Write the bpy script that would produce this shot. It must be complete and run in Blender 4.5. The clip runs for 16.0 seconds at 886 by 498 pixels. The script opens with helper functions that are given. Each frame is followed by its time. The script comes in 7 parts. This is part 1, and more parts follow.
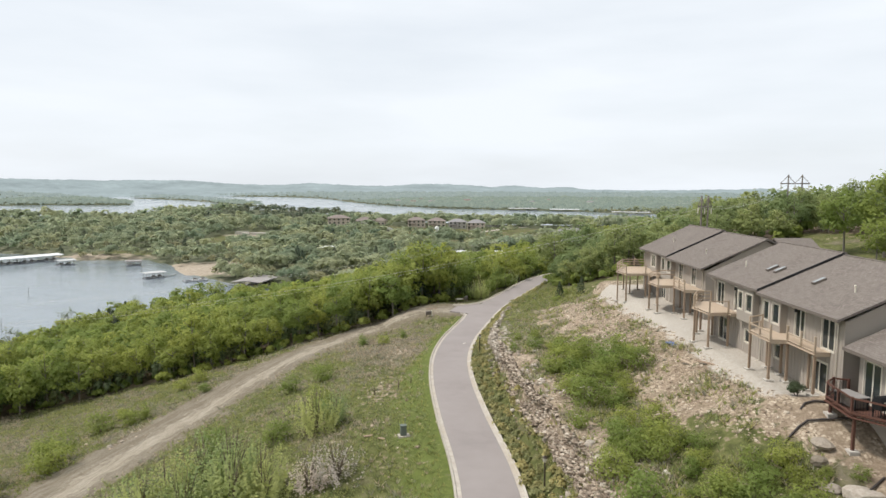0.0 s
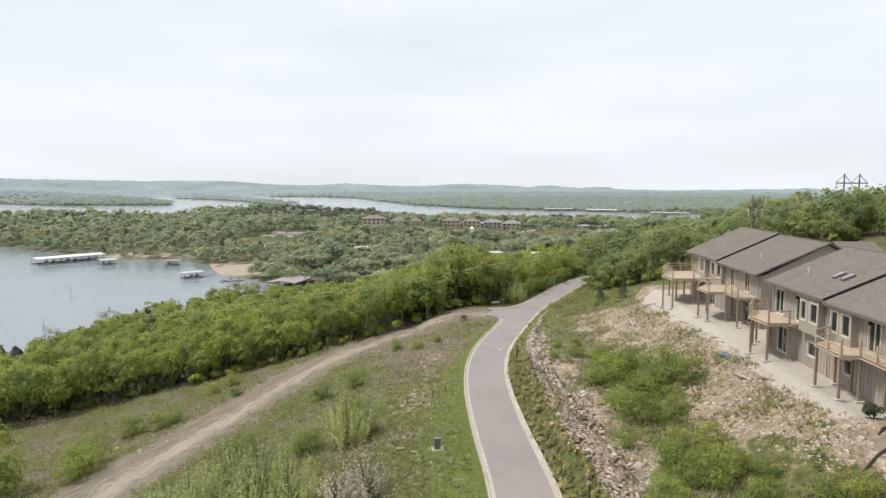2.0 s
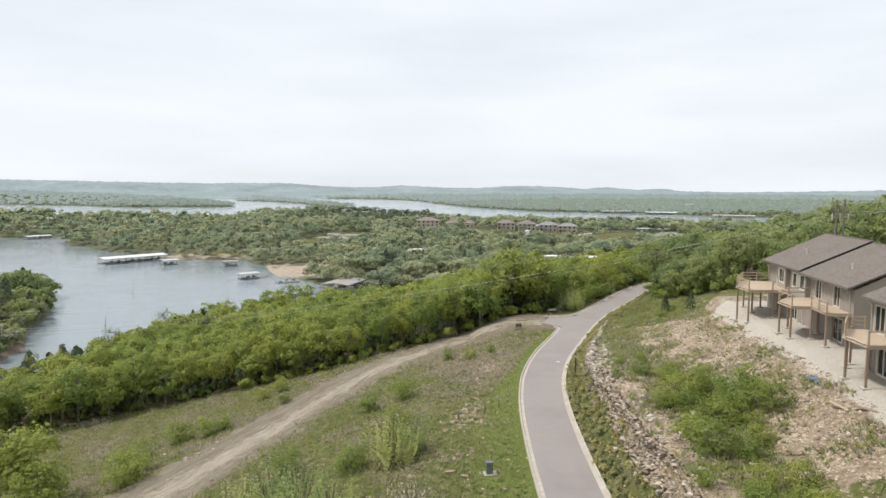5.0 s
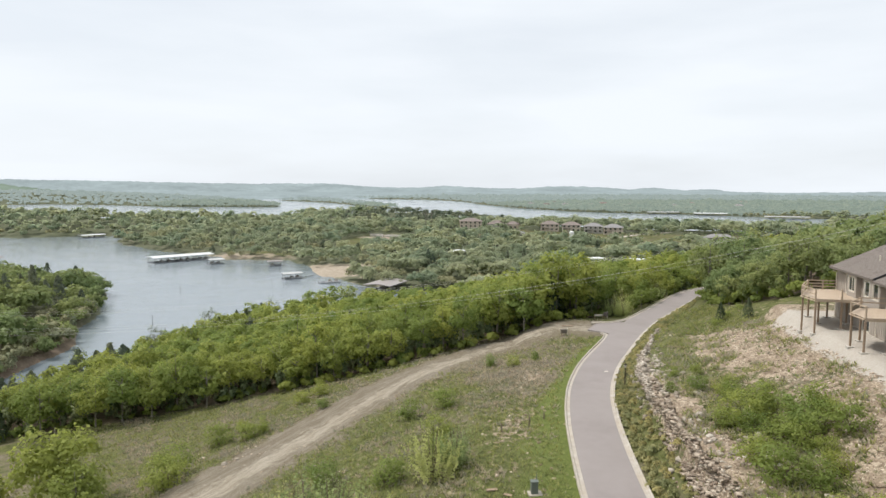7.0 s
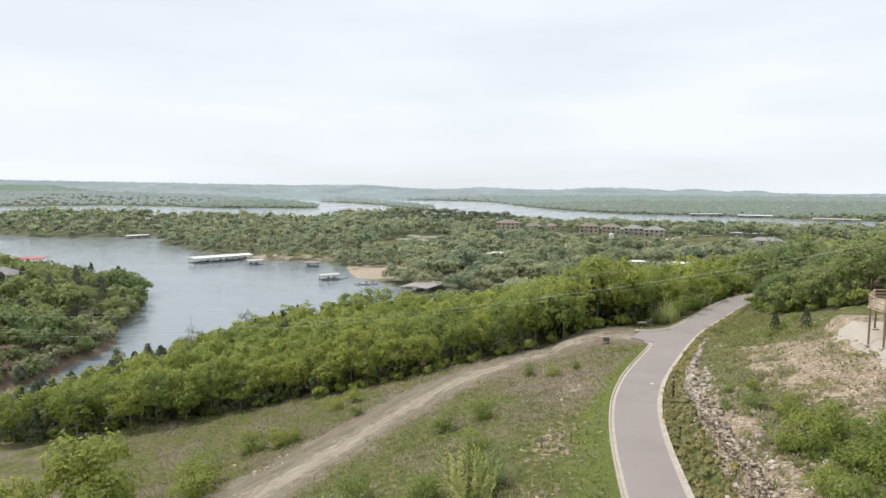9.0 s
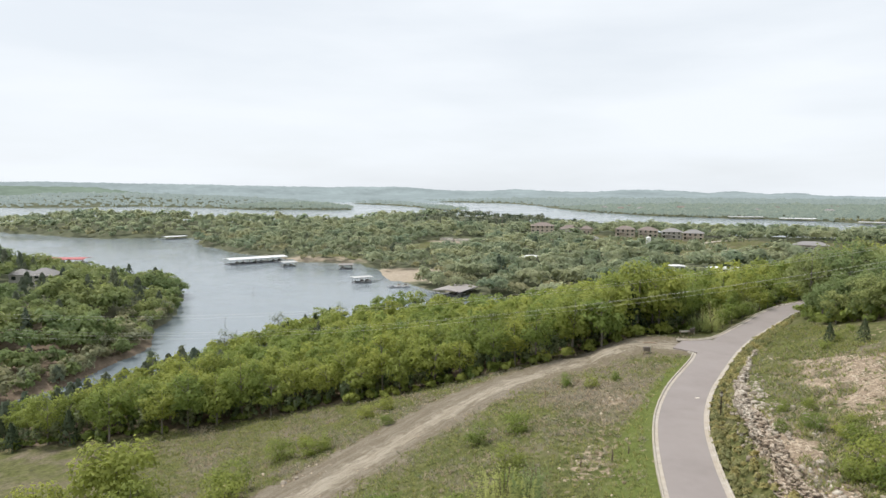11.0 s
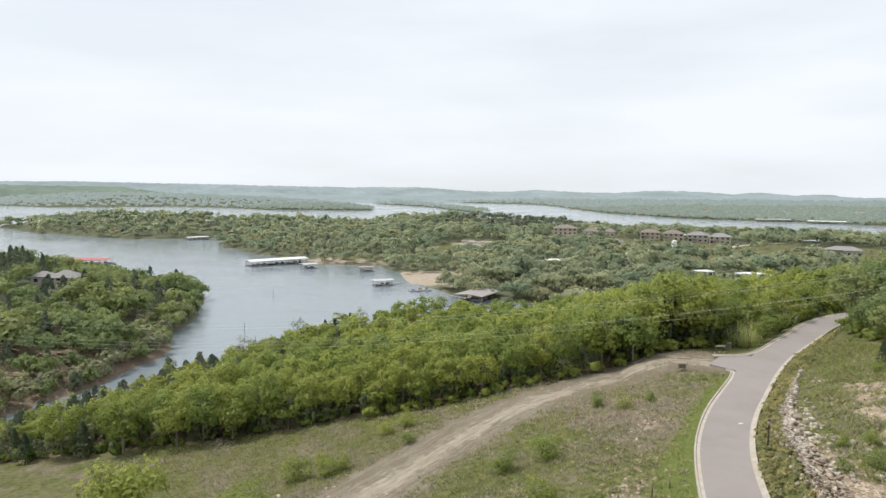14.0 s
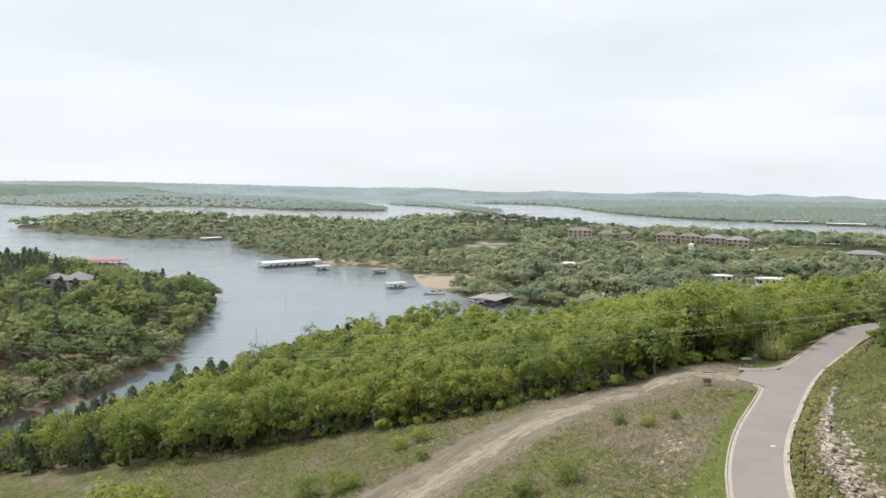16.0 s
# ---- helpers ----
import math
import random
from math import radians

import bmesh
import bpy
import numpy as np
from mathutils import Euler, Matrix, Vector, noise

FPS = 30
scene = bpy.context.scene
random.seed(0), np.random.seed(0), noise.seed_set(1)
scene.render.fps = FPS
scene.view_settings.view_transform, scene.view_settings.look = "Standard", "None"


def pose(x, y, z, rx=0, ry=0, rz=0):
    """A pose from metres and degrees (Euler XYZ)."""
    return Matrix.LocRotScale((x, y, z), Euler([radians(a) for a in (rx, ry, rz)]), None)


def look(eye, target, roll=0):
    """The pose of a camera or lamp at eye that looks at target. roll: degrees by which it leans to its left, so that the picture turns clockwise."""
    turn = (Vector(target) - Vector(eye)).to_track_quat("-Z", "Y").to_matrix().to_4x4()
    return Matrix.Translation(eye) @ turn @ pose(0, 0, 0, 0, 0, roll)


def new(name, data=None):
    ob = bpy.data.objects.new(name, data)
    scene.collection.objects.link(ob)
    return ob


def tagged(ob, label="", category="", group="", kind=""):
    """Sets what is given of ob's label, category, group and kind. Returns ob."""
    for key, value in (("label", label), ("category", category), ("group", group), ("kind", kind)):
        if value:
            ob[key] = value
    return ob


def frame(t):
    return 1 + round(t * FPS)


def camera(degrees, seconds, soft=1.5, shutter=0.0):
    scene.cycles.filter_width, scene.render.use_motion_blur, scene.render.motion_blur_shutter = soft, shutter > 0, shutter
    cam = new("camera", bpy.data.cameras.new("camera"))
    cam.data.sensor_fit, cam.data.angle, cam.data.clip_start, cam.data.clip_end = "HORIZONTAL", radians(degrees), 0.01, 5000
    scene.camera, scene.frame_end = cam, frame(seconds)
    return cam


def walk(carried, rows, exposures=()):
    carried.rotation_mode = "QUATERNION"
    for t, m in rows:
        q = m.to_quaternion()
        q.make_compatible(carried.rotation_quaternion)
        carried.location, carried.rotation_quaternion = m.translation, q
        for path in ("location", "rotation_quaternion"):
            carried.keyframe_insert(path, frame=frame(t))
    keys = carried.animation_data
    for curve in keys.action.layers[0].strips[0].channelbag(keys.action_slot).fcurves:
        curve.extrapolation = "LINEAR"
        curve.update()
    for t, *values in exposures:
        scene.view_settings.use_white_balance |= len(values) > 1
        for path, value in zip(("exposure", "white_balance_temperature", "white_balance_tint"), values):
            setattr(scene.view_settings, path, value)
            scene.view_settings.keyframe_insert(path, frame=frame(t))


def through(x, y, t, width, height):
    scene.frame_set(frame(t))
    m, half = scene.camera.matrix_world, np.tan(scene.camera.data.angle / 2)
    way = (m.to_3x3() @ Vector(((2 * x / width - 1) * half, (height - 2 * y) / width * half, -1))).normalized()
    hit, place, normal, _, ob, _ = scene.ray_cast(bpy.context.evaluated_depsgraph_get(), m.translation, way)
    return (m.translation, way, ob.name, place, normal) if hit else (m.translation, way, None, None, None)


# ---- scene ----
cam = camera(67.35, 16.0)
# seconds, place in metres, then yaw, pitch and roll in degrees
PATH = [
    (0.0, 0.000, 0.000, 40.909, -0.000, -5.505, 0.234),
    (0.5, 0.001, 0.804, 40.886, 0.919, -5.488, 0.213),
    (1.0, -0.005, 1.585, 40.881, 1.573, -5.491, 0.180),
    (1.5, -0.092, 2.318, 40.906, 2.339, -5.496, 0.163),
    (2.0, -0.154, 2.994, 40.926, 3.007, -5.503, 0.139),
    (2.5, -0.159, 3.642, 40.954, 3.577, -5.510, 0.136),
    (3.0, -0.167, 4.308, 40.948, 4.209, -5.502, 0.126),
    (3.5, -0.186, 4.972, 40.943, 5.025, -5.463, 0.121),
    (4.0, -0.217, 5.648, 40.968, 5.885, -5.453, 0.102),
    (4.2, -0.238, 5.920, 40.980, 6.234, -5.424, 0.103),
    (6.3, -0.625, 8.748, 41.090, 10.167, -5.340, 0.102),
    (6.5, -0.666, 9.011, 41.102, 10.528, -5.350, 0.099),
    (7.0, -0.779, 9.649, 41.139, 11.388, -5.323, 0.108),
    (7.5, -0.958, 10.334, 41.193, 12.235, -5.297, 0.106),
    (8.0, -1.100, 11.068, 41.202, 13.016, -5.282, 0.099),
    (8.5, -1.256, 11.848, 41.216, 13.809, -5.265, 0.087),
    (9.0, -1.420, 12.552, 41.243, 14.579, -5.225, 0.095),
    (9.2, -1.492, 12.816, 41.257, 14.875, -5.192, 0.102),
    (11.3, -2.324, 15.401, 41.447, 17.768, -5.059, 0.145),
    (11.5, -2.407, 15.646, 41.481, 17.938, -5.058, 0.148),
    (12.0, -2.626, 16.257, 41.609, 18.079, -5.039, 0.161),
    (12.5, -2.927, 16.883, 41.775, 18.136, -5.035, 0.195),
    (13.0, -3.242, 17.480, 41.957, 18.321, -5.022, 0.221),
    (13.5, -3.579, 18.077, 42.120, 18.734, -5.009, 0.266),
    (14.0, -3.876, 18.744, 42.320, 19.234, -5.027, 0.308),
    (14.5, -4.181, 19.425, 42.510, 19.541, -5.027, 0.355),
    (15.0, -4.515, 20.088, 42.700, 19.758, -5.031, 0.382),
    (15.5, -4.838, 20.802, 42.903, 20.126, -5.012, 0.409),
    (16.0, -5.158, 21.528, 43.102, 20.362, -5.003, 0.437),
]
walk(cam, [(t, pose(x, y, z, 90 + p, 0, w) @ pose(0, 0, 0, 0, 0, r)) for t, x, y, z, w, p, r in PATH])

# ---- light ----
SUN_EL, SUN_AZ = 60.0, -92.0
world = bpy.data.worlds.new("sky")
scene.world = world
world.use_nodes = True
wn, wl = world.node_tree.nodes, world.node_tree.links
wn.clear()
w_out, w_bg = wn.new("ShaderNodeOutputWorld"), wn.new("ShaderNodeBackground")
w_sky, w_mix, w_noise, w_ramp = wn.new("ShaderNodeTexSky"), wn.new("ShaderNodeMix"), wn.new("ShaderNodeTexNoise"), wn.new("ShaderNodeMapRange")
w_tc, w_map = wn.new("ShaderNodeTexCoord"), wn.new("ShaderNodeMapping")
w_sky.sky_type, w_sky.sun_disc = "NISHITA", False
w_sky.sun_elevation, w_sky.sun_rotation = radians(SUN_EL), radians(SUN_AZ)
w_sky.air_density, w_sky.dust_density = 1.0, 2.0
w_mix.data_type = "RGBA"
w_mix.inputs["B"].default_value = (9.25, 9.75, 10.3, 1)
w_map.inputs["Scale"].default_value = (1.2, 1.2, 6.0)
w_map.inputs["Rotation"].default_value = (0, 0.12, 0.4)
w_noise.inputs["Scale"].default_value, w_noise.inputs["Detail"].default_value = 1.6, 6
w_ramp.inputs["From Min"].default_value, w_ramp.inputs["From Max"].default_value = 0.36, 0.62
w_ramp.inputs["To Min"].default_value, w_ramp.inputs["To Max"].default_value = 0.83, 0.99
wl.new(w_tc.outputs["Generated"], w_map.inputs["Vector"])
wl.new(w_map.outputs["Vector"], w_noise.inputs["Vector"])
wl.new(w_noise.outputs["Fac"], w_ramp.inputs["Value"])
wl.new(w_ramp.outputs["Result"], w_mix.inputs["Factor"])
wl.new(w_sky.outputs["Color"], w_mix.inputs["A"])
wl.new(w_mix.outputs["Result"], w_bg.inputs["Color"])
w_bg.inputs["Strength"].default_value = 0.10
wl.new(w_bg.outputs["Background"], w_out.inputs["Surface"])
sun = new("sun", bpy.data.lights.new("sun", "SUN"))
sun.data.energy, sun.data.angle, sun.data.color = 3.5, radians(8), (1.0, 0.95, 0.90)
sun.matrix_world = look((0, 0, 0), (-math.sin(radians(SUN_AZ)) * math.cos(radians(SUN_EL)), -math.cos(radians(SUN_AZ)) * math.cos(radians(SUN_EL)), -math.sin(radians(SUN_EL))))
scene.view_settings.exposure = 0.0


# ---- materials ----
class Mat:
    """A node material under construction."""

    def __init__(self, name, rough=0.8, metal=0.0, spec=0.3):
        self.m = bpy.data.materials.new(name)
        self.m.use_nodes = True
        self.n, self.l = self.m.node_tree.nodes, self.m.node_tree.links
        self.b = self.n["Principled BSDF"]
        self.b.inputs["Roughness"].default_value, self.b.inputs["Metallic"].default_value = rough, metal
        self.b.inputs["Specular IOR Level"].default_value = spec
        self.coord = self.n.new("ShaderNodeTexCoord").outputs["Object"]

    def noise(self, scale, detail=4, rough=0.6, coord=None, stretch=None, kind="fac"):
        t = self.n.new("ShaderNodeTexNoise")
        t.inputs["Scale"].default_value, t.inputs["Detail"].default_value, t.inputs["Roughness"].default_value = scale, detail, rough
        src = coord or self.coord
        if stretch:
            mp = self.n.new("ShaderNodeMapping")
            mp.inputs["Scale"].default_value = stretch
            self.l.new(src, mp.inputs["Vector"])
            src = mp.outputs["Vector"]
        self.l.new(src, t.inputs["Vector"])
        return t.outputs["Fac"] if kind == "fac" else t.outputs["Color"]

    def voronoi(self, scale, coord=None, feature="F1", out="Distance"):
        t = self.n.new("ShaderNodeTexVoronoi")
        t.feature = feature
        t.inputs["Scale"].default_value = scale
        self.l.new(coord or self.coord, t.inputs["Vector"])
        return t.outputs[out]

    def attr(self, name):
        a = self.n.new("ShaderNodeAttribute")
        a.attribute_name = name
        return a.outputs["Fac"]

    def span(self, v, a, b, lo=0.0, hi=1.0):
        r = self.n.new("ShaderNodeMapRange")
        for key, val in zip(("From Min", "From Max", "To Min", "To Max"), (a, b, lo, hi)):
            r.inputs[key].default_value = val
        self.l.new(v, r.inputs["Value"])
        return r.outputs["Result"]

    def math(self, op, a, b):
        r = self.n.new("ShaderNodeMath")
        r.operation = op
        for k, v in enumerate((a, b)):
            if isinstance(v, (int, float)):
                r.inputs[k].default_value = v
            else:
                self.l.new(v, r.inputs[k])
        return r.outputs[0]

    def mix(self, fac, a, b, blend="MIX"):
        r = self.n.new("ShaderNodeMix")
        r.data_type, r.blend_type = "RGBA", blend
        for key, v in (("Factor", fac), ("A", a), ("B", b)):
            if isinstance(v, tuple):
                r.inputs[key].default_value = (*v, 1) if len(v) == 3 else v
            elif isinstance(v, (int, float)):
                r.inputs[key].default_value = v
            else:
                self.l.new(v, r.inputs[key])
        return r.outputs["Result"]

    def ramp(self, v, *stops):
        r = self.n.new("ShaderNodeValToRGB")
        e = r.color_ramp.elements
        while len(e) < len(stops):
            e.new(0.5)
        for k, (p, c) in enumerate(stops):
            e[k].position, e[k].color = p, (*c, 1)
        self.l.new(v, r.inputs["Fac"])
        return r.outputs["Color"]

    def color(self, v):
        if isinstance(v, tuple):
            self.b.inputs["Base Color"].default_value = (*v, 1)
        else:
            self.l.new(v, self.b.inputs["Base Color"])
        return self

    def rough(self, v):
        self.l.new(v, self.b.inputs["Roughness"])
        return self

    def bump(self, v, dist, strength=1.0):
        b = self.n.new("ShaderNodeBump")
        b.inputs["Strength"].default_value, b.inputs["Distance"].default_value = strength, dist
        self.l.new(v, b.inputs["Height"])
        self.l.new(b.outputs["Normal"], self.b.inputs["Normal"])
        return self

    def island(self):
        return self.n.new("ShaderNodeNewGeometry").outputs["Random Per Island"]

    def chance(self):
        return self.n.new("ShaderNodeObjectInfo").outputs["Random"]


def plain(name, c, rough=0.8, var=0.25, scale=3.0, metal=0.0, bump=0.0, spec=0.3, stretch=None):
    """Paint, timber or metal with blotches and grain."""
    m = Mat(name, rough, metal, spec)
    lo, hi = tuple(v * (1 - var) for v in c), tuple(min(1, v * (1 + var)) for v in c)
    big, fine = m.noise(scale * 0.2), m.noise(scale * 4, 3, stretch=stretch)
    m.color(m.mix(m.math("ADD", m.math("MULTIPLY", big, 0.5), m.math("MULTIPLY", fine, 0.5)), lo, hi))
    if bump:
        m.bump(fine, bump)
    return m.m


def leaf_mat(name, dark, light, through=0.35, random_by="object", haze=None):
    m = Mat(name, 0.55, 0, 0.25)
    r, big = m.island(), m.noise(0.09, 3)
    ob = m.chance()
    c = m.mix(m.span(r, 0, 1, 0.2, 0.8), dark, light)
    own = m.attr("tone") if random_by == "tone" else ob
    c = m.mix(m.span(m.math("ADD", m.math("MULTIPLY", own, 0.6), m.math("MULTIPLY", big, 0.4)), 0.2, 0.8), m.mix(1.0, c, (0.72, 0.79, 0.78), "MULTIPLY"), m.mix(1.0, c, (1.22, 1.10, 1.0), "MULTIPLY"))
    fine = m.noise(5.0 if haze is None else 0.6, 3, 0.7)
    c = m.mix(1.0, c, m.ramp(fine, (0.36, (0.78, 0.80, 0.82)), (0.64, (1.0, 1.0, 1.0))), "MULTIPLY")
    c = m.mix(1.0, c, (1.18, 1.18, 1.18), "MULTIPLY")
    m.color(c)
    m.bump(fine, 0.12 if haze is None else 0.0, 0.6)
    # leaves given a haze colour emit it, imitating haze over distant woods
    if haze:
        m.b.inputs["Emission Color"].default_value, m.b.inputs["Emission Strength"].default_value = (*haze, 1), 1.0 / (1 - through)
    t = m.n.new("ShaderNodeBsdfTranslucent")
    m.l.new(c, t.inputs["Color"])
    mx = m.n.new("ShaderNodeMixShader")
    mx.inputs["Fac"].default_value = through
    m.l.new(m.b.outputs["BSDF"], mx.inputs[1])
    m.l.new(t.outputs["BSDF"], mx.inputs[2])
    m.l.new(mx.outputs["Shader"], m.n["Material Output"].inputs["Surface"])
    return m.m


def ground_mat():
    m = Mat("ground", 0.95, 0, 0.1)
    grain, clump, patch, wide = m.noise(9, 5, 0.7), m.noise(1.3, 5, 0.65), m.noise(0.22, 5, 0.6), m.noise(0.03, 4)
    grass = m.ramp(clump, (0.3, (0.05, 0.057, 0.021)), (0.5, (0.103, 0.112, 0.04)), (0.72, (0.165, 0.163, 0.068)))
    straw = m.ramp(m.noise(2.2, 5, 0.7), (0.3, (0.10, 0.083, 0.060)), (0.52, (0.175, 0.147, 0.106)), (0.75, (0.275, 0.237, 0.172)))
    dry = m.math("ADD", m.attr("dry"), m.span(patch, 0.42, 0.68, -0.25, 0.45))
    c = m.mix(m.span(dry, 0.2, 0.75), grass, straw)
    lush = m.ramp(m.noise(3.0, 4, 0.7), (0.3, (0.075, 0.10, 0.026)), (0.7, (0.15, 0.175, 0.05)))
    c = m.mix(m.span(m.math("ADD", m.attr("lush"), m.span(patch, 0.3, 0.7, -0.25, 0.25)), 0.3, 0.7), c, lush)
    stones = m.ramp(m.voronoi(7.5, out="Color"), (0.1, (0.17, 0.128, 0.092)), (0.5, (0.33, 0.265, 0.192)), (0.9, (0.53, 0.455, 0.355)))
    soil = m.ramp(m.noise(2.8, 6, 0.78), (0.3, (0.14, 0.104, 0.074)), (0.55, (0.265, 0.208, 0.15)), (0.75, (0.40, 0.33, 0.25)))
    rub = m.mix(m.span(m.noise(0.9, 4), 0.42, 0.58), soil, stones)
    rubf = m.math("ADD", m.math("ADD", m.attr("rubble"), m.span(clump, 0.35, 0.65, -0.35, 0.35)), m.span(patch, 0.44, 0.64, 0.06, -0.38))
    c = m.mix(m.span(rubf, 0.38, 0.6), c, rub)
    gravel = m.ramp(m.noise(6, 6, 0.8), (0.3, (0.13, 0.112, 0.084)), (0.52, (0.23, 0.202, 0.158)), (0.75, (0.345, 0.31, 0.248)))
    pale = m.ramp(m.noise(7, 6, 0.8), (0.3, (0.205, 0.18, 0.142)), (0.52, (0.35, 0.315, 0.255)), (0.75, (0.50, 0.46, 0.385)))
    gravel = m.mix(m.span(m.math("ADD", m.attr("pale"), m.span(m.noise(0.8, 6, 0.8), 0.36, 0.64, -0.45, 0.45)), 0.3, 0.75), gravel, pale)
    vec = m.n.new("ShaderNodeCombineXYZ")
    m.l.new(m.attr("across"), vec.inputs[0])
    m.l.new(m.math("MULTIPLY", m.attr("along"), 0.10), vec.inputs[1])
    streak, wide_streak = m.noise(1.5, 5, 0.75, vec.outputs[0]), m.noise(0.45, 4, 0.6, vec.outputs[0])
    gravel = m.mix(m.span(streak, 0.42, 0.58, 0.0, 0.75), gravel, m.mix(1.0, gravel, (0.62, 0.58, 0.52), "MULTIPLY"))
    c = m.mix(m.span(m.math("ADD", m.math("MULTIPLY", wide_streak, 0.55), m.math("MULTIPLY", streak, 0.45)), 0.48, 0.60, 0.0, 0.7), c, m.mix(m.attr("terrace"), c, straw))
    gf = m.math("ADD", m.attr("gravel"), m.span(m.math("ADD", m.math("MULTIPLY", m.noise(0.9, 6, 0.8), 0.6), m.math("MULTIPLY", m.noise(0.22, 4, 0.6), 0.4)), 0.40, 0.60, -0.5, 0.5))
    c = m.mix(m.span(m.math("ADD", m.attr("bank"), m.span(m.noise(1.7, 5, 0.75), 0.38, 0.62, -0.35, 0.35)), 0.35, 0.65), c, straw)
    c = m.mix(m.span(gf, 0.38, 0.62), c, gravel)
    c = m.mix(m.span(m.math("ADD", m.attr("pad"), m.span(clump, 0.3, 0.7, -0.3, 0.3)), 0.4, 0.6), c, m.ramp(m.noise(5, 6, 0.8), (0.3, (0.33, 0.295, 0.25)), (0.7, (0.50, 0.465, 0.41))))
    litter = m.ramp(clump, (0.3, (0.13, 0.10, 0.075)), (0.7, (0.25, 0.195, 0.145)))
    litter = m.mix(m.attr("far"), litter, m.ramp(m.noise(0.05, 6, 0.75), (0.3, (0.085, 0.095, 0.058)), (0.7, (0.14, 0.15, 0.095))))
    c = m.mix(m.attr("wood"), c, litter)
    sand = m.ramp(m.noise(0.6, 5, 0.7), (0.3, (0.26, 0.218, 0.165)), (0.7, (0.42, 0.36, 0.285)))
    c = m.mix(m.span(m.math("ADD", m.attr("sand"), m.span(patch, 0.3, 0.7, -0.2, 0.2)), 0.35, 0.6), c, sand)
    c = m.mix(m.span(wide, 0.3, 0.7, 0.0, 0.3), c, m.mix(1.0, c, (0.8, 0.78, 0.72), "MULTIPLY"))
    m.color(c)
    h = m.math("ADD", m.math("MULTIPLY", clump, 0.6), m.math("MULTIPLY", grain, 0.4))
    m.bump(h, 0.14, 0.8)
    return m.m


def water_mat():
    m = Mat("lake_water", 0.06, 0, 0.5)
    m.color((0.19, 0.225, 0.245))
    m.b.inputs["IOR"].default_value = 1.33
    wide = m.noise(0.012, 4, 0.6, stretch=(1, 2.2, 1))
    m.rough(m.span(wide, 0.4, 0.65, 0.05, 0.22))
    m.bump(m.math("ADD", m.noise(0.7, 4, 0.6, stretch=(0.6, 1.6, 1)), m.math("MULTIPLY", m.noise(0.12, 3, 0.5), 2.0)), 0.09)
    return m.m


M_GROUND, M_WATER = ground_mat(), water_mat()
M_LEAF = leaf_mat("spring_leaves", (0.218, 0.264, 0.064), (0.342, 0.398, 0.105), 0.55)
M_LEAF_WOOD = leaf_mat("wood_leaves", (0.218, 0.264, 0.064), (0.342, 0.398, 0.105), 0.55, "tone")
M_LEAF_RIDGE = leaf_mat("ridge_leaves", (0.195, 0.24, 0.092), (0.32, 0.375, 0.155), 0.5)
M_LEAF_RIDGE_WOOD = leaf_mat("ridge_wood_leaves", (0.195, 0.24, 0.092), (0.32, 0.375, 0.155), 0.5, "tone")
# leaf colours paled and blued to carry the haze of middle distance
M_LEAF_FAR = leaf_mat("haze_paled_leaves", (0.29, 0.333, 0.215), (0.378, 0.428, 0.285), 0.65, "tone")
M_LEAF_COVE = leaf_mat("point_leaves", (0.17, 0.22, 0.088), (0.29, 0.348, 0.138), 0.5, "tone")
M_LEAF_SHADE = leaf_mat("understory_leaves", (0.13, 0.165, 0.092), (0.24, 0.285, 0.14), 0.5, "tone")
# the next two emit a grey-green glow in place of distance haze
M_LEAF_HAZE = leaf_mat("haze_glow_woods", (0.06, 0.072, 0.046), (0.13, 0.146, 0.095), 0.5, "tone", (0.20, 0.245, 0.225))
M_LEAF_HAZE_FAR = leaf_mat("far_haze_glow_woods", (0.05, 0.06, 0.045), (0.10, 0.112, 0.085), 0.5, "tone", (0.27, 0.325, 0.325))
M_CEDAR_FAR = leaf_mat("far_cedars", (0.115, 0.142, 0.098), (0.18, 0.21, 0.14), 0.4, "tone")
M_BARE = leaf_mat("budding_twigs", (0.225, 0.235, 0.135), (0.37, 0.38, 0.235), 0.5, "tone")
M_CEDAR = leaf_mat("cedar_leaves", (0.045, 0.065, 0.034), (0.095, 0.125, 0.062), 0.3)
M_BARK = plain("bark", (0.16, 0.125, 0.095), 0.9, 0.4, 4, bump=0.03, stretch=(1, 1, 0.2))
M_PALEBARK = plain("pale_bark", (0.22, 0.195, 0.165), 0.9, 0.35, 4, bump=0.02, stretch=(1, 1, 0.2))


# ---- shape of the land ----
ROAD = [(3.2, -50.0), (3.3, -14.0), (3.4, 22.0), (3.5, 36.0), (3.3, 48.0), (1.95, 60.97), (1.1, 71.98), (1.05, 82.03), (2.26, 92.12), (4.53, 102.24), (7.32, 113.42), (10.58, 123.65), (15.08, 134.85), (19.72, 146.25), (25.81, 156.05), (35.47, 163.81), (48.85, 168.99)]
TRACK = [(-40.5, 50), (-38.4, 62), (-35.6, 72), (-32.2, 82), (-27.5, 93), (-21, 104), (-14, 111.5), (-6, 116), (2, 116.5)]
WEST = [(-5, 57, 19.1), (-10, 70, 17.8), (-7, 95, 17.9), (-20, 95, 15.6), (-28, 85, 13.1), (-19, 80, 15.8), (-27, 60, 13.6), (-40, 80, 9.8), (-50, 97, 7.6),
        (-62, 72, 6.3), (-80, 105, 4.0), (-100, 95, 2.0), (-20, 116, 14.4), (-40, 116, 9.8), (-1, 122, 18.4), (-25, 40, 14.5), (-9, 30, 19), (-60, 40, 6.5), (-105, 40, 2.0)]
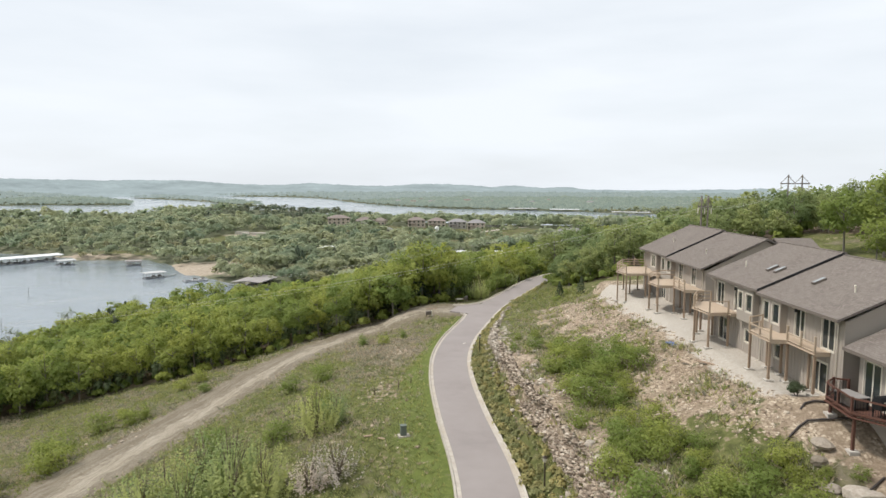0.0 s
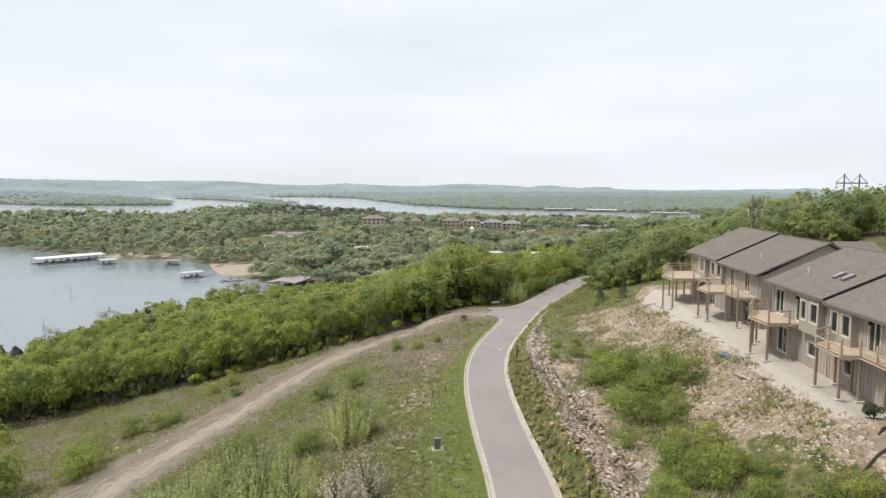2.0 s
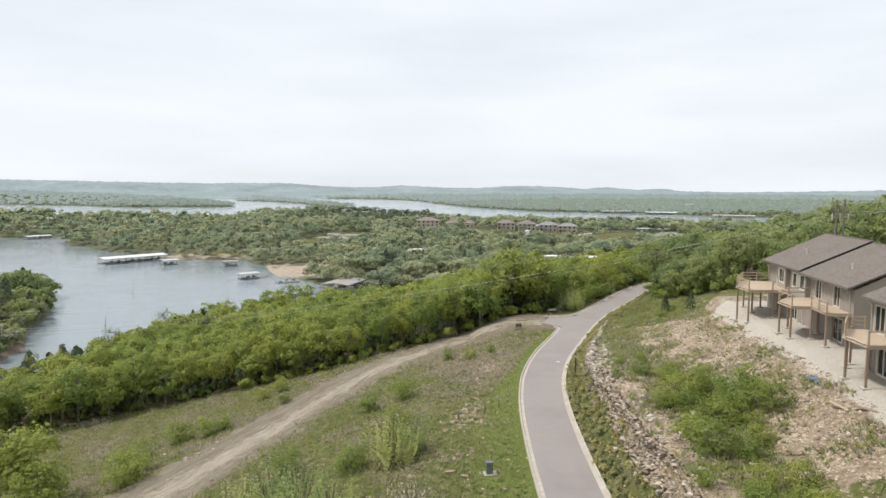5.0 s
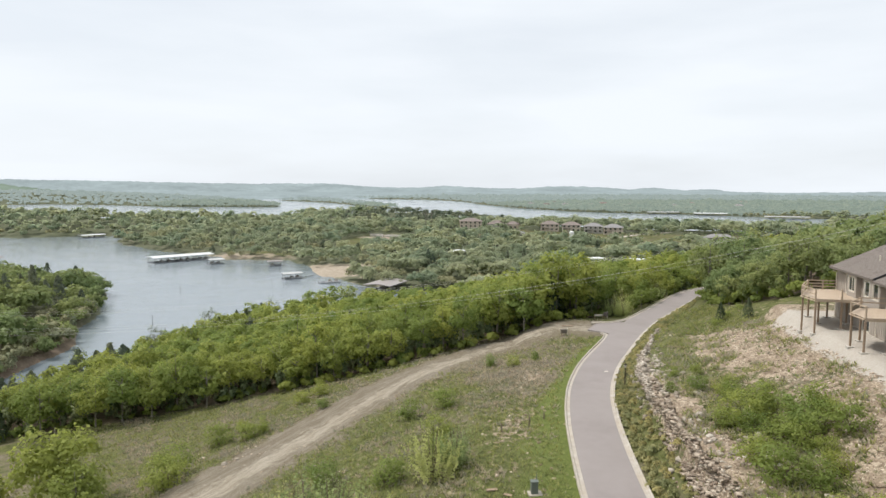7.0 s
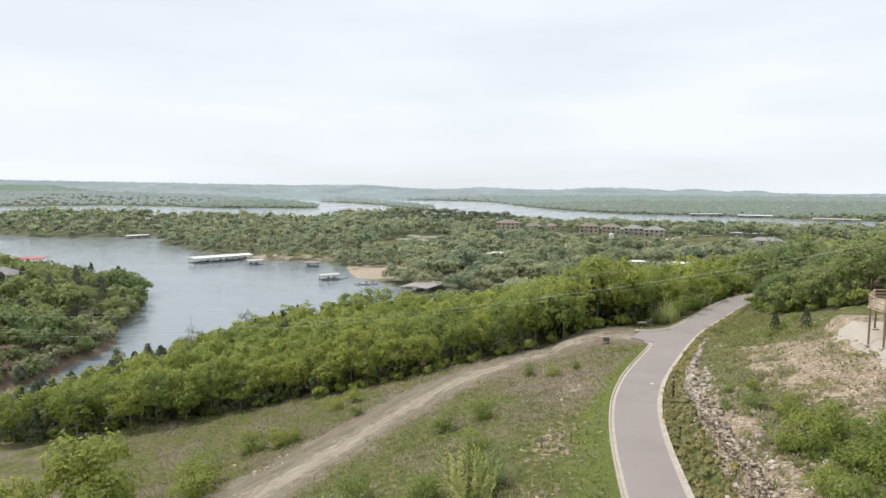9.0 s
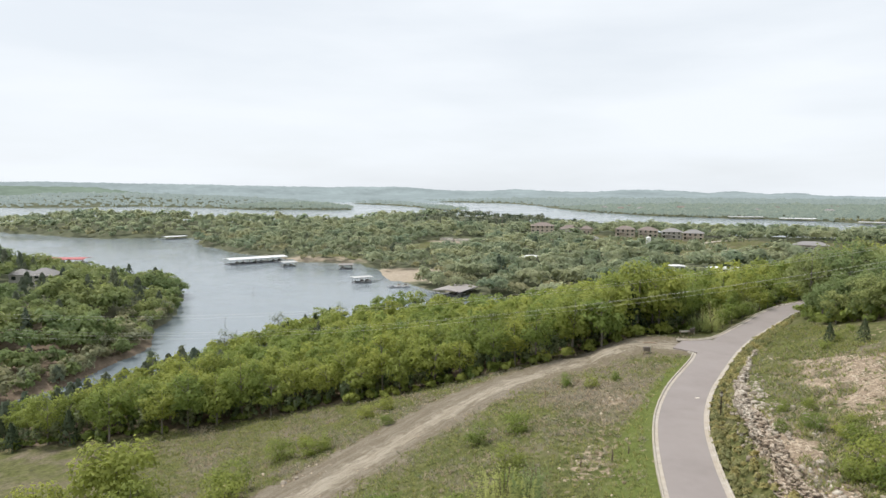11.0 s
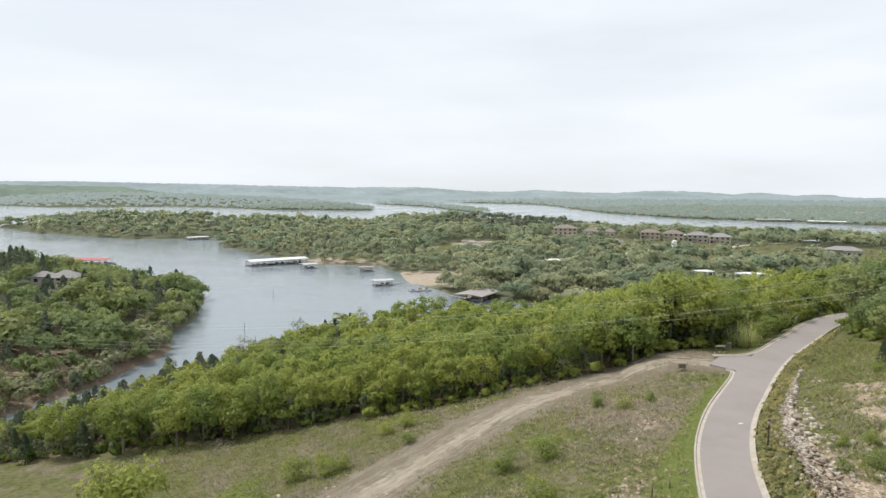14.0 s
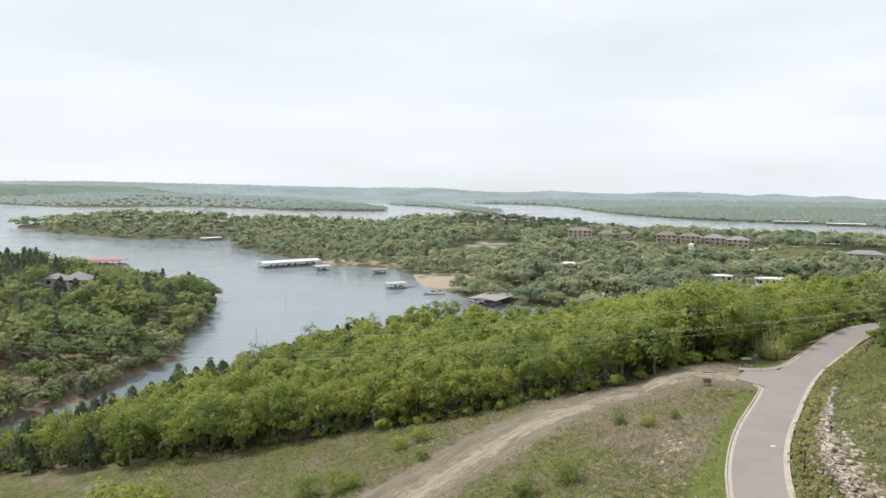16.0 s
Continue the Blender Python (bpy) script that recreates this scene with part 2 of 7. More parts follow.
EAST = [(10, 75, 22.6), (17, 77.5, 25.0), (20, 71, 26.2), (20, 62, 27.0), (20, 52, 26.6), (18, 49, 25.0), (14, 51, 23.6), (22, 47, 27.6), (22, 41, 27.7), (23, 84, 26.8),
        (16, 96, 23.2), (25, 106, 25.4), (27, 60, 27.5), (30, 90, 28.2), (40, 60, 28.6), (62, 72, 33), (80, 110, 34.5), (55, 132, 32), (38, 134, 26.5), (22, 128, 21.3), (13, 34, 23.5), (26, 24, 25.2), (23, 35, 25.5), (31, 32, 26.2), (11, 24, 21.5), (110, 60, 39), (11, 58, 22.2)]
WOODED = [(-86, 170, 2.2), (-96, 140, 1.4), (-60, 150, 5), (-30, 150, 10), (2, 158, 14.5), (-42, 200, 3.0), (0, 210, 8), (-66, 226, 1.2), (40, 205, 14), (60, 260, 8), (90, 180, 24), (120, 240, 14), (0, 260, 5)]


def along(pts, step=1.0):
    """Evenly spaced points on a smooth line through pts."""
    p = np.array(pts, float)
    q = np.vstack([2 * p[0] - p[1], p, 2 * p[-1] - p[-2]])
    out = []
    for a, b, c, d in zip(q, q[1:], q[2:], q[3:]):
        n = max(2, int(np.linalg.norm(c - b) / step))
        for k in range(n):
            t = k / n
            out.append(0.5 * ((2 * b) + (c - a) * t + (2 * a - 5 * b + 4 * c - d) * t * t + (3 * b - a - 3 * c + d) * t**3))
    return np.array(out + [p[-1]])


def near_line(x, y, line):
    """Distance to a line of points, the side (left positive) and the share of the way along it."""
    best, side, where = np.full(x.shape, 1e9), np.zeros(x.shape), np.zeros(x.shape)
    for k, (a, b) in enumerate(zip(line, line[1:])):
        ab = b - a
        t = np.clip(((x - a[0]) * ab[0] + (y - a[1]) * ab[1]) / (ab @ ab), 0, 1)
        dx, dy = x - a[0] - t * ab[0], y - a[1] - t * ab[1]
        d = np.hypot(dx, dy)
        use = d < best
        best[use], side[use], where[use] = d[use], np.sign(ab[0] * dy - ab[1] * dx)[use], ((k + t) / (len(line) - 1))[use]
    return best, side, where


def inside(x, y, poly):
    hit = np.zeros(x.shape, bool)
    for (ax, ay), (bx, by) in zip(poly, poly[1:] + poly[:1]):
        hit ^= ((ay > y) != (by > y)) & (x < (bx - ax) * (y - ay) / (by - ay + 1e-9) + ax)
    return hit


def smooth(v, a, b):
    t = np.clip((v - a) / (b - a), 0, 1)
    return t * t * (3 - 2 * t)


def ripple(x, y, size, seed=0):
    """Soft rolling noise between -1 and 1, made of crossed waves."""
    rng, v = np.random.RandomState(seed), 0
    for k in range(7):
        a, ph, f = rng.uniform(0, 6.28), rng.uniform(0, 6.28), 6.28 / size * rng.uniform(0.6, 1.9)
        v = v + np.sin((x * np.cos(a) + y * np.sin(a)) * f + ph)
    return v / 4.0


spots = np.array(WEST + EAST + WOODED + [(x, y, 19.2 + 0.02 * max(0, y - 140)) for x, y in ROAD[2:15]])
_d = np.hypot(spots[:, None, 0] - spots[None, :, 0], spots[:, None, 1] - spots[None, :, 1])
_n = len(spots)
_a = np.zeros((_n + 3, _n + 3))
_a[:_n, :_n] = np.sqrt(_d**2 + 16)
_a[:_n, :_n] += np.eye(_n) * -0.25
_a[:_n, _n], _a[:_n, _n + 1 : _n + 3] = 1, spots[:, :2]
_a[_n, :_n], _a[_n + 1 : _n + 3, :_n] = 1, spots[:, :2].T
_w = np.linalg.solve(_a, np.r_[spots[:, 2], 0, 0, 0])

MAINLAND = [(-53, 259), (-88, 274), (-102, 286), (-121, 304), (-132, 328), (-148, 345), (-160, 362), (-177, 354), (-193, 356), (-218, 372), (-263, 391), (-313, 424), (-343, 456), (-362, 500),
            (-388, 495), (-442, 462), (-571, 487), (-700, 541), (-690, 590), (-600, 640), (-430, 625), (-330, 660), (-280, 730), (-160, 745), (-38, 690), (96, 650), (230, 640), (700, 620),
            (1700, 560), (1700, -600), (-220, -600), (-150, 10), (-126, 60), (-112, 84), (-103, 108), (-98, 145), (-98, 180), (-84, 214), (-57, 236)]
COVE_SIDE = [(-118, 100), (-121, 115), (-120, 128), (-125, 146), (-138, 174), (-158, 211), (-180, 232), (-215, 240), (-265, 236), (-340, 262), (-460, 250), (-640, 150), (-640, -300), (-330, -300), (-170, 10), (-136, 60)]
ISLE = [(-1330, 1130), (-1180, 1330), (-1000, 1310), (-815, 1224), (-600, 1285), (-660, 1400), (-900, 1700), (-1300, 2000), (-2500, 2200), (-2500, 1500)]
SPIT = [(-900, 1900), (-620, 1640), (-360, 1240), (-345, 1262), (-520, 1600), (-780, 1990)]
FARSHORE = [(-2700, 1700), (-2500, 1960), (-1500, 2250), (-900, 2330), (-450, 2100), (-310, 1860), (-234, 1592), (-105, 1322), (-7, 1164), (81, 1113), (196, 1059), (277, 973), (358, 960), (1700, 900), (3500, 2500), (1500, 4700), (-2000, 4700), (-4300, 3000), (-4600, 1700)]
LANDS = [MAINLAND, COVE_SIDE, ISLE, SPIT, FARSHORE]


def land(x, y):
    """Height of the ground."""
    x, y = np.asarray(x, float), np.asarray(y, float)
    shore = np.full(x.shape, -1e9)
    for k, poly in enumerate(LANDS):
        ring = np.array(poly + poly[:1], float)
        d = near_line(x, y, ring)[0]
        d = np.where(inside(x, y, poly), d, -d) + 4 * ripple(x, y, 40, 3)
        top, rise = ((11, 0.11), (22, 0.22), (40, 0.09), (4, 0.08), (9, 0.05))[k]
        h = np.where(d > 0, 0.6 + top * (1 - np.exp(-np.maximum(d, 0) * rise / top)), np.maximum(d * 0.15, -4))
        shore = np.maximum(shore, h)
        if k == 1:
            cove = d
    far = shore + np.where(shore > 3, 1.0, 0) * smooth(shore, 3, 14) * (2.2 * ripple(x, y, 170, 5))
    far = far + 6 * np.exp(-(((x + 500) / 170) ** 2 + ((y - 560) / 60) ** 2)) * (shore > 1) + 7 * np.exp(-(((x + 270) / 80) ** 2 + ((y - 180) / 50) ** 2)) * smooth(shore, 0.6, 6)
    # a low wooded hill by the far shore of the mainland
    far = far + 9 * np.exp(-(((x + 170) / 85) ** 2 + ((y - 640) / 60) ** 2))
    hill = _w[_n] + _w[_n + 1] * x + _w[_n + 2] * y
    for (px, py, _), w in zip(spots, _w):
        hill = hill + w * np.sqrt((x - px) ** 2 + (y - py) ** 2 + 16)
    hill = np.clip(hill, -3, 60)
    r = np.hypot(x - 0, y - 85)
    k = np.maximum(smooth(r, 125, 200), smooth(cove, -14, -3))
    z = np.where(k < 1, np.minimum(hill, 45) * (1 - k) + far * k, far)
    # the road's bed and the rock cut beside it
    dist, side, where = near_line(x, y, ROAD_LINE)
    cut = (smooth(dist, 5.0, 5.8 + 0.4 * ripple(x, y, 6, 11)) - smooth(dist, 6, 12)) * (side < 0) * smooth(y, 22, 34) * (1 - 0.5 * smooth(y, 66, 86)) * (1 - smooth(y, 100, 118))
    z = z + 1.9 * cut
    bed = 19.2 + 0.02 * np.maximum(0, y - 140) - 0.1
    flat = np.maximum(1 - smooth(dist, 3.0, 5.2), 1 - smooth(near_line(x, y, DRIVE_MOUTH)[0], 3.2, 13.0))
    z = z * (1 - flat) + bed * flat
    bench = 1 - smooth(near_line(x, y, TRACK_LINE)[0], 1.5, 5.5)
    z = z - 0.25 * bench
    z = z + (1 - flat) * 0.16 * ripple(x, y, 5, 21) * (r < 200)
    # level ground below the houses
    pad = smooth(x, 21.0, 23.0) * (1 - smooth(x, 44, 50)) * smooth(y, 40.2, 42.0) * (1 - smooth(y, 93, 100))
    return z * (1 - pad) + 27.45 * pad


DRIVE_MOUTH = np.array([(8.0, 115.0), (4.8, 115.7), (0.5, 116.6)])
ROAD_LINE, TRACK_LINE = along(ROAD, 2.0), along(TRACK, 3.0)


def height(x, y):
    return float(land(np.array([x]), np.array([y]))[0])


def mesh_object(name, verts, faces, mat, smooth_shade=False):
    me = bpy.data.meshes.new(name)
    me.from_pydata([tuple(v) for v in verts], [], [tuple(f) for f in faces])
    me.materials.append(mat)
    if smooth_shade:
        me.polygons.foreach_set("use_smooth", [True] * len(me.polygons))
    me.update()
    return new(name, me)


def make_ground():
    az = np.radians(np.r_[np.linspace(-180, -42, 24, endpoint=False), np.linspace(-42, 62, 350, endpoint=False), np.linspace(62, 180, 20, endpoint=False)])
    rad = np.r_[np.linspace(1, 28, 12, endpoint=False), np.geomspace(28, 300, 225, endpoint=False), np.geomspace(300, 4900, 110)]
    R, A = np.meshgrid(rad, az, indexing="ij")
    X, Y = -R * np.sin(A), R * np.cos(A)
    Z = land(X, Y)
    nr, na = R.shape
    verts = np.stack([X.ravel(), Y.ravel(), Z.ravel()], 1)
    i, j = np.meshgrid(np.arange(nr - 1), np.arange(na), indexing="ij")
    a, b, c, d = i * na + j, (i + 1) * na + j, (i + 1) * na + (j + 1) % na, i * na + (j + 1) % na
    faces = np.stack([a, d, c, b], -1).reshape(-1, 4)
    ob = mesh_object("ground", verts.tolist(), faces.tolist(), M_GROUND, True)
    x, y, z = verts.T
    dr, side, _ = near_line(x, y, ROAD_LINE)
    dt, tside, twhere = near_line(x, y, TRACK_LINE)
    near = np.hypot(x, y - 85) < 150
    east = (side < 0) & near
    masks = {
        "gravel": np.where(tside > 0, 1 - smooth(dt, 2.8, 6.4), 1 - smooth(dt, 3.5 - 2.5 * smooth(y, 94, 106), 10.0 - 4.5 * smooth(y, 94, 106))) * (1 - 0.28 * smooth(y, 98, 112)) * near,
        "rubble": np.where(east, np.maximum(np.maximum(smooth(dr, 4.6, 5.6) * (1 - smooth(dr, 7 - 1.2 * smooth(y, 64, 80), 9.5 - 3 * smooth(y, 64, 80))) * (1 - smooth(y, 80, 108)) * 0.95, smooth(x, 12.5 - 2.5 * smooth(y, 66, 80), 17.5 - 4 * smooth(y, 66, 80)) * smooth(y + 1.6 * np.maximum(0, x - 15), 42, 50) * (1 - smooth(y + 0.6 * x, 100, 112)) * (1 - smooth(x, 32, 36)) * 0.78), 0.22 * smooth(dr, 5, 8)) + 0.5 * smooth(x, 20, 23) * (1 - smooth(x, 32, 36)) * (y < 95) * smooth(y, 26, 32), 0.16 * near * (1 - smooth(dr, 20, 60)) + 0.30 * near * np.exp(-(((x + 6.5) / 2.5) ** 2 + ((y - 73) / 8) ** 2)) + 0.35 * near * np.exp(-(((x + 5) / 3) ** 2 + ((y - 90) / 4) ** 2))),
        "bank": np.maximum((1 - smooth(dt, 3.5, np.where(tside > 0, 7.5, 11.0))) * 0.85, np.where(side < 0, (1 - smooth(dr, 4.2, 5.6)) * 0.15, 0)) * near,
        "pad": np.where(near, smooth(x, 19.9, 21.7) * (1 - smooth(x, 33, 37)) * smooth(y, 40, 43) * (1 - smooth(y, 88, 92)), 0),
        "pale": np.exp(-(((np.where(tside > 0, -dt, dt) - 1.7 + 0.6 * ripple(x, y, 9, 23)) / 2.1) ** 2) * (0.85 - 0.4 * smooth(y, 96, 108))) * near,
        "lush": np.where(near & (side > 0), (1 - smooth(dr, 4.2 - 0.6 * smooth(y, 70, 88), 10 - 4.6 * smooth(y, 70, 88))) * 0.8 * (1 - smooth(y, 106, 112)), np.where(near & (side < 0), 0.14 * (1 - smooth(dr, 4.6, 6)), 0)),
        "dry": np.where(near, 0.14 + 0.58 * (1 - smooth(np.hypot((x + 5) * 1.1, y - 96), 6, 17)) + 0.20 * smooth(-x, 22, 50), 0.3),
        "across": np.clip(np.where(tside > 0, dt, -dt), -40, 40),
        "along": np.clip(twhere * 95, 0, 95),
        "terrace": 0.65 * smooth(-x, 24, 34) * (tside > 0) * near * smooth(dt, 4, 8),
        "far": smooth(np.hypot(x, y), 190, 250),
        "wood": np.maximum(np.maximum(smooth(wooded(x, y), 0, 1), np.where(~near, 1 - smooth(open_ground(x, y), -0.15, 0.1), 0)), inside(x, y, RIDGE) * smooth(near_line(x, y, np.array(RIDGE + RIDGE[:1], float))[0], 0, 3)),
        "sand": np.where(z > -2, 0.85 * np.maximum(np.exp(-(((x + 118) / 22) ** 2 + ((y - 316) / 16) ** 2) ** 2), np.exp(-(((x + 188) / 26) ** 2 + ((y - 364) / 8) ** 2) ** 2) * 0.7), 0) + np.where((z < 1.6) & (z > -2) & ~near, 0.32, 0) + 0.4 * np.exp(-(((x + 104) / 14) ** 2 + ((y - 297) / 6) ** 2) ** 2) * (z > -1) + 0.8 * np.exp(-(((x + 126) / 22) ** 2 + ((y - 446) / 16) ** 2) ** 2),
    }
    for key, v in masks.items():
        at = ob.data.attributes.new(key, "FLOAT", "POINT")
        at.data.foreach_set("value", np.asarray(v, float))
    return tagged(ob, "rocky grass hillside and wooded lake shore", "ground", kind="structure")


CLEARINGS = [(20, 424, 62, 60), (-126, 424, 26, 44), (88, 398, 78, 60), (4, 446, 54, 46), (-62, 474, 36, 24), (-44, 425, 16, 8), (-117, 310, 20, 13), (-100, 293, 13, 9), (-61, 330, 12, 18), (8, 303, 10, 17), (27, 297, 16, 19), (90, 440, 40, 18), (28, 452, 26, 20), (84, 386, 26, 18), (66, 384, 52, 13),
             (-188, 172, 9, 11), (-240, 190, 18, 8), (-182, 140, 12, 5), (-185, 372, 22, 7), (120, 350, 40, 18), (-4, 408, 5, 6), (-20, 380, 16, 6)]


def open_ground(x, y):
    """Above 0 in clearings."""
    v = np.full(np.shape(x), -1e9)
    for cx, cy, a, b in CLEARINGS:
        v = np.maximum(v, 1 - ((x - cx) / a) ** 2 - ((y - cy) / b) ** 2)
    return v + 0.25 * ripple(x, y, 18, 41)


EDGE = [(-150, 66), (-115, 77), (-94, 84.5), (-80, 90), (-66, 96.5), (-52, 104), (-37, 107.8), (-29, 110.5), (-21, 114), (-11, 118), (-4, 122), (2, 128), (8, 137), (13, 147), (20, 157), (32, 167), (60, 176)]
EDGE_LINE = along(EDGE, 3.0)


RIDGE = [(23, 141), (22, 121), (26, 109), (33, 108), (44, 107), (51, 105), (60, 111), (66, 99), (60, 88), (62, 78), (72, 66), (110, 56), (150, 120), (130, 210), (62, 182), (34, 166)]


def wooded(x, y):
    """Above 0 in the woods beyond the meadow, 1 well inside."""
    d, side, _ = near_line(x, y, EDGE_LINE)
    return np.where((side > 0) & (np.hypot(x, y) < 330), d / 4, -d / 4)


ground = make_ground()
lake = mesh_object("lake", [(-4900, -700, 0), (4900, -700, 0), (4900, 4900, 0), (-4900, 4900, 0)], [(0, 1, 2, 3)], M_WATER)
tagged(lake, "calm grey-blue lake with faint ripples", "lake", kind="structure")


# ---- building blocks ----
def block(bm, x0, x1, y0, y1, z0, z1):
    """A box between the given bounds."""
    v = [bm.verts.new((x, y, z)) for z in (z0, z1) for x, y in ((x0, y0), (x1, y0), (x1, y1), (x0, y1))]
    for f in ((3, 2, 1, 0), (4, 5, 6, 7), (0, 1, 5, 4), (1, 2, 6, 5), (2, 3, 7, 6), (3, 0, 4, 7)):
        bm.faces.new([v[k] for k in f])


def beam(bm, a, b, w, h=None, sides=4):
    """A straight bar from a to b, round if it has more than four sides."""
    a, b = Vector(a), Vector(b)
    q = (b - a).to_track_quat("Z", "Y")
    h = h or w
    rings = []
    for p in (a, b):
        ring = []
        for k in range(sides):
            ang = math.tau * (k + 0.5) / sides
            s = math.sqrt(2) if sides == 4 else 1
            ring.append(bm.verts.new(p + q @ Vector((math.cos(ang) * w / 2 * s, math.sin(ang) * h / 2 * s, 0))))
        rings.append(ring)
    for k in range(sides):
        bm.faces.new((rings[0][k], rings[0][(k + 1) % sides], rings[1][(k + 1) % sides], rings[1][k]))
    bm.faces.new(rings[0][::-1])
    bm.faces.new(rings[1])


def tube(bm, pts, radii, sides=6):
    """A bent pipe through pts."""
    rings = []
    for k, p in enumerate(pts):
        d = Vector(pts[min(k + 1, len(pts) - 1)]) - Vector(pts[max(k - 1, 0)])
        q = d.to_track_quat("Z", "Y")
        r = radii[k] if isinstance(radii, (list, tuple)) else radii
        rings.append([bm.verts.new(Vector(p) + q @ Vector((math.cos(math.tau * s / sides) * r, math.sin(math.tau * s / sides) * r, 0))) for s in range(sides)])
    for a, b in zip(rings, rings[1:]):
        for s in range(sides):
            bm.faces.new((a[s], a[(s + 1) % sides], b[(s + 1) % sides], b[s]))
    bm.faces.new(rings[0][::-1])
    bm.faces.new(rings[-1])


def slab(bm, outline, z0, z1):
    """A flat plate with the given outline, counter-clockwise."""
    lo, hi = [bm.verts.new((x, y, z0)) for x, y in outline], [bm.verts.new((x, y, z1)) for x, y in outline]
    bm.faces.new(lo[::-1])
    bm.faces.new(hi)
    for k in range(len(outline)):
        n = (k + 1) % len(outline)
        bm.faces.new((lo[k], lo[n], hi[n], hi[k]))


def part(name, bm, mat, parent, label="", bevel=0.0):
    me = bpy.data.meshes.new(name)
    if bevel:
        bmesh.ops.bevel(bm, geom=bm.edges[:], offset=bevel, segments=1, affect="EDGES")
    bmesh.ops.recalc_face_normals(bm, faces=bm.faces[:])
    bm.to_mesh(me)
    bm.free()
    me.materials.append(mat)
    ob = new(name, me)
    ob.parent = parent
    return tagged(ob, label)


def thing(name, x, y, z, rz=0.0, label="", category="", group=""):
    ob = new(name)
    ob.matrix_basis = pose(x, y, z, 0, 0, rz)
    ob.empty_display_size = 0.3
    return tagged(ob, label, category, group)


def fast_mesh(name, verts, faces, mat, tone=None, normals=None):
    """A mesh from arrays: verts (n, 3), faces (m, k)."""
    me = bpy.data.meshes.new(name)
    verts, faces = np.asarray(verts, np.float32), np.asarray(faces, np.int32)
    m, k = faces.shape
    me.vertices.add(len(verts))
    me.vertices.foreach_set("co", verts.ravel())
    me.loops.add(m * k)
    me.loops.foreach_set("vertex_index", faces.ravel())
    me.polygons.add(m)
    me.polygons.foreach_set("loop_start", np.arange(0, m * k, k, dtype=np.int32))
    me.update(calc_edges=True)
    if tone is not None:
        at = me.attributes.new("tone", "FLOAT", "POINT")
        at.data.foreach_set("value", np.asarray(tone, np.float32))
    if normals is not None:
        me.normals_split_custom_set_from_vertices(np.asarray(normals, np.float32))
    me.materials.append(mat)
    return me


def leaf_mesh(name, leaves, mat):
    return fast_mesh(name, leaves[0], leaves[1], mat, None, leaves[2])


# ---- road ----
def bed(y):
    return 19.2 + 0.02 * max(0, y - 140)


def ribbon(line, lo, hi, z, thick):
    """A strip along a line, from lo to hi metres to its left, as verts and faces."""
    tang = np.gradient(line, axis=0)
    tang /= np.linalg.norm(tang, axis=1)[:, None]
    nrm = np.stack([-tang[:, 1], tang[:, 0]], 1)
    L, Rr = line + nrm * np.reshape(hi, (-1, 1)), line + nrm * np.reshape(lo, (-1, 1))
    verts, faces = [], []
    for k, p in enumerate(line):
        h = bed(p[1]) + z
        verts += [(*Rr[k], h), (*L[k], h), (*Rr[k], h - thick), (*L[k], h - thick)]
    for k in range(len(line) - 1):
        a, b = 4 * k, 4 * k + 4
        faces += [(a, b, b + 1, a + 1), (a + 2, b + 2, b, a), (a + 1, b + 1, b + 3, a + 3)]
    n = 4 * len(line)
    return verts, faces + [(0, 1, 3, 2), (n - 4, n - 2, n - 1, n - 3)]


def asphalt_mat():
    m = Mat("asphalt", 0.92, 0, 0.2)
    fine, mid, wide = m.noise(14, 4, 0.8), m.noise(0.5, 4, 0.6), m.noise(0.12, 4)
    c = m.ramp(mid, (0.3, (0.245, 0.218, 0.206)), (0.7, (0.278, 0.248, 0.234)))
    c = m.mix(m.span(fine, 0.35, 0.65, 0, 0.35), c, m.mix(1.0, c, (0.8, 0.8, 0.8), "MULTIPLY"))
    c = m.mix(m.span(wide, 0.4, 0.62, 0, 0.5), c, (0.292, 0.262, 0.247))
    m.color(c)
    m.bump(fine, 0.01)
    return m.m


def concrete_mat():
    m = Mat("kerb_concrete", 0.88, 0, 0.2)
    c = m.ramp(m.noise(1.6, 6, 0.7), (0.3, (0.33, 0.295, 0.25)), (0.55, (0.435, 0.395, 0.34)), (0.8, (0.52, 0.48, 0.425)))
    m.color(m.mix(m.span(m.noise(0.25, 3), 0.45, 0.65, 0, 0.6), c, (0.38, 0.325, 0.25)))
    m.bump(m.noise(12, 3), 0.01)
    return m.m


M_ASPHALT, M_CONCRETE = asphalt_mat(), concrete_mat()
fine_road = along(ROAD, 1.0)
v, f = ribbon(fine_road, -2.32, 2.32, 0.02, 0.14)
road = tagged(mesh_object("road", v, f, M_ASPHALT), "worn grey asphalt lane curving up a hillside", "road", kind="structure")
# the mouth of the gravel drive
v, f = ribbon(np.array([(8.4, 115.0), (6.6, 115.3), (4.8, 115.7), (3.6, 115.9), (2.6, 116.1), (1.9, 116.3)]), [-6.4, -5.5, -4.9, -4.5, -4.1, -3.7], [7.2, 5.7, 4.0, 3.4, 2.9, 2.6], -0.03, 0.3)
tagged(mesh_object("road", v, f, M_ASPHALT), "asphalt apron where a gravel drive leaves the lane", "road", kind="structure")


